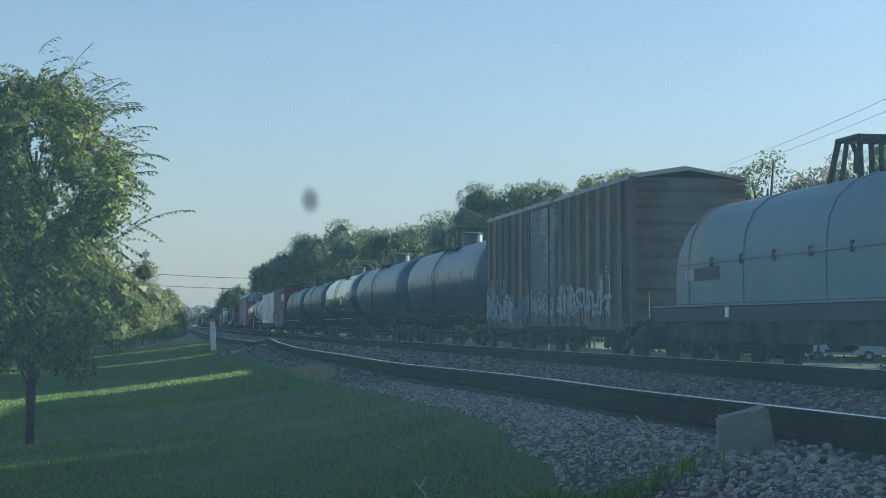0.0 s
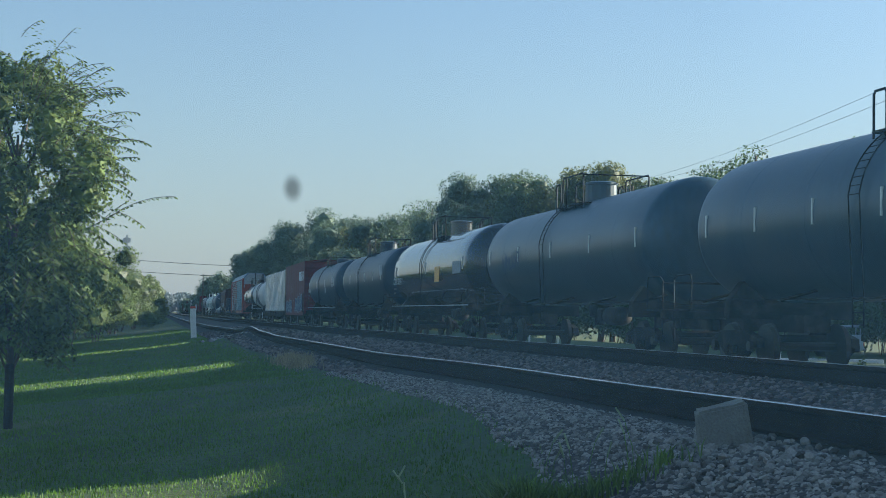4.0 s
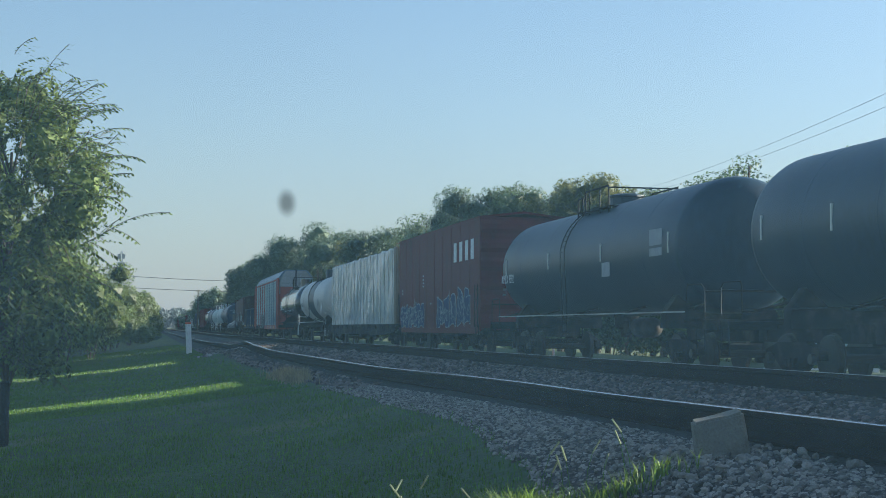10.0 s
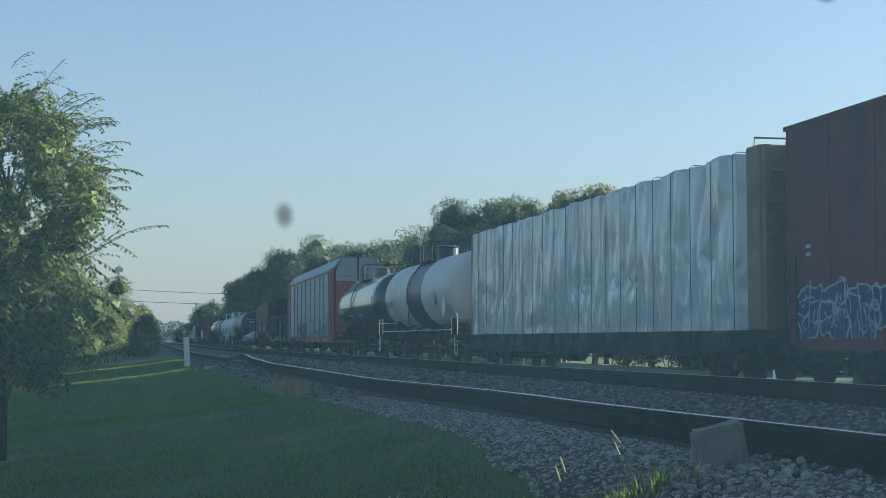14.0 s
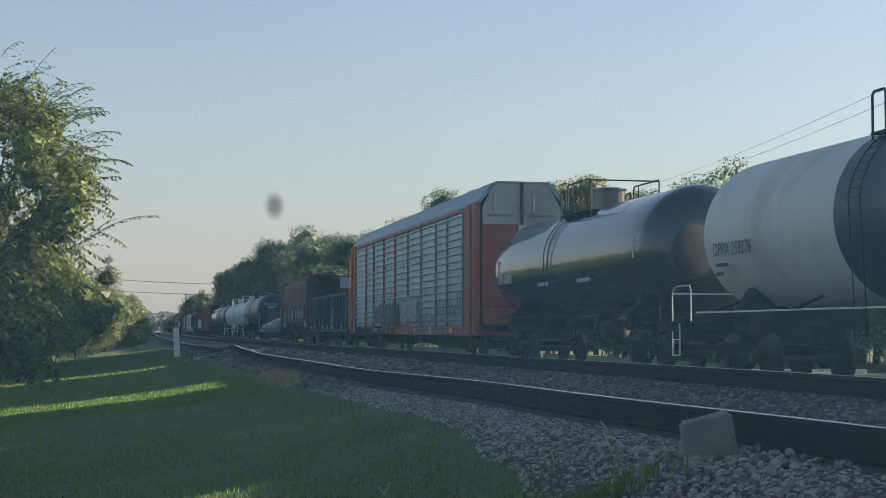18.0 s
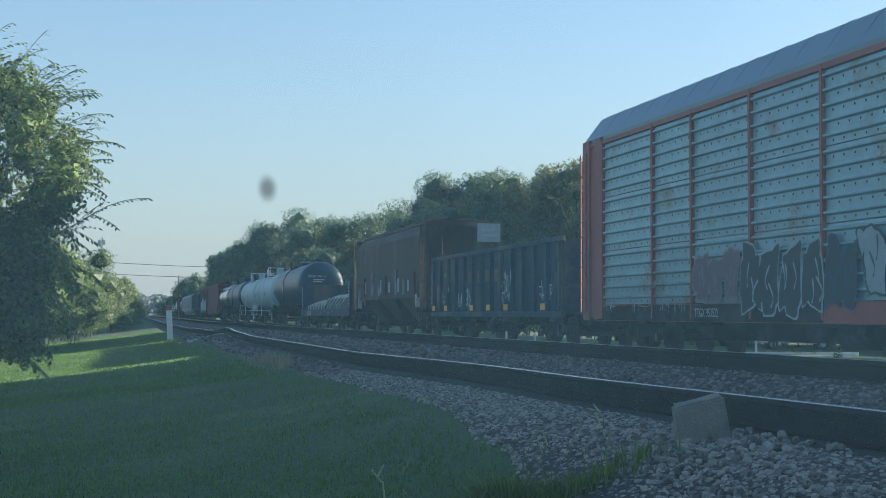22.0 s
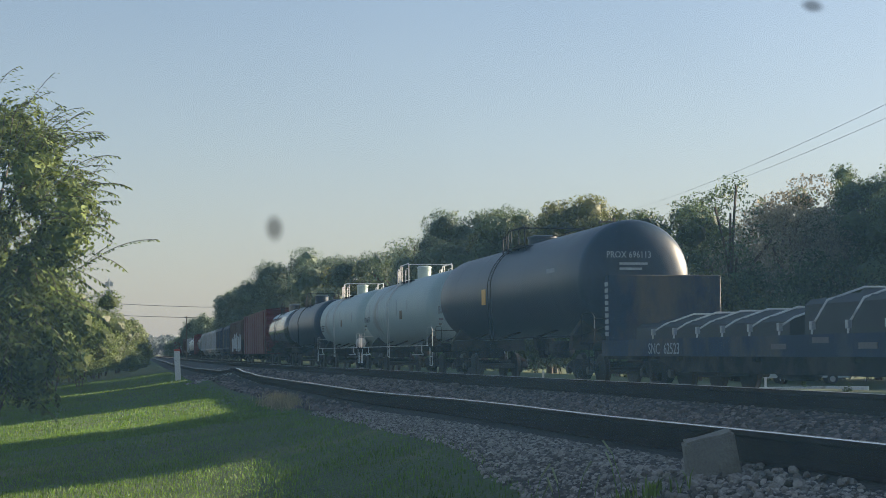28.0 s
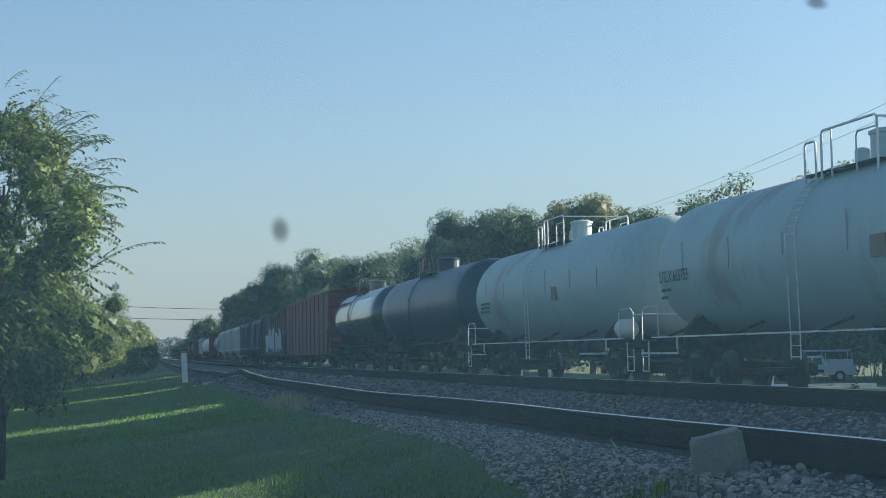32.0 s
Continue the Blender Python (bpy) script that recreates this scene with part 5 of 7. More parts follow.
for e, sg in ((half, 1), (-half, -1)):
    y0, y1 = sorted((e - sg * 0.25, e - sg * 0.5))
    wall = part("bulkhead", boxed(-1.45, 1.45, y0, y1, 1.08, 2.78, bevel=0.02), GON_BLUE, car, "dark steel bulkhead")
    for k in range(4):
        x = -1.3 + 0.82 * k
        part("bulkhead_rib", boxed(x, x + 0.1, min(e - sg * 0.25, e - sg * 0.1), max(e - sg * 0.25, e - sg * 0.1), 1.08, 2.7), GON_BLUE, wall)
    for k in range(9):
        part("bulkhead_mark", boxed(-1.47, -1.452, y0 + 0.02, y1 - 0.02, 1.3 + 0.15 * k, 1.4 + 0.15 * k), LETTER_DIM, wall)


def bundle(y0, y1, top, n):
    """Rolled steel lengths side by side under a dark sheet."""
    w = 2.5 / n
    out = [(1.25, 1.08)]
    for k in range(n):
        c = 1.25 - w * (k + 0.5)
        drop = 0.22 * abs(k - (n - 1) / 2) / (n / 2)
        out += [(c + w * 0.45, top - 0.1 - drop), (c + w * 0.2, top - drop), (c - w * 0.2, top - drop), (c - w * 0.45, top - 0.1 - drop)]
    out += [(-1.25, 1.08)]
    return part("steel_bundle", prism_y(out, y0 - M, y1 - M), COIL_STEEL, car, "dark steel bundle")


bundle(143.6, 151.6, 1.74, 5)
bundle(134.6, 143.0, 2.0, 5)
for k in range(12):
    p = 149.9 - 1.27 * k
    tz = 1.72 if p > 143.3 else 1.98
    bm = rod(bmesh.new(), [(-1.47, p - M, 1.2), (-1.45, p - M, 1.36), (-1.22, p - M - 0.1, tz - 0.2), (-0.6, p - M - 0.25, tz + 0.02), (0.6, p - M - 0.25, tz + 0.02), (1.4, p - M, 1.2)], 0.021, 5)
    part("strap", bm, POST_WHITE, car, "white webbing strap")
    part("ratchet", boxed(-1.49, -1.42, p - M - 0.05, p - M + 0.05, 1.28, 1.42), GALV, car)
flat_word(car, "SNC  62523", 0.34, 150.1 - M, 0.87, -1.506, LETTER_DIM, 1.1)
for k in range(4):
    plate(car, "small_print", 143.2 - M - k * 1.6, 143.8 - M - k * 1.6, 0.95 + 0.1 * (k % 2), 1.05 + 0.1 * (k % 2), -1.503, LETTER_FAINT)
under(car, half, 0.95)

# --- black, two white and two black tank cars
car, a, b = tank_car("black tank car with a yellow placard and white number", 154.0, 173.0, 154.6, 172.5, TANK_BLACK, seed=8, cz=2.84, tall=0.12, rail_h=0.4)
M = 163.5
mark(car, "PROX 69611", 172.3 - M, 2.35, 0.42, -1.506, LETTER_FAINT)
plate(car, "placard", 165.0 - M, 165.5 - M, 2.45, 2.95, -1.507, REFLECT_YELLOW, "yellow placard")
plate(car, "metal_plate", 157.3 - M, 158.1 - M, 2.6, 3.2, -1.47, LETTER_DIM)
m = Matrix.Translation((-0.95, -9.0, 3.3)) @ Matrix(((1, 0, 0, 0), (0, 0, -1, 0), (0, 1, 0, 0), (0, 0, 0, 1)))
words("lettering", "PROX 696113", 0.24, m, LETTER_DIM, car, wide=0.85)
for k in range(2):
    part("small_print", boxed(-0.6, 0.15 - 0.15 * k, -9.0, -8.985, 3.12 - 0.13 * k, 3.18 - 0.13 * k), LETTER_DIM, car)
for f, r, tf, tr, num, sd in ((173.6, 191.0, 174.3, 190.4, "UTLX 665753", 9), (191.6, 208.6, 192.2, 207.9, "", 10)):
    car, a, b = tank_car("white insulated tank car with white railings and rust stains", f, r, tf, tr, TANK_PALE, rails=RAIL_WHITE, seed=sd, cz=2.72, R=1.47, side_rail=1.22, rail_h=0.56, bands=0, man=0.3)
    M = (f + r) / 2
    if num:
        mark(car, num, 189.7 - M, 2.38, 0.36, -1.506, LETTER_BLACK)
    else:
        for k in range(3):
            plate(car, "small_print", 205.4 - M, 206.6 - M, 2.2 + 0.13 * k, 2.27 + 0.13 * k, -1.475, LETTER_BLACK)
    for k in range(6):
        y = a + 2.0 + k * (b - a - 4.0) / 5
        plate(car, "rust_streak", y, y + 0.05, 2.5 + 0.1 * (k % 2), 3.0 + 0.1 * (k % 3), -1.474, LETTER_DIM)
    plate(car, "placard", a + 5.6, a + 6.1, 2.35, 2.7, -1.474, TAN_STEEL)
    if not num:
        part("heater_pot", lathe_y([(a + 0.3, 0.08), (a + 0.4, 0.24), (a + 0.85, 0.24), (a + 0.95, 0.08)], 14, -1.2, 1.45), TANK_WHITE, car, "small white domed pot", smooth=True)
    for y in (a + 1.5, b - 1.5):
        part("pipe", rod(bmesh.new(), [(-1.44, y, 1.2), (-1.44, y, 0.95), (-1.3, y + 0.3, 0.85), (-1.3, y + 2.6, 0.85)], 0.025, 5), RAIL_WHITE, car)
tank_car("dusty black tank car", 209.2, 227.8, 209.9, 227.0, TANK_BLACK, seed=11)
car, a, b = tank_car("black tank car with a bright silver top", 228.5, 244.6, 229.2, 244.0, TANK_GLOSS, seed=12)
for y0, y1 in ((229.9, 236.3), (236.6, 243.3)):
    bm, rings = bmesh.new(), []
    for y in (y0 - 236.55, y1 - 236.55):
        rings.append([bm.verts.new((1.513 * math.cos(radians(q)), y, 2.81 + 1.513 * math.sin(radians(q)))) for q in range(38, 145, 6)])
    for u, v, p, q in zip(rings[0], rings[0][1:], rings[1], rings[1][1:]):
        bm.faces.new((u, v, q, p))
    part("top_panel", bm, SILVER_PAINT, car, "bright silver top panel", smooth=True)

# --- the far end of the train


def plain_box(label, f, r, paint, z1=4.6, graffiti=0):
    car, half = wagon("box_car", label, f, r)
    body_shell(car, half, 1.5, 0.9, z1, 0.2, paint, paint, ribs=0)
    for sg in (-1, 1):
        ribbed_end(car, sg * (half - 0.06), sg, 1.48, 0.9, z1, paint, 7)
    for k in range(12):
        y = -half + 0.4 + (2 * half - 0.8) * k / 11
        part("side_post", boxed(-1.55, -1.49, y - 0.08, y + 0.08, 0.9, z1 - 0.1), paint, car)
    if graffiti:
        spray(car, -half + 2.0, half - 4, 1.1, 3.3, -1.56, SPRAY_WHITE, SPRAY_BLUE, graffiti, 5)
    grabs(car, half, 1.5, 1.0)
    under(car, half, 0.9)


def plain_hopper(label, f, r, paint):
    car, half = wagon("covered_hopper", label, f, r)
    part("body", prism_y([(-1.5, 1.7), (-1.52, 4.0), (-1.38, 4.3), (-1.0, 4.5), (1.0, 4.5), (1.38, 4.3), (1.52, 4.0), (1.5, 1.7)], -half + 1.2, half - 1.2), paint, car)
    part("side_sill", boxed(-1.53, -1.44, -half + 0.6, half - 0.6, 1.5, 1.7), paint, car)
    for yc in (-4.2, 0, 4.2):
        bm = bmesh.new()
        t = [bm.verts.new(v) for v in ((-1.44, yc - 2.0, 1.66), (1.44, yc - 2.0, 1.66), (1.44, yc + 2.0, 1.66), (-1.44, yc + 2.0, 1.66))]
        d = [bm.verts.new(v) for v in ((-0.75, yc - 0.45, 0.55), (0.75, yc - 0.45, 0.55), (0.75, yc + 0.45, 0.55), (-0.75, yc + 0.45, 0.55))]
        for k in range(4):
            bm.faces.new((t[k], t[(k + 1) % 4], d[(k + 1) % 4], d[k]))
        bm.faces.new(t[::-1])
        bm.faces.new(d)
        part("hopper_bay", bm, paint, car)
    for k in range(9):
        y = -half + 1.4 + (2 * half - 2.8) * k / 8
        part("side_post", boxed(-1.56, -1.5, y - 0.06, y + 0.06, 1.7, 4.0), paint, car)
    for sg in (-1, 1):
        part("end_platform", boxed(-1.5, 1.5, min(sg * half, sg * (half - 1.4)), max(sg * half, sg * (half - 1.4)), 1.02, 1.14), FRAME_BLACK, car)
        ladder(car, (-1.5, sg * (half - 0.3), 0.9), 0.42, 3.4, "y", paint)
    part("centre_sill", boxed(-0.3, 0.3, -half, half, 0.66, 1.02), FRAME_BLACK, car)


# never in view; added ahead of the coil car to cast shade on the verge
tank_car("unseen dusty black tank car, added ahead of the coil car for its shadow", -157.0, -139.6, -156.2, -140.4, TANK_DUSTY, seed=17)
plain_box("long dark red ribbed box car far down the train", 245.6, 273.4, BOX_RED, 4.7)
plain_box("dark box car with pale graffiti far down the train", 274.6, 296.6, HOP_BROWN, 4.5, graffiti=71)
plain_hopper("dark covered hopper far down the train", 297.7, 313.8, GON_BLUE)
plain_hopper("dark covered hopper far down the train", 314.9, 330.6, GON_BLUE)
for f in (331.6, 349.3, 367.0):
    plain_hopper("pale grey covered hopper far down the train", f, f + 16.6, HOP_GREY)
tank_car("black tank car far down the train", 384.8, 401.0, 385.5, 400.3, TANK_BLACK, seed=13)
plain_box("dark red box car far down the train", 402.0, 417.2, BOX_RED)
for f in (418.3, 436.0):
    tank_car("white tank car far down the train", f, f + 16.7, f + 0.7, f + 16.0, TANK_WHITE, seed=14)
plain_hopper("pale grey covered hopper far down the train", 453.7, 470.2, HOP_GREY)
plain_hopper("brown covered hopper far down the train", 471.3, 488.0, HOP_BROWN)
plain_box("brown box car far down the train", 489.2, 505.2, BOX_RUST)
tank_car("black tank car far down the train", 506.2, 522.8, 506.9, 522.1, TANK_DUSTY, seed=15)
plain_box("dark red box car far down the train", 524.0, 540.0, BOX_RED)
tank_car("black tank car far down the train", 541.0, 557.6, 541.7, 556.9, TANK_BLACK, seed=16)
plain_hopper("brown covered hopper far down the train", 558.7, 575.4, HOP_BROWN)
plain_box("dark box car far down the train", 576.5, 592.5, HOP_BROWN)


# ---------------------------------------------------------------- plants
gen = np.random.default_rng(11)


def quads(name, pos, u, v, material, parent=None, label=""):
    """One mesh of pointed leaves: at pos, along u, across v (all n x 3)."""
    n = len(pos)
    verts = np.empty((n, 4, 3))
    verts[:, 0], verts[:, 1], verts[:, 2], verts[:, 3] = pos - u, pos - v + 0.15 * u, pos + u, pos + v + 0.15 * u
    me = bpy.data.meshes.new(name)
    me.vertices.add(4 * n)
    me.vertices.foreach_set("co", verts.ravel())
    me.loops.add(4 * n)
    me.loops.foreach_set("vertex_index", np.arange(4 * n))
    me.polygons.add(n)
    me.polygons.foreach_set("loop_start", np.arange(0, 4 * n, 4))
    me.update(calc_edges=True)
    me.materials.append(material)
    ob = new(name, me)
    if parent is not None:
        ob.parent = parent
    if label:
        ob["label"] = label
    return ob


def unit(a):
    return a / np.maximum(1e-6, np.linalg.norm(a, axis=1, keepdims=True))


def leaf_frame(n, out, size, droop=0.3, slim=0.45):
    d = unit(gen.normal(size=(n, 3)) + out * 0.8 + np.array([0, 0, -droop]))
    s = unit(np.cross(d, gen.normal(size=(n, 3))))
    k = size * gen.uniform(0.6, 1.3, (n, 1))
    return d * k, s * k * slim


def lobes_of(n, h, w, low, seed):
    """Overlapping rounded masses that make up a crown of height h and width w, from low upwards."""
    r = np.random.default_rng(seed)
    c = []
    for k in range(n):
        t = (k + 0.5) / n
        z = low + (h - low) * (0.1 + 0.8 * t + r.uniform(-0.07, 0.05))
        spread = w * 0.5 * math.sin(math.pi * min(1, 0.28 + 0.56 * t)) ** 0.8
        a = r.uniform(0, 2 * math.pi)
        rr = spread * math.sqrt(r.uniform(0.05, 0.95))
        c.append((rr * math.cos(a), rr * math.sin(a), z, w * r.uniform(0.1, 0.2)))
    c.append((0.06 * w, 0, h - w * 0.13, w * 0.12))
    return np.array(c)


def crown_leaves(lobes, count, size, squash=0.85):
    vol = lobes[:, 3] ** 2
    idx = gen.choice(len(lobes), count, p=vol / vol.sum())
    d = unit(gen.normal(size=(count, 3)))
    rad = lobes[idx, 3] * gen.uniform(0.78, 1.02, count) * (1 + 0.18 * np.sin(d[:, 0] * 7 + idx) * np.cos(d[:, 2] * 6 + 2 * idx))
    p = lobes[idx, :3] + d * rad[:, None] * np.array([1, 1, squash])
    # leaves lie along the surface of their mass, so that each mass has a lit and a shaded side
    n = unit(d + 0.55 * gen.normal(size=(count, 3)))
    u = unit(np.cross(n, gen.normal(size=(count, 3))) + np.array([0, 0, -0.3]))
    v = unit(np.cross(n, u))
    k = size * gen.uniform(0.6, 1.3, (count, 1))
    return p, u * k, v * k * 0.48


def limbs(parent, h, w, lobes, r0, material=None):
    bm = bmesh.new()
    rod(bm, [(0, 0, -0.15), (0.02 * h, 0, h * 0.25), (-0.01 * h, 0.02 * h, h * 0.5), (0, 0, h * 0.8)], r0, 7)
    for v in bm.verts:
        k = 1 - 0.75 * max(0, v.co.z) / (h * 0.8)
        v.co.x *= k
        v.co.y *= k
    part("trunk", bm, material or BARK, parent)
    for c in lobes[:: max(1, len(lobes) // 7)]:
        z = c[2] * 0.55
        part("limb", rod(bmesh.new(), [(0, 0, z), (c[0] * 0.5, c[1] * 0.5, z + (c[2] - z) * 0.6), (c[0], c[1], c[2])], r0 * 0.32, 5), material or BARK, parent)


def inner(root, lobes, core, leaf):
    """The close leaves inside a crown, which no sky shows through."""
    bm = bmesh.new()
    for c in lobes:
        q = bmesh.ops.create_icosphere(bm, subdivisions=1, radius=1, matrix=Matrix.Translation(c[:3]) @ Matrix.Diagonal((c[3] * core, c[3] * core, c[3] * core * 0.8, 1)))
        for w2 in q["verts"]:
            w2.co += (w2.co - Vector(c[:3])) * 0.3 * noise.noise(w2.co * (1.4 / c[3]))
    part("inner_foliage", bm, leaf, root, "dense leaves inside the crown")


def tree(x, s, h, w, leaf, label, count, size, seed, low=0.25, n=11, group="", core=0.0):
    root = thing("tree", pose(x, s, ground_z(x, s)), label, "tree", group)
    lobes = lobes_of(n, h, w, h * low, seed)
    limbs(root, h, w, lobes, 0.02 * h)
    p, u, v = crown_leaves(lobes, count, size)
    quads("crown", p, u, v, leaf, root)
    if core:
        inner(root, lobes, core, leaf)
    return root


def back(x, s, drop=1.17):
    """How many times farther a plant stands that was first set on level ground, drop below the eye."""
    k = 1.0
    for _ in range(12):
        k = (0.95 - ground_z(x * k, s * k)) / drop
    return k


def bush(x, s, h, w, leaf, label, count, size, seed, name="bush"):
    root = thing(name, pose(x, s, ground_z(x, s)), label, "bush", "bushes along the verge")
    r = np.random.default_rng(seed)
    lob = np.array([(r.uniform(-0.32, 0.32) * w, r.uniform(-0.32, 0.32) * w, h * r.uniform(0.18, 0.8), w * r.uniform(0.16, 0.26)) for _ in range(12)] + [(0, 0, h * 0.68, w * 0.22)])
    p, u, v = crown_leaves(lob, count, size)
    p[:, 2] = np.maximum(p[:, 2], 0.03)
    quads("foliage", p, u, v, leaf, root)
    if name == "bush":
        inner(root, lob, 0.74, leaf)
    for k in range(4):
        a = r.uniform(0, 6.3)
        part("stem", rod(bmesh.new(), [(0.1 * math.cos(a), 0.1 * math.sin(a), -0.05), (w * 0.2 * math.cos(a), w * 0.2 * math.sin(a), h * 0.6)], 0.025, 5), BARK, root)
    return root


# woods along the far side: across, along, height, width, kind
WOODS = [(24.8, 302.3, 14.8, 6.4, "o"), (27.7, 275.9, 16.2, 8.5, "o"), (29.8, 244.5, 17.4, 11.0, "o"), (33.7, 223.1, 16.1, 10, "o"),
         (35.8, 205.2, 15.5, 8.5, "o"), (37.3, 184.3, 16.3, 8.5, "s"), (37.7, 167.8, 16.1, 7.0, "o"), (37.9, 153.4, 16.5, 8.2, "o"), (39.4, 141.8, 15.6, 7.6, "o"), (40.1, 132.4, 15.3, 6.0, "v"),
         (40.3, 122.1, 14.8, 7.0, "v"), (41.6, 117.7, 13.1, 5.0, "v"), (42.9, 115.3, 11.9, 6.0, "o"), (42.2, 105.3, 12.4, 7.0, "o"), (42.5, 96.0, 13.4, 5.0, "s"), (48.0, 100.0, 13.0, 8.3, "d"),
         (52.2, 98.9, 14.8, 6.0, "o"), (52.8, 94.6, 13.5, 6.5, "o"), (54.4, 90.2, 14.1, 8.0, "o"), (58.5, 84.6, 13.7, 9.0, "o"),
         # these three are added out of view, to shade the strip seen beneath the train
         (57.0, 75.0, 14.5, 8.5, "o"), (55.0, 66.0, 14.0, 8.0, "o"), (54.0, 57.0, 13.0, 8.0, "v"),
         (31.0, 255.0, 15.0, 9.0, "o"), (35.5, 213.0, 14.5, 8.0, "v"), (37.5, 194.0, 14.8, 8.0, "o"), (39.5, 176.0, 14.5, 8.0, "o"), (40.0, 160.5, 14.8, 7.5, "o"), (41.0, 147.5, 14.8, 7.0, "v"), (42.0, 137.0, 14.2, 7.0, "o"), (43.0, 127.0, 13.5, 7.0, "o"), (45.5, 112.0, 10.8, 7.0, "o"), (28.8, 290.0, 14.0, 8.0, "o"), (47.5, 97.0, 11.5, 7.0, "d"),
         (23.0, 335, 9.6, 6.5, "o"), (22.4, 350, 9.4, 6, "o"), (22.6, 375, 10.1, 6.5, "o"), (23.4, 420, 8.5, 7, "o"), (24.7, 480, 7.0, 7.5, "o"), (26.9, 560, 6.1, 8.5, "o"), (29.1, 640, 5.7, 9, "o")]
LEAF_BROWN = mat("leaf_brownish", (0.25, 0.22, 0.15), 0.7, vary=0.35, scale=0.3, fine=2, bump=0, island=0.5, translucent=0.4)
for k, (x, s, h, w, kind) in enumerate(WOODS):
    leaf, label = {"o": (LEAF_OAK, "tall dark green broadleaf tree beyond the tracks"), "v": (LEAF_OLIVE, "tall yellowish green broadleaf tree beyond the tracks"),
                   "s": (LEAF_OAK, "sparse dark tree with sky showing through its crown"), "d": (LEAF_BROWN, "tall tree with thin brownish foliage and pale stems")}[kind]
    # far oaks take the leaf colour that has haze mixed in
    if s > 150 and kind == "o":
        leaf, label = LEAF_HAZED, "tall broadleaf tree far along the tracks, haze in its leaf colour"
    big = 0.095 + s * 0.0003
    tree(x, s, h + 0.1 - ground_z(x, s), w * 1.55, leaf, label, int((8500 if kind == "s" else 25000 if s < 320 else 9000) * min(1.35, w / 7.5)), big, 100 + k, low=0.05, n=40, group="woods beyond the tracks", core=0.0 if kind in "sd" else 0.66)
# trees out of view, placed so that their shadow falls on the verge
for k, s in enumerate((23.0, 25.4, 27.8, 30.6)):
    tree(50.0, s, 16.9, 10.0, LEAF_OAK, "unseen tall broadleaf tree, added to shade the verge", 20000, 0.3, 161 + k, low=0.05, n=24, group="woods beyond the tracks")
# an extra row, never in view, that keeps sun off the ground behind the train
for k, s in enumerate((57.0, 65.0, 73.0, 81.0, 89.0, 97.0)):
    tree(62.5, s, 15.5, 10.5, LEAF_OAK, "unseen tall tree, added to darken the ground behind the train", 8000, 0.34, 190 + k, low=0.05, n=19, group="woods beyond the tracks")
# added off to the right, out of view, as shade for the ground under the cars
for k, (x, s) in enumerate(((45.5, 37.0), (49.0, 44.5), (48.0, 51.0), (46.5, 58.5), (47.0, 66.5))):
    tree(x, s, (11.0, 13.4, 13.4, 11.2, 11.2)[k], 9.5, LEAF_OAK, "unseen broadleaf tree, added to shade the ground beyond the tracks", 11000, 0.18, 170 + k, low=0.06, n=17, group="woods beyond the tracks")
for k, (x, s, h) in enumerate(((37.5, 78.0, 5.0), (35.0, 84.0, 5.5), (45.5, 93.0, 6.5), (36.0, 63.0, 4.5), (33.0, 56.5, 4.0))):
    tree(x, s, h, 5.5, LEAF_OLIVE if k == 1 else LEAF_OAK, "small tree with low hanging branches beyond the tracks", 3600, 0.1, 180 + k, low=0.3, n=12, group="woods beyond the tracks")
# lower growth that fills the edge of the woods
UNDER = [(x - 2.5 + gen.uniform(-1, 1), s + 2 * gen.uniform(-3, 3), gen.uniform(4.5, 7.5), gen.uniform(6, 9)) for x, s, h, w, kd in WOODS[2:-7]] + [(44.0 + 1.5 * k, 83.0 - 3 * k, 6.5, 7.0) for k in range(4)] + [(40.5, 99.0, 6.5, 7), (43.5, 94.0, 7.5, 8), (46.5, 92.5, 8, 8), (49.5, 90.5, 8, 8)] + [(33 + 2 * k, 150 - 12 * k, 7, 9) for k in range(5)] + [(41.0 + 2.8 * k, 101.0 - 1.6 * k, 4.6, 5.5) for k in range(6)]
for k, (x, s, h, w) in enumerate(UNDER):
    if s < 99 and 0.40 < x / s < 0.58 and s < 89:
        continue
    root = bush(x, s, h - 0.2 - ground_z(x, s), w, LEAF_OAK if k % 3 else LEAF_OLIVE, "dark leafy undergrowth at the edge of the woods", 5200, 0.11 + s * 0.0006, 300 + k, "undergrowth")
    root["group"] = "undergrowth beyond the tracks"

# distant wooded rise; the haze over it is only in the leaf colour
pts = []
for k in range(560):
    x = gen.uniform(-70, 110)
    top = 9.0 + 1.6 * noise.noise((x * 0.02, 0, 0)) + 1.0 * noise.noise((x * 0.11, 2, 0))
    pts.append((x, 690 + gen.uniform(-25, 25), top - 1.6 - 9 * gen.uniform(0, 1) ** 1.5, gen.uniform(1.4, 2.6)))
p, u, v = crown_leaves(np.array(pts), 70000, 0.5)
tagged(quads("far_woods", p, u, v, LEAF_FAR_HAZE), "distant wooded rise on the horizon, haze painted into its leaves", "woods", kind="stuff")
pts = np.array([(gen.uniform(-34, 11), 420 + gen.uniform(-40, 40), gen.uniform(-0.9, 2.4) * gen.uniform(0.3, 1)) for _ in range(7000)])
u, v = leaf_frame(len(pts), np.zeros((len(pts), 3)), 0.4, 0, 0.7)
tagged(quads("far_bushes", pts, u, v, LEAF_HAZED), "low far bushes where the tracks vanish", "bushes", kind="stuff")

# --- young elm at the verge: trunk, limbs, arching shoots with leaves in two rows
ELM = (-1.36, 18.4)
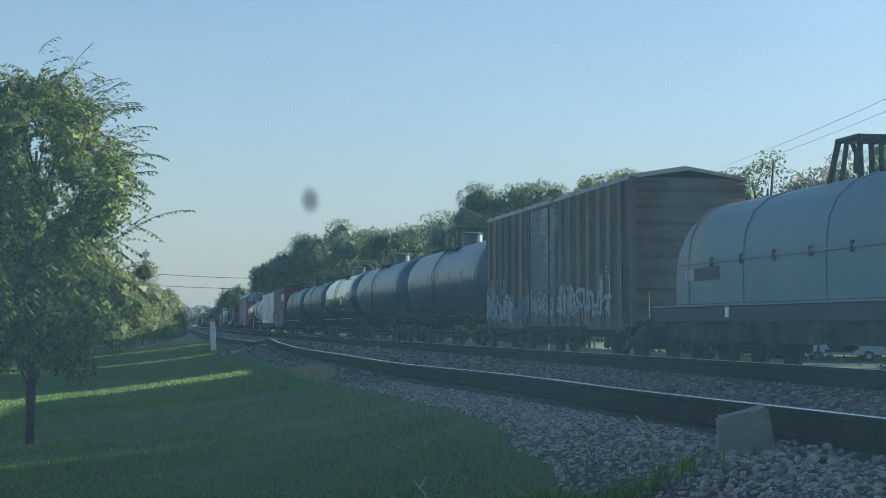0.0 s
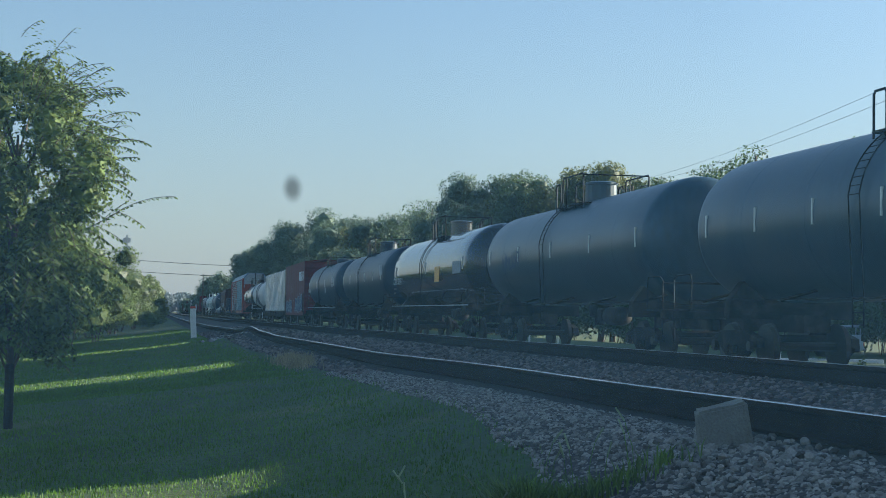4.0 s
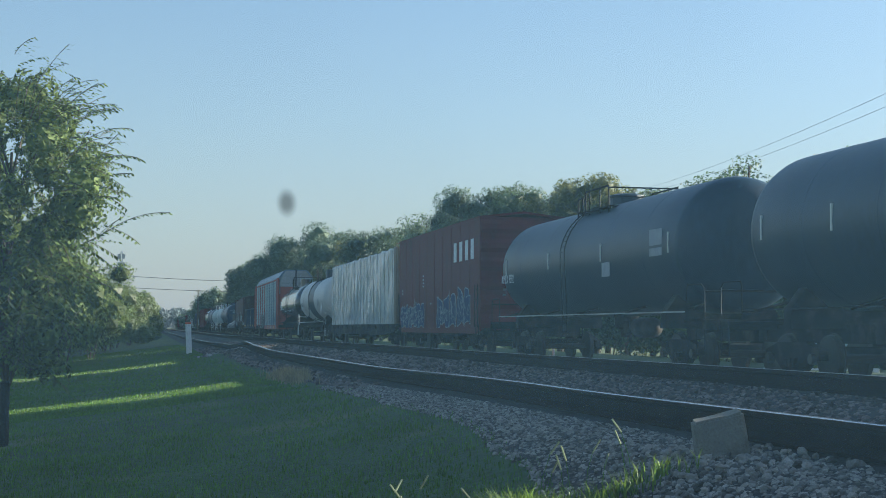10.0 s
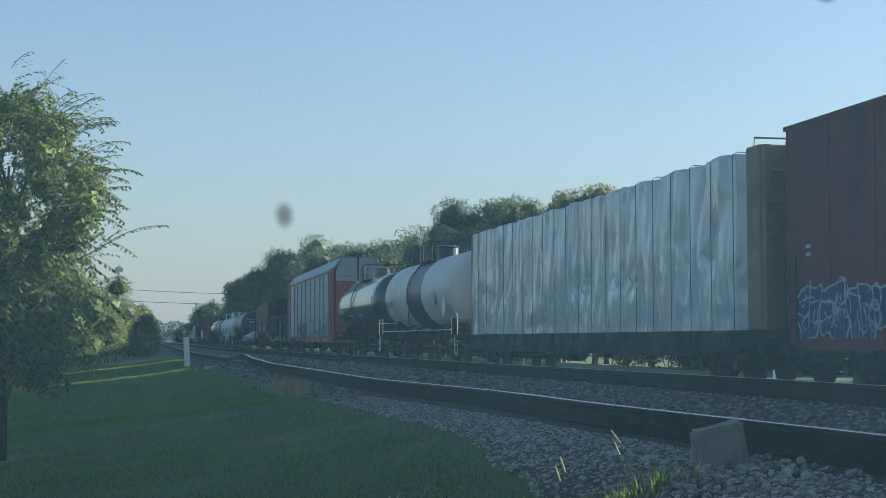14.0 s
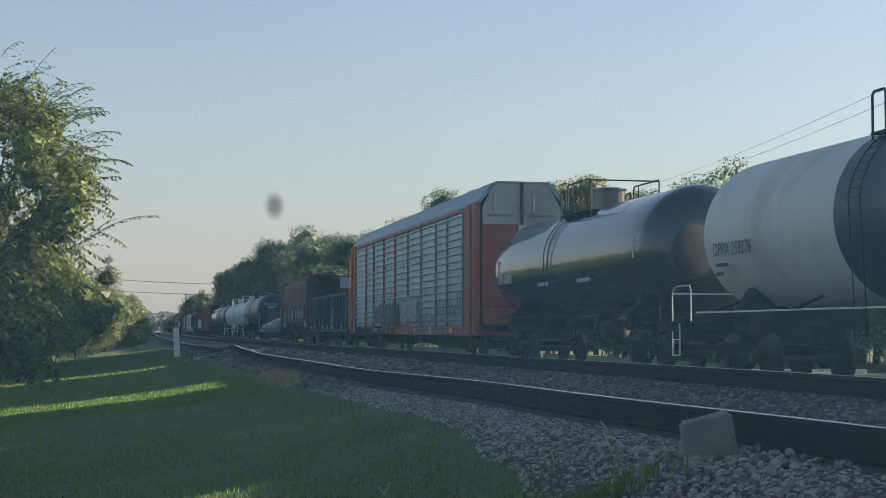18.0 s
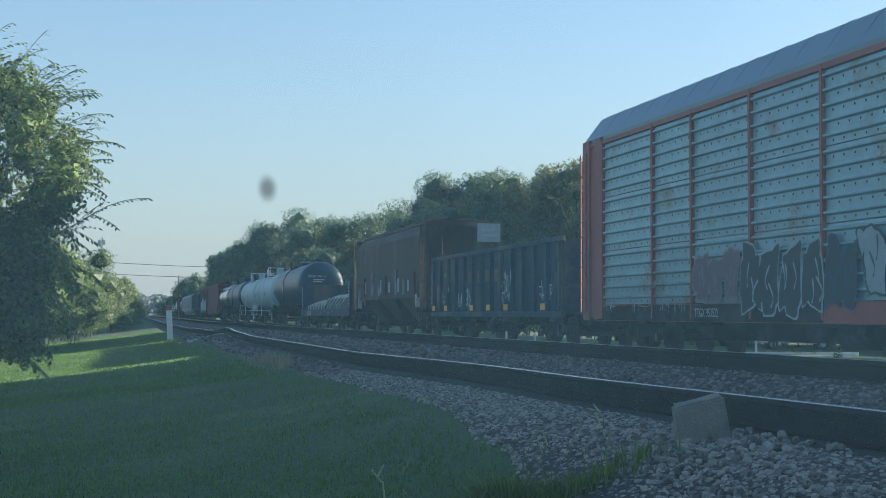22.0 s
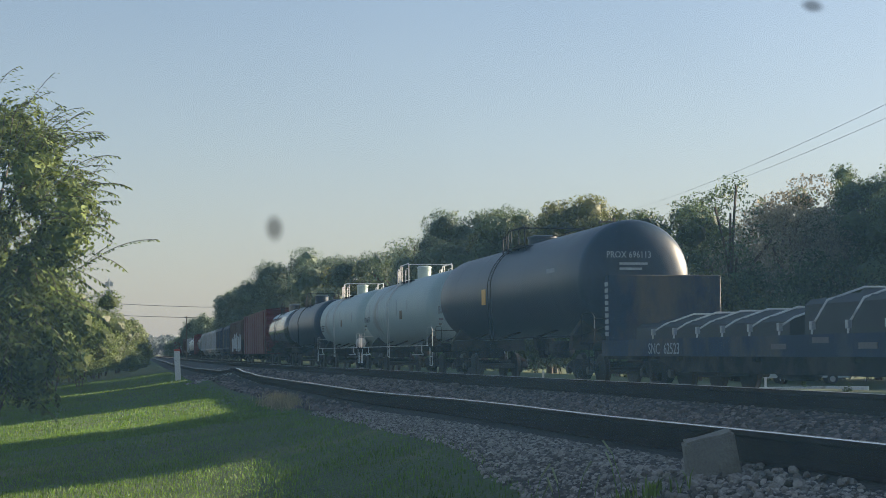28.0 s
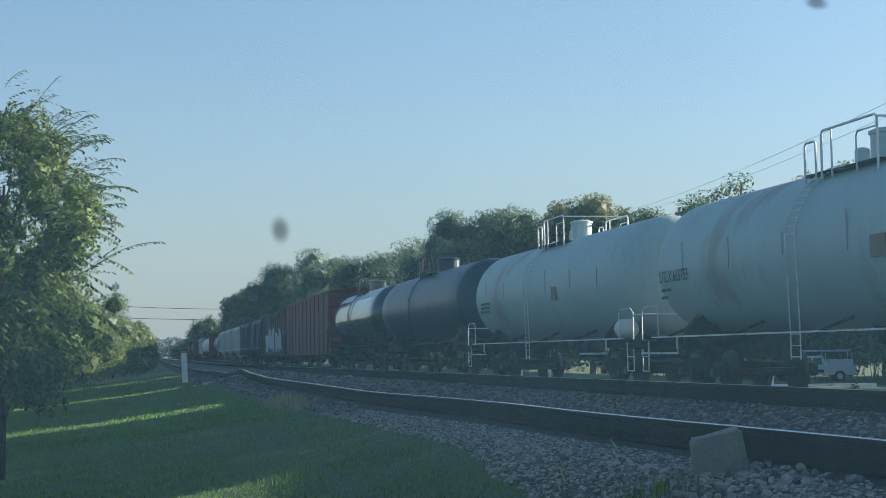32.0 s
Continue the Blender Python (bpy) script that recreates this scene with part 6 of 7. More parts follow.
elm = thing("elm_tree", pose(ELM[0], ELM[1], ground_z(*ELM)) @ Matrix.Scale(1.18, 4), "young elm with arching leafy shoots and a dark thin trunk", "tree")
bm = rod(bmesh.new(), [(0, 0, -0.1), (0.01, 0, 0.6), (-0.02, 0.02, 1.2), (0.0, 0.0, 2.0), (0.05, 0, 3.0)], 0.04, 8)
for vv in bm.verts:
    k = 1 - 0.22 * max(0, vv.co.z)
    vv.co.x *= k
    vv.co.y *= k
part("trunk", bm, BARK, elm, "thin dark trunk")
part("trunk_guard", lathe_z([(-0.05, 0.046)] + [(0.02 + 0.033 * k, 0.046 + 0.003 * (k % 2)) for k in range(20)] + [(0.66, 0.04)], 12), RUBBER, elm, "dark ribbed plastic trunk guard")
leaf_p, leaf_d, leaf_s = [], [], []


def shoot(p0, d0, length, fall, n, size):
    """A twig that leaves p0 along d0 and bends down, with leaves to both sides."""
    p, d = Vector(p0), Vector(d0).normalized()
    pts = [p.copy()]
    for k in range(n):
        d = (d + Vector((0, 0, -fall / n))).normalized()
        p = p + d * (length / n)
        pts.append(p.copy())
        side = d.cross(Vector((0, 0, 1)))
        side = (side.normalized() if side.length > 0.05 else Vector((1, 0, 0))) * (1 if k % 2 else -1)
        ld = (side * 0.9 + d * 0.55 + Vector((0, 0, -0.35 - 0.3 * rnd.random()))).normalized()
        sz = size * (0.75 + 0.5 * rnd.random())
        leaf_p.append(p + ld * sz)
        leaf_d.append(ld * sz)
        leaf_s.append(ld.cross(Vector((rnd.uniform(-0.5, 0.5), rnd.uniform(-0.5, 0.5), 1))).normalized() * sz * 0.4)
    return pts


def elm_radius(z):
    return lerp([(0.5, 0.5), (0.9, 0.68), (1.4, 0.8), (1.9, 0.9), (2.3, 0.97), (2.6, 1.08), (2.85, 1.12), (3.1, 1.05), (3.35, 0.85), (3.6, 0.5), (3.8, 0.15), (4.1, 0.05)], z)


# leafy masses on ascending limbs, with open gaps between them
clumps = []
for k in range(74):
    z = 0.88 + 2.72 * ((k + 0.5) / 74) ** 0.95
    a = k * 2.39996 + rnd.uniform(-0.3, 0.3)
    rr = elm_radius(z) * rnd.uniform(0.42, 0.86)
    clumps.append((rr * math.cos(a), rr * math.sin(a), z, rnd.uniform(0.17, 0.31)))
clumps.append((-0.1, 0.0, 3.62, 0.2))
for k, c in enumerate(clumps[::3]):
    z0 = max(0.5, c[2] - 0.75)
    part("limb", rod(bmesh.new(), [(0, 0, z0), (c[0] * 0.45, c[1] * 0.45, z0 + 0.4), (c[0], c[1], c[2])], 0.013, 5), BARK, elm)
twigs = bmesh.new()
for k in range(900):
    c = clumps[rnd.randrange(len(clumps))]
    a = math.atan2(c[1], c[0]) + rnd.gauss(0, 0.7)
    up = rnd.uniform(0.3, 1.5) if c[2] > 2.3 else rnd.uniform(-0.7, 0.6)
    q = Vector((c[0] + rnd.gauss(0, 0.5) * c[3], c[1] + rnd.gauss(0, 0.5) * c[3], c[2] + rnd.gauss(0, 0.5) * c[3]))
    pts = shoot(q, (math.cos(a), math.sin(a), up), rnd.uniform(0.28, 0.55) * (1 if c[2] > 1.4 else 0.7), rnd.uniform(0.4, 1.4), rnd.randint(11, 17), 0.03 if c[2] > 2.2 else 0.04)
    if k % 2 == 0:
        rod(twigs, pts[::3] + [pts[-1]], 0.0035, 3)
for k in range(46):
    a, z = rnd.uniform(-1.9, 0.9), rnd.uniform(2.35, 3.5)
    rr = elm_radius(z) * 0.72
    pts = shoot((rr * math.cos(a), rr * math.sin(a), z), (math.cos(a), math.sin(a), rnd.uniform(0.3, 0.7) + max(0, z - 2.9) * 1.6), rnd.uniform(0.42, 0.66), rnd.uniform(0.7, 1.1), 26, 0.03)
    rod(twigs, pts[::3] + [pts[-1]], 0.004, 3)
# the long low branch that reaches out over the verge
pts = shoot((0.55, -0.15, 1.98), (1, -0.23, 0.34), 0.62, -0.3, 20, 0.042)
rod(twigs, pts, 0.006, 4)
for k in (3, 6, 9, 12, 15, 18):
    rod(twigs, shoot(pts[k], (0.5, rnd.uniform(-0.6, 0.6), rnd.uniform(-0.2, 0.8)), 0.35, 0.4, 12, 0.036), 0.003, 3)
rod(twigs, shoot(pts[-1], (1, -0.23, 0.6), 0.56, 0.6, 24, 0.03), 0.0035, 3)
tagged(part("twigs", twigs, BARK, elm), kind="stuff")
inner(elm, np.array(clumps), 0.62, LEAF_ELM)
p, u, v = crown_leaves(np.array(clumps), 27000, 0.032, 0.9)
quads("crown", np.concatenate([np.array([tuple(q) for q in leaf_p]), p]), np.concatenate([np.array([tuple(q) for q in leaf_d]), u]), np.concatenate([np.array([tuple(q) for q in leaf_s]), v]), LEAF_ELM, elm, "small pointed green leaves")

# --- trees and bushes behind it
for x, s, h, w, leaf, label, count, size, seed, low, n in (
        (-2.15, 37.4, 3.6, 3.4, LEAF_ELM, "small leafy tree with a thin trunk on the verge", 9000, 0.05, 501, 0.16, 16),
        (-3.6, 30.0, 4.2, 3.6, LEAF_ELM, "dense leafy tree in the shade of the hedge", 9000, 0.05, 502, 0.1, 16),
        (-0.55, 74.0, 2.3, 2.0, LEAF_BUSH, "small round tree with a short trunk on the grass", 4200, 0.06, 503, 0.3, 9)):
    k = back(x, s)
    tree(x * k, s * k, h * k, w * k, leaf, label, count, size * k, seed, low, n, core=0.5)
for k, (x, s, h, w) in enumerate([(-3.2, 44.0, 2.8, 3.0), (-2.6, 50.0, 3.2, 3.0), (-1.95, 56.0, 3.3, 2.9), (-1.25, 63.8, 3.2, 3.0), (-0.5, 72.0, 2.6, 2.8), (0.0, 82.0, 2.5, 3.0), (0.7, 92.0, 2.75, 3.0), (1.29, 102.3, 3.1, 3.2), (1.9, 114.0, 3.0, 3.0), (2.4, 127.7, 2.9, 3.2), (2.6, 142.0, 2.7, 3.2), (-3.9, 62.4, 3.6, 3.2), (-2.4, 78.0, 3.7, 3.4), (-2.8, 96.0, 3.9, 3.6), (2.9, 160.0, 2.6, 3.6), (-5.0, 48.0, 4.0, 3.6), (-6.0, 38.0, 4.4, 3.8), (-3.2, 42.0, 3.0, 3.2), (-4.2, 46.0, 3.4, 3.4), (-2.9, 36.0, 2.4, 2.4), (-3.9, 33.0, 2.9, 3.0), (-4.6, 40.0, 3.2, 3.0), (-1.4, 47.0, 3.5, 3.0), (-0.75, 55.0, 3.3, 2.8), (-0.9, 64.0, 2.4, 2.6)]):
    f = back(x - 0.35, s)
    x -= 0.35 if s < 100 else 0.8
    bush(x * f, s * f, h * 1.25 * f, w * 1.15 * f, LEAF_BUSH if k < 11 or k == 14 else LEAF_ELM, "yellowish green leafy bush beside the grass" if k < 11 or k == 14 else "dense green hedge bush beside the grass", 14000, 0.034 + 0.00026 * s, 600 + k)

# ---------------------------------------------------------------- grass
def grass(name, label, n, area, height, width, material, lean=0.35, seed=5):
    r = np.random.default_rng(seed)
    x0, x1, s0, s1 = area
    xs = r.uniform(x0, x1, n)
    ss = s0 + (s1 - s0) * r.random(n) ** 1.6
    verts, faces = [], []
    for x, s in zip(xs, ss):
        edge = stone_edge(s)
        if x > edge + 0.06 + 0.1 * noise.noise((s * 1.5, 0, 0)):
            continue
        patch = 0.5 + 0.5 * noise.noise((x * 0.9, s * 0.9, 1))
        if x > edge - 0.4 and r.random() > 0.8 - (x - edge + 0.4) * 1.2:
            continue
        h = height * (0.45 + 0.9 * patch) * r.uniform(0.6, 1.25)
        a, l = r.uniform(0, 6.28), lean * h * r.uniform(0.3, 1.4)
        z = ground_z(x, s) - 0.01
        dx, dy = width * math.cos(a), width * math.sin(a)
        b = len(verts)
        tx, ty = l * math.cos(a + 1.4), l * math.sin(a + 1.4)
        verts += [(x - dx, s - dy, z), (x + dx, s + dy, z), (x + dx * 0.7 + tx * 0.4, s + dy * 0.7 + ty * 0.4, z + h * 0.6), (x - dx * 0.7 + tx * 0.4, s - dy * 0.7 + ty * 0.4, z + h * 0.6), (x + tx, s + ty, z + h)]
        faces += [(b, b + 1, b + 2, b + 3), (b + 3, b + 2, b + 4)]
    return tagged(raw(name, verts, faces, material), label, "grass", kind="stuff")


grass("lawn_grass", "short mown green grass on the verge", 130000, (-4.5, 3.05, 6.5, 27), 0.045, 0.004, GRASS, 0.3)
grass("lawn_grass", "short green grass further along the verge", 110000, (-6.5, 2.9, 23, 75), 0.05, 0.009, GRASS, 0.25, seed=8)
grass("tall_grass", "taller rough grass at the foot of the stone", 900, (1.2, 2.6, 6.4, 8.4), 0.06, 0.0045, GRASS, 0.5, seed=6)
# seed heads standing above the rough grass
r = random.Random(3)
stalks, heads = bmesh.new(), bmesh.new()
for k in range(18):
    x, s = r.uniform(1.2, 2.5), r.uniform(6.7, 7.3)
    z, h, a = ground_z(x, s), r.uniform(0.14, 0.36), r.uniform(0, 6.28)
    l = r.uniform(0.02, 0.08)
    tip = Vector((x + l * math.cos(a), s + l * math.sin(a), z + h))
    rod(stalks, [(x, s, z), (x + 0.3 * l * math.cos(a), s + 0.3 * l * math.sin(a), z + h * 0.6), tip], 0.0022, 3)
    d = Vector((l * math.cos(a) * 2, l * math.sin(a) * 2, h * 0.5)).normalized()
    rod(heads, [tip, tip + d * 0.012, tip + d * 0.055, tip + d * 0.08], 0.005, 5)
tagged(link("seed_stalks", stalks, GRASS), "thin green stalks of foxtail grass", "grass", kind="stuff")
tagged(link("seed_heads", heads, SEED_PALE), "pale bristly seed heads of foxtail grass", "grass", kind="stuff")
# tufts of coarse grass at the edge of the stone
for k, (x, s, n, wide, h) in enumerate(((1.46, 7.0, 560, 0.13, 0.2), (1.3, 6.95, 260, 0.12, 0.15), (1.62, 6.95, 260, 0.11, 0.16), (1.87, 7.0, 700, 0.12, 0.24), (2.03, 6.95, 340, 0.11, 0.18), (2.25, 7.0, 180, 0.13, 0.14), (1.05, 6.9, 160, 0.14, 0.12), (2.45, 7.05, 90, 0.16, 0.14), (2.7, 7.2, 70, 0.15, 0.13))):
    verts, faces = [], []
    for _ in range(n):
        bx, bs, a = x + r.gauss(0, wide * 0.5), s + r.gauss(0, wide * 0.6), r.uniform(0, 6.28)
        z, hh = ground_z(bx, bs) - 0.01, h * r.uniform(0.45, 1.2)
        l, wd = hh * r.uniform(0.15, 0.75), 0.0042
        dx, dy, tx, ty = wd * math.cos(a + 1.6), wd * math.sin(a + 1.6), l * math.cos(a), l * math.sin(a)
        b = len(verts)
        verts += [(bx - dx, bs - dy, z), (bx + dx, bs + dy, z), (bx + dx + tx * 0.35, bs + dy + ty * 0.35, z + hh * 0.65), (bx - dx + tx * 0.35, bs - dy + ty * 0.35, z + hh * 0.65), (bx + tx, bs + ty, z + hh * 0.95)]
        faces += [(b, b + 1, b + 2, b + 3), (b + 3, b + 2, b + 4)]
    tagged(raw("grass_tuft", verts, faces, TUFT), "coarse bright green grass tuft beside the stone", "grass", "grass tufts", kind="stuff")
# dry tufts by the rail
verts, faces = [], []
for k in range(1300):
    x, s = 2.98 + r.gauss(0, 0.12), 26.5 + r.gauss(0, 1.0)
    z, h, a = ground_z(x, s), r.uniform(0.05, 0.22), r.uniform(0, 6.28)
    b, w, l = len(verts), 0.006, r.uniform(0, 0.1)
    verts += [(x - w, s, z), (x + w, s, z), (x + l * math.cos(a), s + l * math.sin(a), z + h)]
    faces.append((b, b + 1, b + 2))
tagged(raw("dry_tuft", verts, faces, STRAW), "pinkish dry grass tuft beside the rail", "grass", kind="stuff")

# ---------------------------------------------------------------- things along the tracks
# concrete stump
blk = thing("concrete_stump", pose(3.18, 7.47, 0.245, 0, -8, -17), "weathered square concrete marker stump leaning in the stone", "marker")
bm = bmesh.new()
lo = [(-0.15, -0.11, -0.25), (0.15, -0.11, -0.25), (0.15, 0.11, -0.25), (-0.15, 0.11, -0.25)]
hi = [(-0.135, -0.10, 0.225), (0.135, -0.10, 0.255), (0.135, 0.10, 0.265), (-0.135, 0.10, 0.235)]
va, vb = [bm.verts.new(q) for q in lo], [bm.verts.new(q) for q in hi]
for k in range(4):
    bm.faces.new((va[k], va[(k + 1) % 4], vb[(k + 1) % 4], vb[k]))
bm.faces.new(va[::-1])
bm.faces.new(vb)
bmesh.ops.bevel(bm, geom=list(bm.edges), offset=0.014, segments=2, affect="EDGES")
bmesh.ops.subdivide_edges(bm, edges=list(bm.edges), cuts=3, use_grid_fill=True)
for vv in bm.verts:
    vv.co += vv.co.normalized() * 0.008 * noise.noise(vv.co * 22)
part("stump", bm, CONCRETE, blk)

# white post with a red cap
px, ps = 2.42, 54.6
post = thing("marker_post", pose(px, ps, ground_z(px, ps) - 0.05, 0, -3.0, 0), "white wooden marker post with a red top beside the rail", "post")
part("shaft", boxed(-0.1, 0.1, -0.1, 0.1, 0, 1.12, bevel=0.015), POST_WHITE, post)
part("cap", boxed(-0.103, 0.103, -0.103, 0.103, 1.12, 1.20, bevel=0.015), POST_RED, post, "red painted cap")

# small white posts and a kerb beyond the train
for x, s, h in ((17.2, 62.0, 0.75), (17.0, 57.0, 0.6), (22.1, 47.3, 0.42)):
    o = link("stake", boxed(-0.035, 0.035, -0.035, 0.035, -0.1, h, bevel=0.01), POST_WHITE)
    o.matrix_basis = pose(x, s, ground_z(x, s))
    tagged(o, "short white wooden stake beyond the train", "stake", "white stakes")
kerb = thing("kerb", pose(23.5, 46.9, ground_z(23.5, 46.9), 0, 0, -12.9), "pale concrete kerb at the edge of a drive", "kerb")
for k in range(4):
    part("kerb_stone", boxed(-1.9 + k * 1.0, -0.92 + k * 1.0, -0.06, 0.06, -0.1, 0.07, bevel=0.012), POST_WHITE, kerb)

# wires and poles
def pole(x, s, h, arms, label, wide=1.25):
    root = thing("utility_pole", pose(x, s, ground_z(x, s)), label, "pole", "utility poles")
    part("shaft", lathe_z([(-0.3, 0.17), (h, 0.11)], 10), WOOD_POLE, root)
    for z in arms:
        arm = part("crossarm", boxed(-wide, wide, -0.06, 0.06, z - 0.06, z + 0.06), WOOD_POLE, root)
        for x2 in (-wide * 0.88, -wide * 0.32, wide * 0.32, wide * 0.88):
            part("insulator", lathe_z([(z + 0.06, 0.03), (z + 0.16, 0.045), (z + 0.2, 0.02)], 8, x2, 0), GALV, arm)
    return root


def wire(a, b, sag, label, r=0.016):
    a, b = Vector(a), Vector(b)
    pts = [a.lerp(b, k / 14) - Vector((0, 0, sag * 4 * (k / 14) * (1 - k / 14))) for k in range(15)]
    return tagged(link("power_line", rod(bmesh.new(), pts, r, 4), WIRE), label, "cable", "power lines")


pole(38.5, 109.2, 12.4, (12.1,), "brown wooden utility pole with one crossarm among the trees")
pole(28.3, 44.8, 10.95, (10.75,), "brown wooden utility pole with one crossarm beyond the train")
for dx in (-0.5, 0.7):
    wire((38.5 + dx, 109.2, 11.5), (28.3 + dx, 44.8, 10.25), 0.5, "thin dark power line between two poles", 0.009)
pole(16.6, 334.7, 9.6, (9.2,), "distant wooden utility pole with a short crossarm", 0.6)
wire((-28, 330, 14.6), (36, 336, 11.4), 1.0, "thin dark power line high above the tracks", 0.07)
wire((-28, 329, 11.4), (36, 335, 8.9), 0.7, "thin dark power line above the tracks", 0.07)
tower = thing("radio_tower", pose(-0.9, 718.0, -1), "slim distant radio mast with antennas at its top", "mast")
bm = bmesh.new()
for k in range(3):
    a = k * 2.09
    rod(bm, [(0.75 * math.cos(a), 0.75 * math.sin(a), 0), (0.4 * math.cos(a), 0.4 * math.sin(a), 38)], 0.26, 4)
for k in range(18):
    z, a = k * 2.1, k * 2.09
    rod(bm, [(0.7 * math.cos(a), 0.7 * math.sin(a), z), (0.6 * math.cos(a + 2.09), 0.6 * math.sin(a + 2.09), z + 2.1)], 0.07, 4)
part("lattice", bm, GALV, tower)
for z in (31.5, 35.5):
    for k in range(4):
        a = k * 1.57 + 0.4
        part("antenna", boxed(1.5 * math.cos(a) - 0.4, 1.5 * math.cos(a) + 0.4, 1.5 * math.sin(a) - 0.3, 1.5 * math.sin(a) + 0.3, z - 1.1, z + 1.1), GALV, tower)

# weeds at the far side of the train
for x, s, h in ((19.5, 36.6, 0.4), (23.0, 46.2, 0.3)):
    root = thing("weed", pose(x, s, ground_z(x, s)), "small yellowish leafy weed beside the track bed", "weed")
    p, u, v = crown_leaves(np.array([(0, 0, h * 0.5, h * 0.32), (0.05, 0.03, h * 0.85, h * 0.2)]), 60, 0.05)
    quads("foliage", p, u, v, LEAF_BUSH, root)

# --- white pickup parked on the lane
truck = thing("pickup_truck", pose(42.75, 85.6, ground_z(42.75, 85.6), 0, 0, -18) @ Matrix.Scale(0.92, 4), "white pickup truck parked on grass beyond the train", "truck")
# its own space: x forward is minus, width along y
OUT = [(-2.65, 0.45), (-2.7, 0.85), (-2.6, 1.0), (-1.35, 1.12), (-0.65, 1.72), (0.55, 1.78), (0.85, 1.12), (2.7, 1.10), (2.75, 0.6), (2.65, 0.45)]
bm = prism_y(OUT, -0.92, 0.92)
for q in bm.verts:
    if q.co.z > 1.2:
        q.co.y *= 0.82
bmesh.ops.bevel(bm, geom=list(bm.edges), offset=0.05, segments=2, affect="EDGES")
body = part("body", bm, CAR_WHITE, truck, "white painted body")
for sg in (-1, 1):
    for x0, x1 in ((-0.95, -0.22), (-0.12, 0.5)):
        bm = bmesh.new()
        for q in ((x0 + 0.02, 1.16), (x1, 1.16), (x1 - 0.02, 1.62), (x0 + 0.42 if x0 < -0.5 else x0 + 0.02, 1.62)):
            bm.verts.new((q[0], sg * (0.935 - 0.17 * (q[1] - 1.12) / 0.6), q[1]))
        bm.faces.new(bm.verts)
        part("side_window", bm, GLASS_DARK, truck)
    for x in (-1.7, 1.65):
        y0, y1 = sorted((sg * 0.72, sg * 0.95))
        wb = lathe_y([(y0, 0.3), (y0 + 0.03, 0.37), (y1 - 0.03, 0.37), (y1, 0.3)], 22, x, 0.37)
        wheel = part("wheel", wb, RUBBER, truck)
        part("hub", lathe_y(sorted([(sg * 0.93, 0.21), (sg * 0.965, 0.19)]), 16, x, 0.37), GALV, wheel)
    part("headlamp", boxed(-2.72, -2.6, sg * 0.75 - 0.13, sg * 0.75 + 0.13, 0.75, 0.9), REFLECT_PALE, truck)
    part("tail_lamp", boxed(2.7, 2.77, sg * 0.82 - 0.07, sg * 0.82 + 0.07, 0.75, 1.0), POST_RED, truck)
part("bumper", boxed(-2.8, -2.62, -0.9, 0.9, 0.42, 0.62, bevel=0.03), GALV, truck)
part("rear_bumper", boxed(2.68, 2.84, -0.9, 0.9, 0.42, 0.6, bevel=0.03), GALV, truck)
rack = bmesh.new()
for x in (-0.6, 0.75, 2.5):
    rod(rack, [(x, -0.85, 1.1), (x, -0.85, 2.05), (x, 0.85, 2.05), (x, 0.85, 1.1)], 0.035, 5)
for y in (-0.85, 0.85):
    rod(rack, [(-1.3, y, 2.05), (2.6, y, 2.05)], 0.035, 5)
part("ladder_rack", rack, GALV, truck, "grey pipe rack over the bed")
for y in (-0.6, 0.35):
    rungs = bmesh.new()
    for d in (-0.18, 0.18):
        rod(rungs, [(-1.5, y + d, 2.12), (2.75, y + d, 2.12)], 0.03, 4)
    for k in range(12):
        rod(rungs, [(-1.4 + 0.36 * k, y - 0.18, 2.12), (-1.4 + 0.36 * k, y + 0.18, 2.12)], 0.018, 4)
    part("ladder", rungs, POST_WHITE, truck, "pale ladder lying on the rack")
for sg in (-1, 1):
    y0, y1 = sorted((sg * 0.62, sg * 0.9))
    part("tool_box", boxed(1.0, 2.55, y0, y1, 1.1, 1.5, bevel=0.02), CAR_WHITE, truck)
    part("stripe", prism_x([(sg * 0.924, 0.6), (sg * 0.928, 0.6), (sg * 0.928, 0.82), (sg * 0.924, 0.82)], -1.25, 0.6), SPRAY_BLUE, truck, "blue stripe along the door")
bm = bmesh.new()
for q in ((-1.32, -0.74, 1.15), (-1.32, 0.74, 1.15), (-0.72, 0.68, 1.68), (-0.72, -0.68, 1.68)):
    bm.verts.new((q[0] - 0.03, q[1], q[2] + 0.02))
bm.faces.new(bm.verts)
part("windscreen", bm, GLASS_DARK, truck)


# ---------------------------------------------------------------- the dusty windscreen that the eye looks through
DUST = bpy.data.materials.new("dusty_glass")
DUST.use_nodes = True
dn, dl = DUST.node_tree.nodes, DUST.node_tree.links
clear, film, both, mixer = dn.new("ShaderNodeBsdfTransparent"), dn.new("ShaderNodeBsdfTranslucent"), dn.new("ShaderNodeBsdfDiffuse"), dn.new("ShaderNodeMixShader")
film.inputs["Color"].default_value = both.inputs["Color"].default_value = (0.55, 0.84, 0.94, 1)
dust = dn.new("ShaderNodeMixShader")
dl.new(both.outputs[0], dust.inputs[1])
dl.new(film.outputs[0], dust.inputs[2])
dust.inputs["Fac"].default_value = 0.65
coord, grime, amount = dn.new("ShaderNodeTexCoord"), dn.new("ShaderNodeTexNoise"), dn.new("ShaderNodeMapRange")
grime.inputs["Scale"].default_value, grime.inputs["Detail"].default_value = 9, 6
dl.new(coord.outputs["Object"], grime.inputs["Vector"])
amount.inputs["To Min"].default_value, amount.inputs["To Max"].default_value = 0.12, 0.2
dl.new(grime.outputs["Fac"], amount.inputs["Value"])
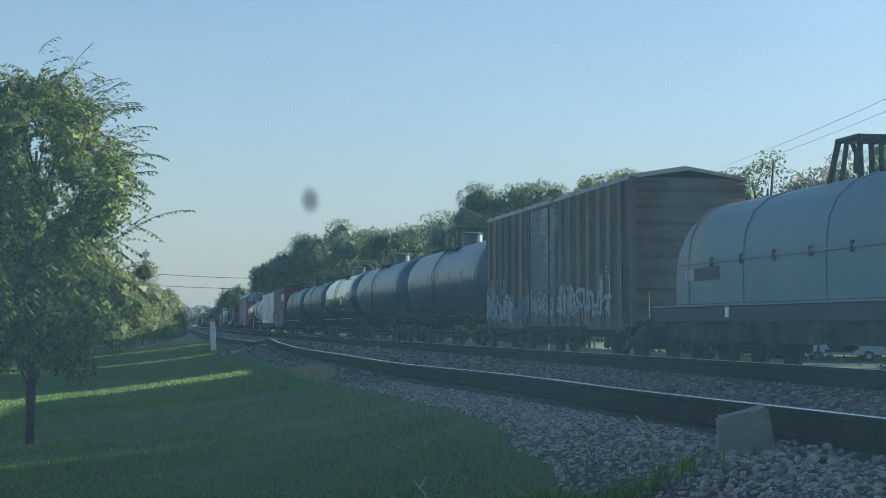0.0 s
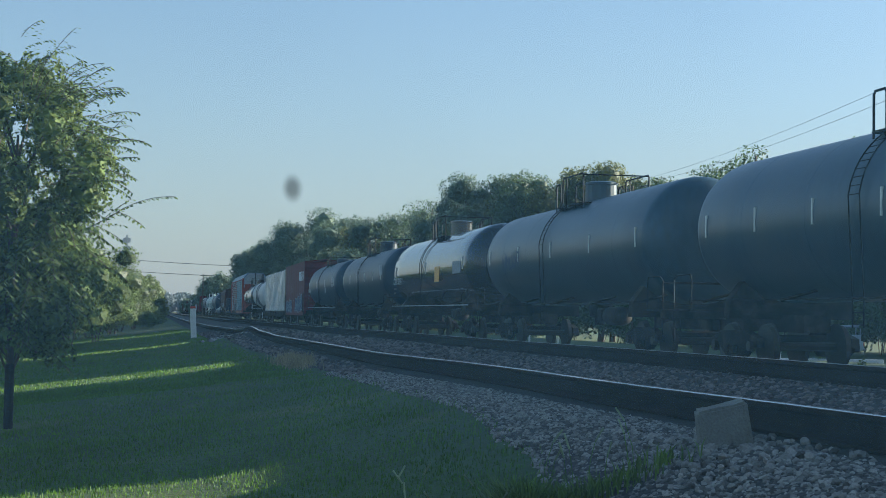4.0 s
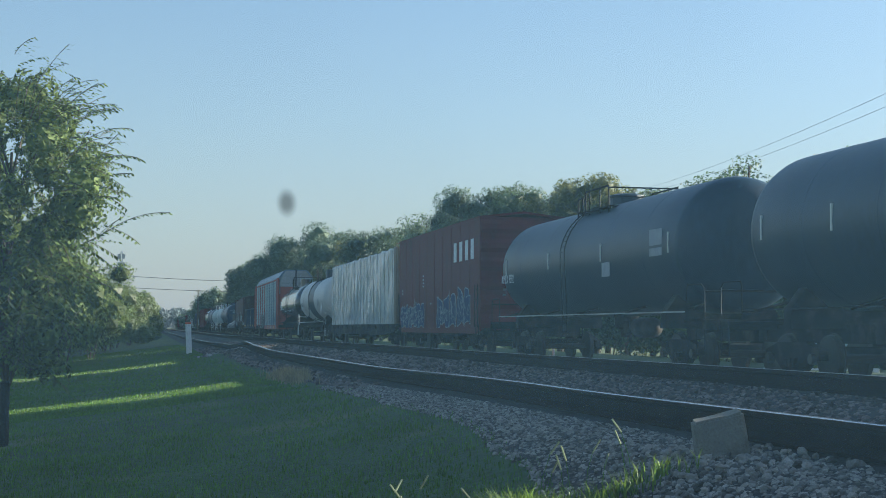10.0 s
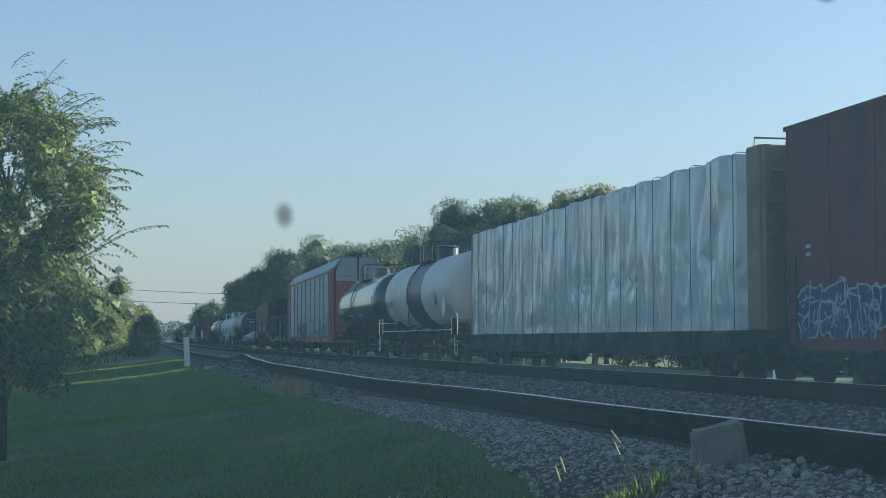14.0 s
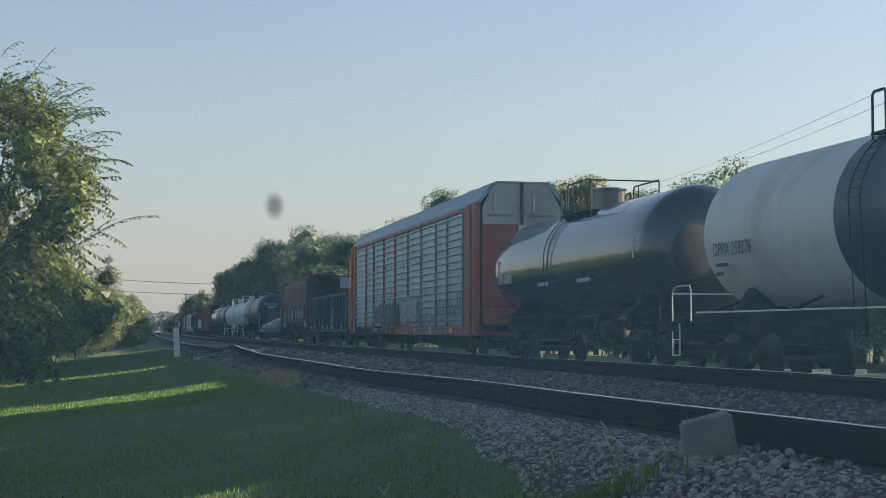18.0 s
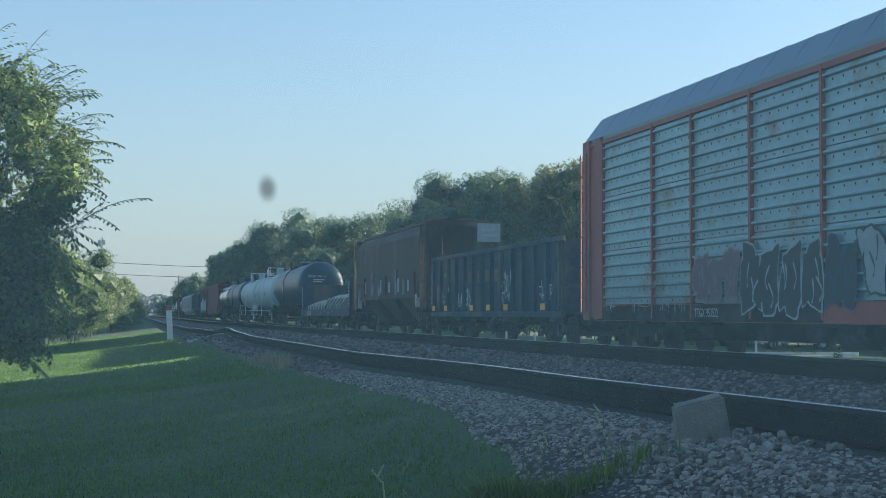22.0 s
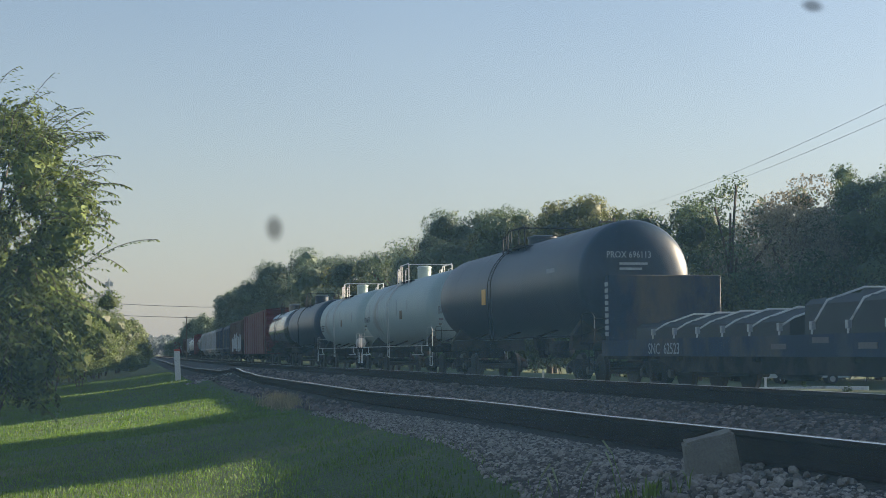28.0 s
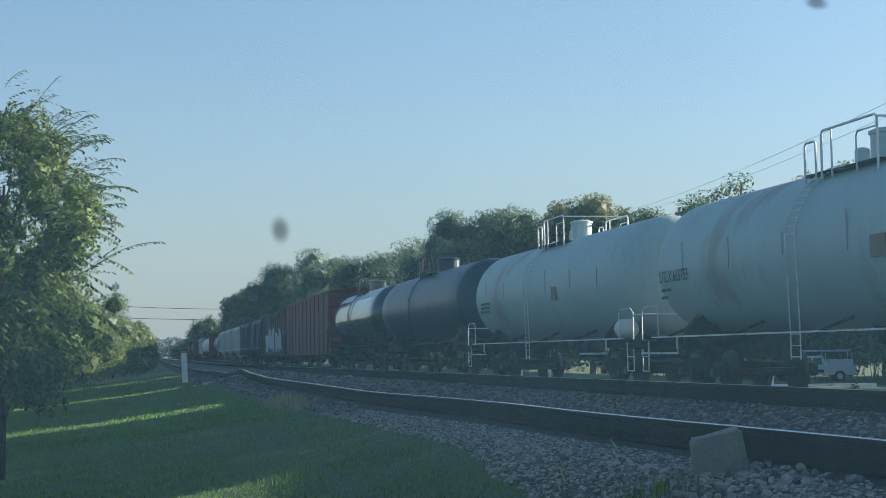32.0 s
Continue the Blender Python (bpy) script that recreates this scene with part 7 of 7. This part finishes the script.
# film thickens to the right, standing in for stronger sun glare there
apart, side, total = dn.new("ShaderNodeSeparateXYZ"), dn.new("ShaderNodeMapRange"), dn.new("ShaderNodeMath")
dl.new(coord.outputs["Object"], apart.inputs[0])
dl.new(apart.outputs["X"], side.inputs["Value"])
side.inputs["From Min"].default_value, side.inputs["From Max"].default_value = 0.08, 0.32
side.inputs["To Min"].default_value, side.inputs["To Max"].default_value = 0.0, 0.012
dl.new(amount.outputs["Result"], total.inputs[0])
dl.new(side.outputs["Result"], total.inputs[1])
# and thins low down, to weaken the painted veil over the ground
low, veil = dn.new("ShaderNodeMapRange"), dn.new("ShaderNodeMath")
dl.new(apart.outputs["Y"], low.inputs["Value"])
low.inputs["From Min"].default_value, low.inputs["From Max"].default_value = -0.075, -0.005
low.inputs["To Min"].default_value, low.inputs["To Max"].default_value = 0.38, 1.0
veil.operation = "MULTIPLY"
dl.new(total.outputs[0], veil.inputs[0])
dl.new(low.outputs["Result"], veil.inputs[1])
dl.new(veil.outputs[0], mixer.inputs["Fac"])
dl.new(clear.outputs[0], mixer.inputs[1])
dl.new(dust.outputs[0], mixer.inputs[2])
dl.new(mixer.outputs[0], dn["Material Output"].inputs["Surface"])

SPECK = bpy.data.materials.new("blurred_dirt_speck")
SPECK.use_nodes = True
dn, dl = SPECK.node_tree.nodes, SPECK.node_tree.links
clear, dark, mixer = dn.new("ShaderNodeBsdfTransparent"), dn.new("ShaderNodeBsdfDiffuse"), dn.new("ShaderNodeMixShader")
dark.inputs["Color"].default_value = (0.03, 0.035, 0.04, 1)
coord, ball, fade = dn.new("ShaderNodeTexCoord"), dn.new("ShaderNodeTexGradient"), dn.new("ShaderNodeMapRange")
ball.gradient_type = "SPHERICAL"
dl.new(coord.outputs["Object"], ball.inputs["Vector"])
fade.interpolation_type = "SMOOTHSTEP"
fade.inputs["To Max"].default_value = 0.62
fade.inputs["From Max"].default_value = 0.8
dl.new(ball.outputs["Fac"], fade.inputs["Value"])
dl.new(fade.outputs["Result"], mixer.inputs["Fac"])
dl.new(clear.outputs[0], mixer.inputs[1])
dl.new(dark.outputs[0], mixer.inputs[2])
dl.new(mixer.outputs[0], dn["Material Output"].inputs["Surface"])

# glass space: x to the right, y up, z towards the eye; half a metre ahead
pane_pose = pose(0, 0.6, 0.95, 73.0, 0, 0)
pane = raw("windscreen", [(-0.3, -0.22, 0), (0.55, -0.22, 0), (0.55, 0.26, 0), (-0.3, 0.26, 0)], [(0, 1, 2, 3)], DUST)
pane.matrix_basis = pane_pose
tagged(pane, "dusty car windscreen with a few blurred dirt specks", "windscreen")
for x, y, rx, ry in ((0.0667, 0.0544, 0.0052, 0.008), (0.333, 0.1745, 0.008, 0.005)):
    o = raw("dirt_speck", [(-1, -1, 0), (1, -1, 0), (1, 1, 0), (-1, 1, 0)], [(0, 1, 2, 3)], SPECK, pane)
    o.matrix_basis = Matrix.Translation((x, y, 0.001)) @ Matrix.Diagonal((rx, ry, 1, 1))


# ---------------------------------------------------------------- crushed stone
srng = np.random.default_rng(21)


def stone_shape(seed):
    r = np.random.default_rng(seed)
    bm = bmesh.new()
    bmesh.ops.create_icosphere(bm, subdivisions=1, radius=1)
    sc = np.array([1.0, r.uniform(0.65, 0.95), r.uniform(0.5, 0.8)])
    vs = np.array([tuple(q.co) for q in bm.verts]) * sc * r.uniform(0.75, 1.2, (len(bm.verts), 1))
    fs = [[q.index for q in f.verts] for f in bm.faces]
    bm.free()
    return vs, fs


SHAPES = [stone_shape(k) for k in range(7)]


def scatter(n, x_of, s0, s1, size, power=1.0):
    out = []
    for _ in range(n):
        s = s0 + (s1 - s0) * srng.random() ** power
        x = x_of(s)
        out.append((x, s, ground_z(x, s) + srng.uniform(-0.25, 0.55) * size, size * srng.uniform(0.6, 1.35), srng.integers(0, len(SHAPES))))
    return out


def turn(r):
    return np.array(Euler((srng.uniform(-0.7, 0.7), srng.uniform(-0.7, 0.7), srng.uniform(0, 6.28))).to_matrix())


def stone_sheet(name, label, items, material=STONES):
    V, F, base = [], [], 0
    for x, s, z, k, i in items:
        vs, fs = SHAPES[i]
        V.append(vs @ turn(0).T * k + (x, s, z))
        F += [tuple(base + q for q in f) for f in fs]
        base += len(vs)
    return tagged(raw(name, np.concatenate(V).tolist(), F, material), label, "ballast", kind="stuff")


def shoulder(s):
    lo = stone_edge(s) - 0.06
    return lo + (3.42 - lo) * srng.random() ** 0.8


def crib(s):
    return srng.uniform(3.66, 5.03)


near = scatter(300, lambda s: srng.uniform(2.75, 3.5), 6.4, 8.2, 0.027)
pieces = [raw("stone", (vs * 0.031).tolist(), [tuple(f) for f in fs], STONE) for vs, fs in SHAPES]
bed = thing("ballast_shoulder", Matrix(), "loose grey and tan crushed stones beside the rail", "ballast", kind="structure")
for o in pieces:
    o.parent = bed
for k, (x, s, z, sz, i) in enumerate(near):
    m = Matrix.Translation((x, s, z + 0.012)) @ Matrix(turn(0).tolist()).to_4x4() @ Matrix.Scale(sz / 0.031, 4)
    if k < len(pieces):
        pieces[k].matrix_basis = m
    else:
        again(pieces[i], m, bed)
stone_sheet("shoulder_stones", "loose grey crushed stone banked against the rail", scatter(27000, shoulder, 4.6, 22, 0.019, 1.35))
stone_sheet("crib_stones", "brownish crushed stone between the rails", scatter(13000, crib, 5.0, 34, 0.026, 1.3), STONES_BROWN)
stone_sheet("far_stones", "crushed stone further along the track", scatter(4200, lambda s: srng.uniform(3.0, 3.54) if srng.random() < 0.4 else crib(s), 20, 70, 0.045, 1.2), STONES_BROWN)
stone_sheet("hump_stones", "small pile of pale stone and dirt at the rail", scatter(500, lambda s: 3.3 + srng.normal() * 0.3, 46.5, 49.5, 0.06))


motions()
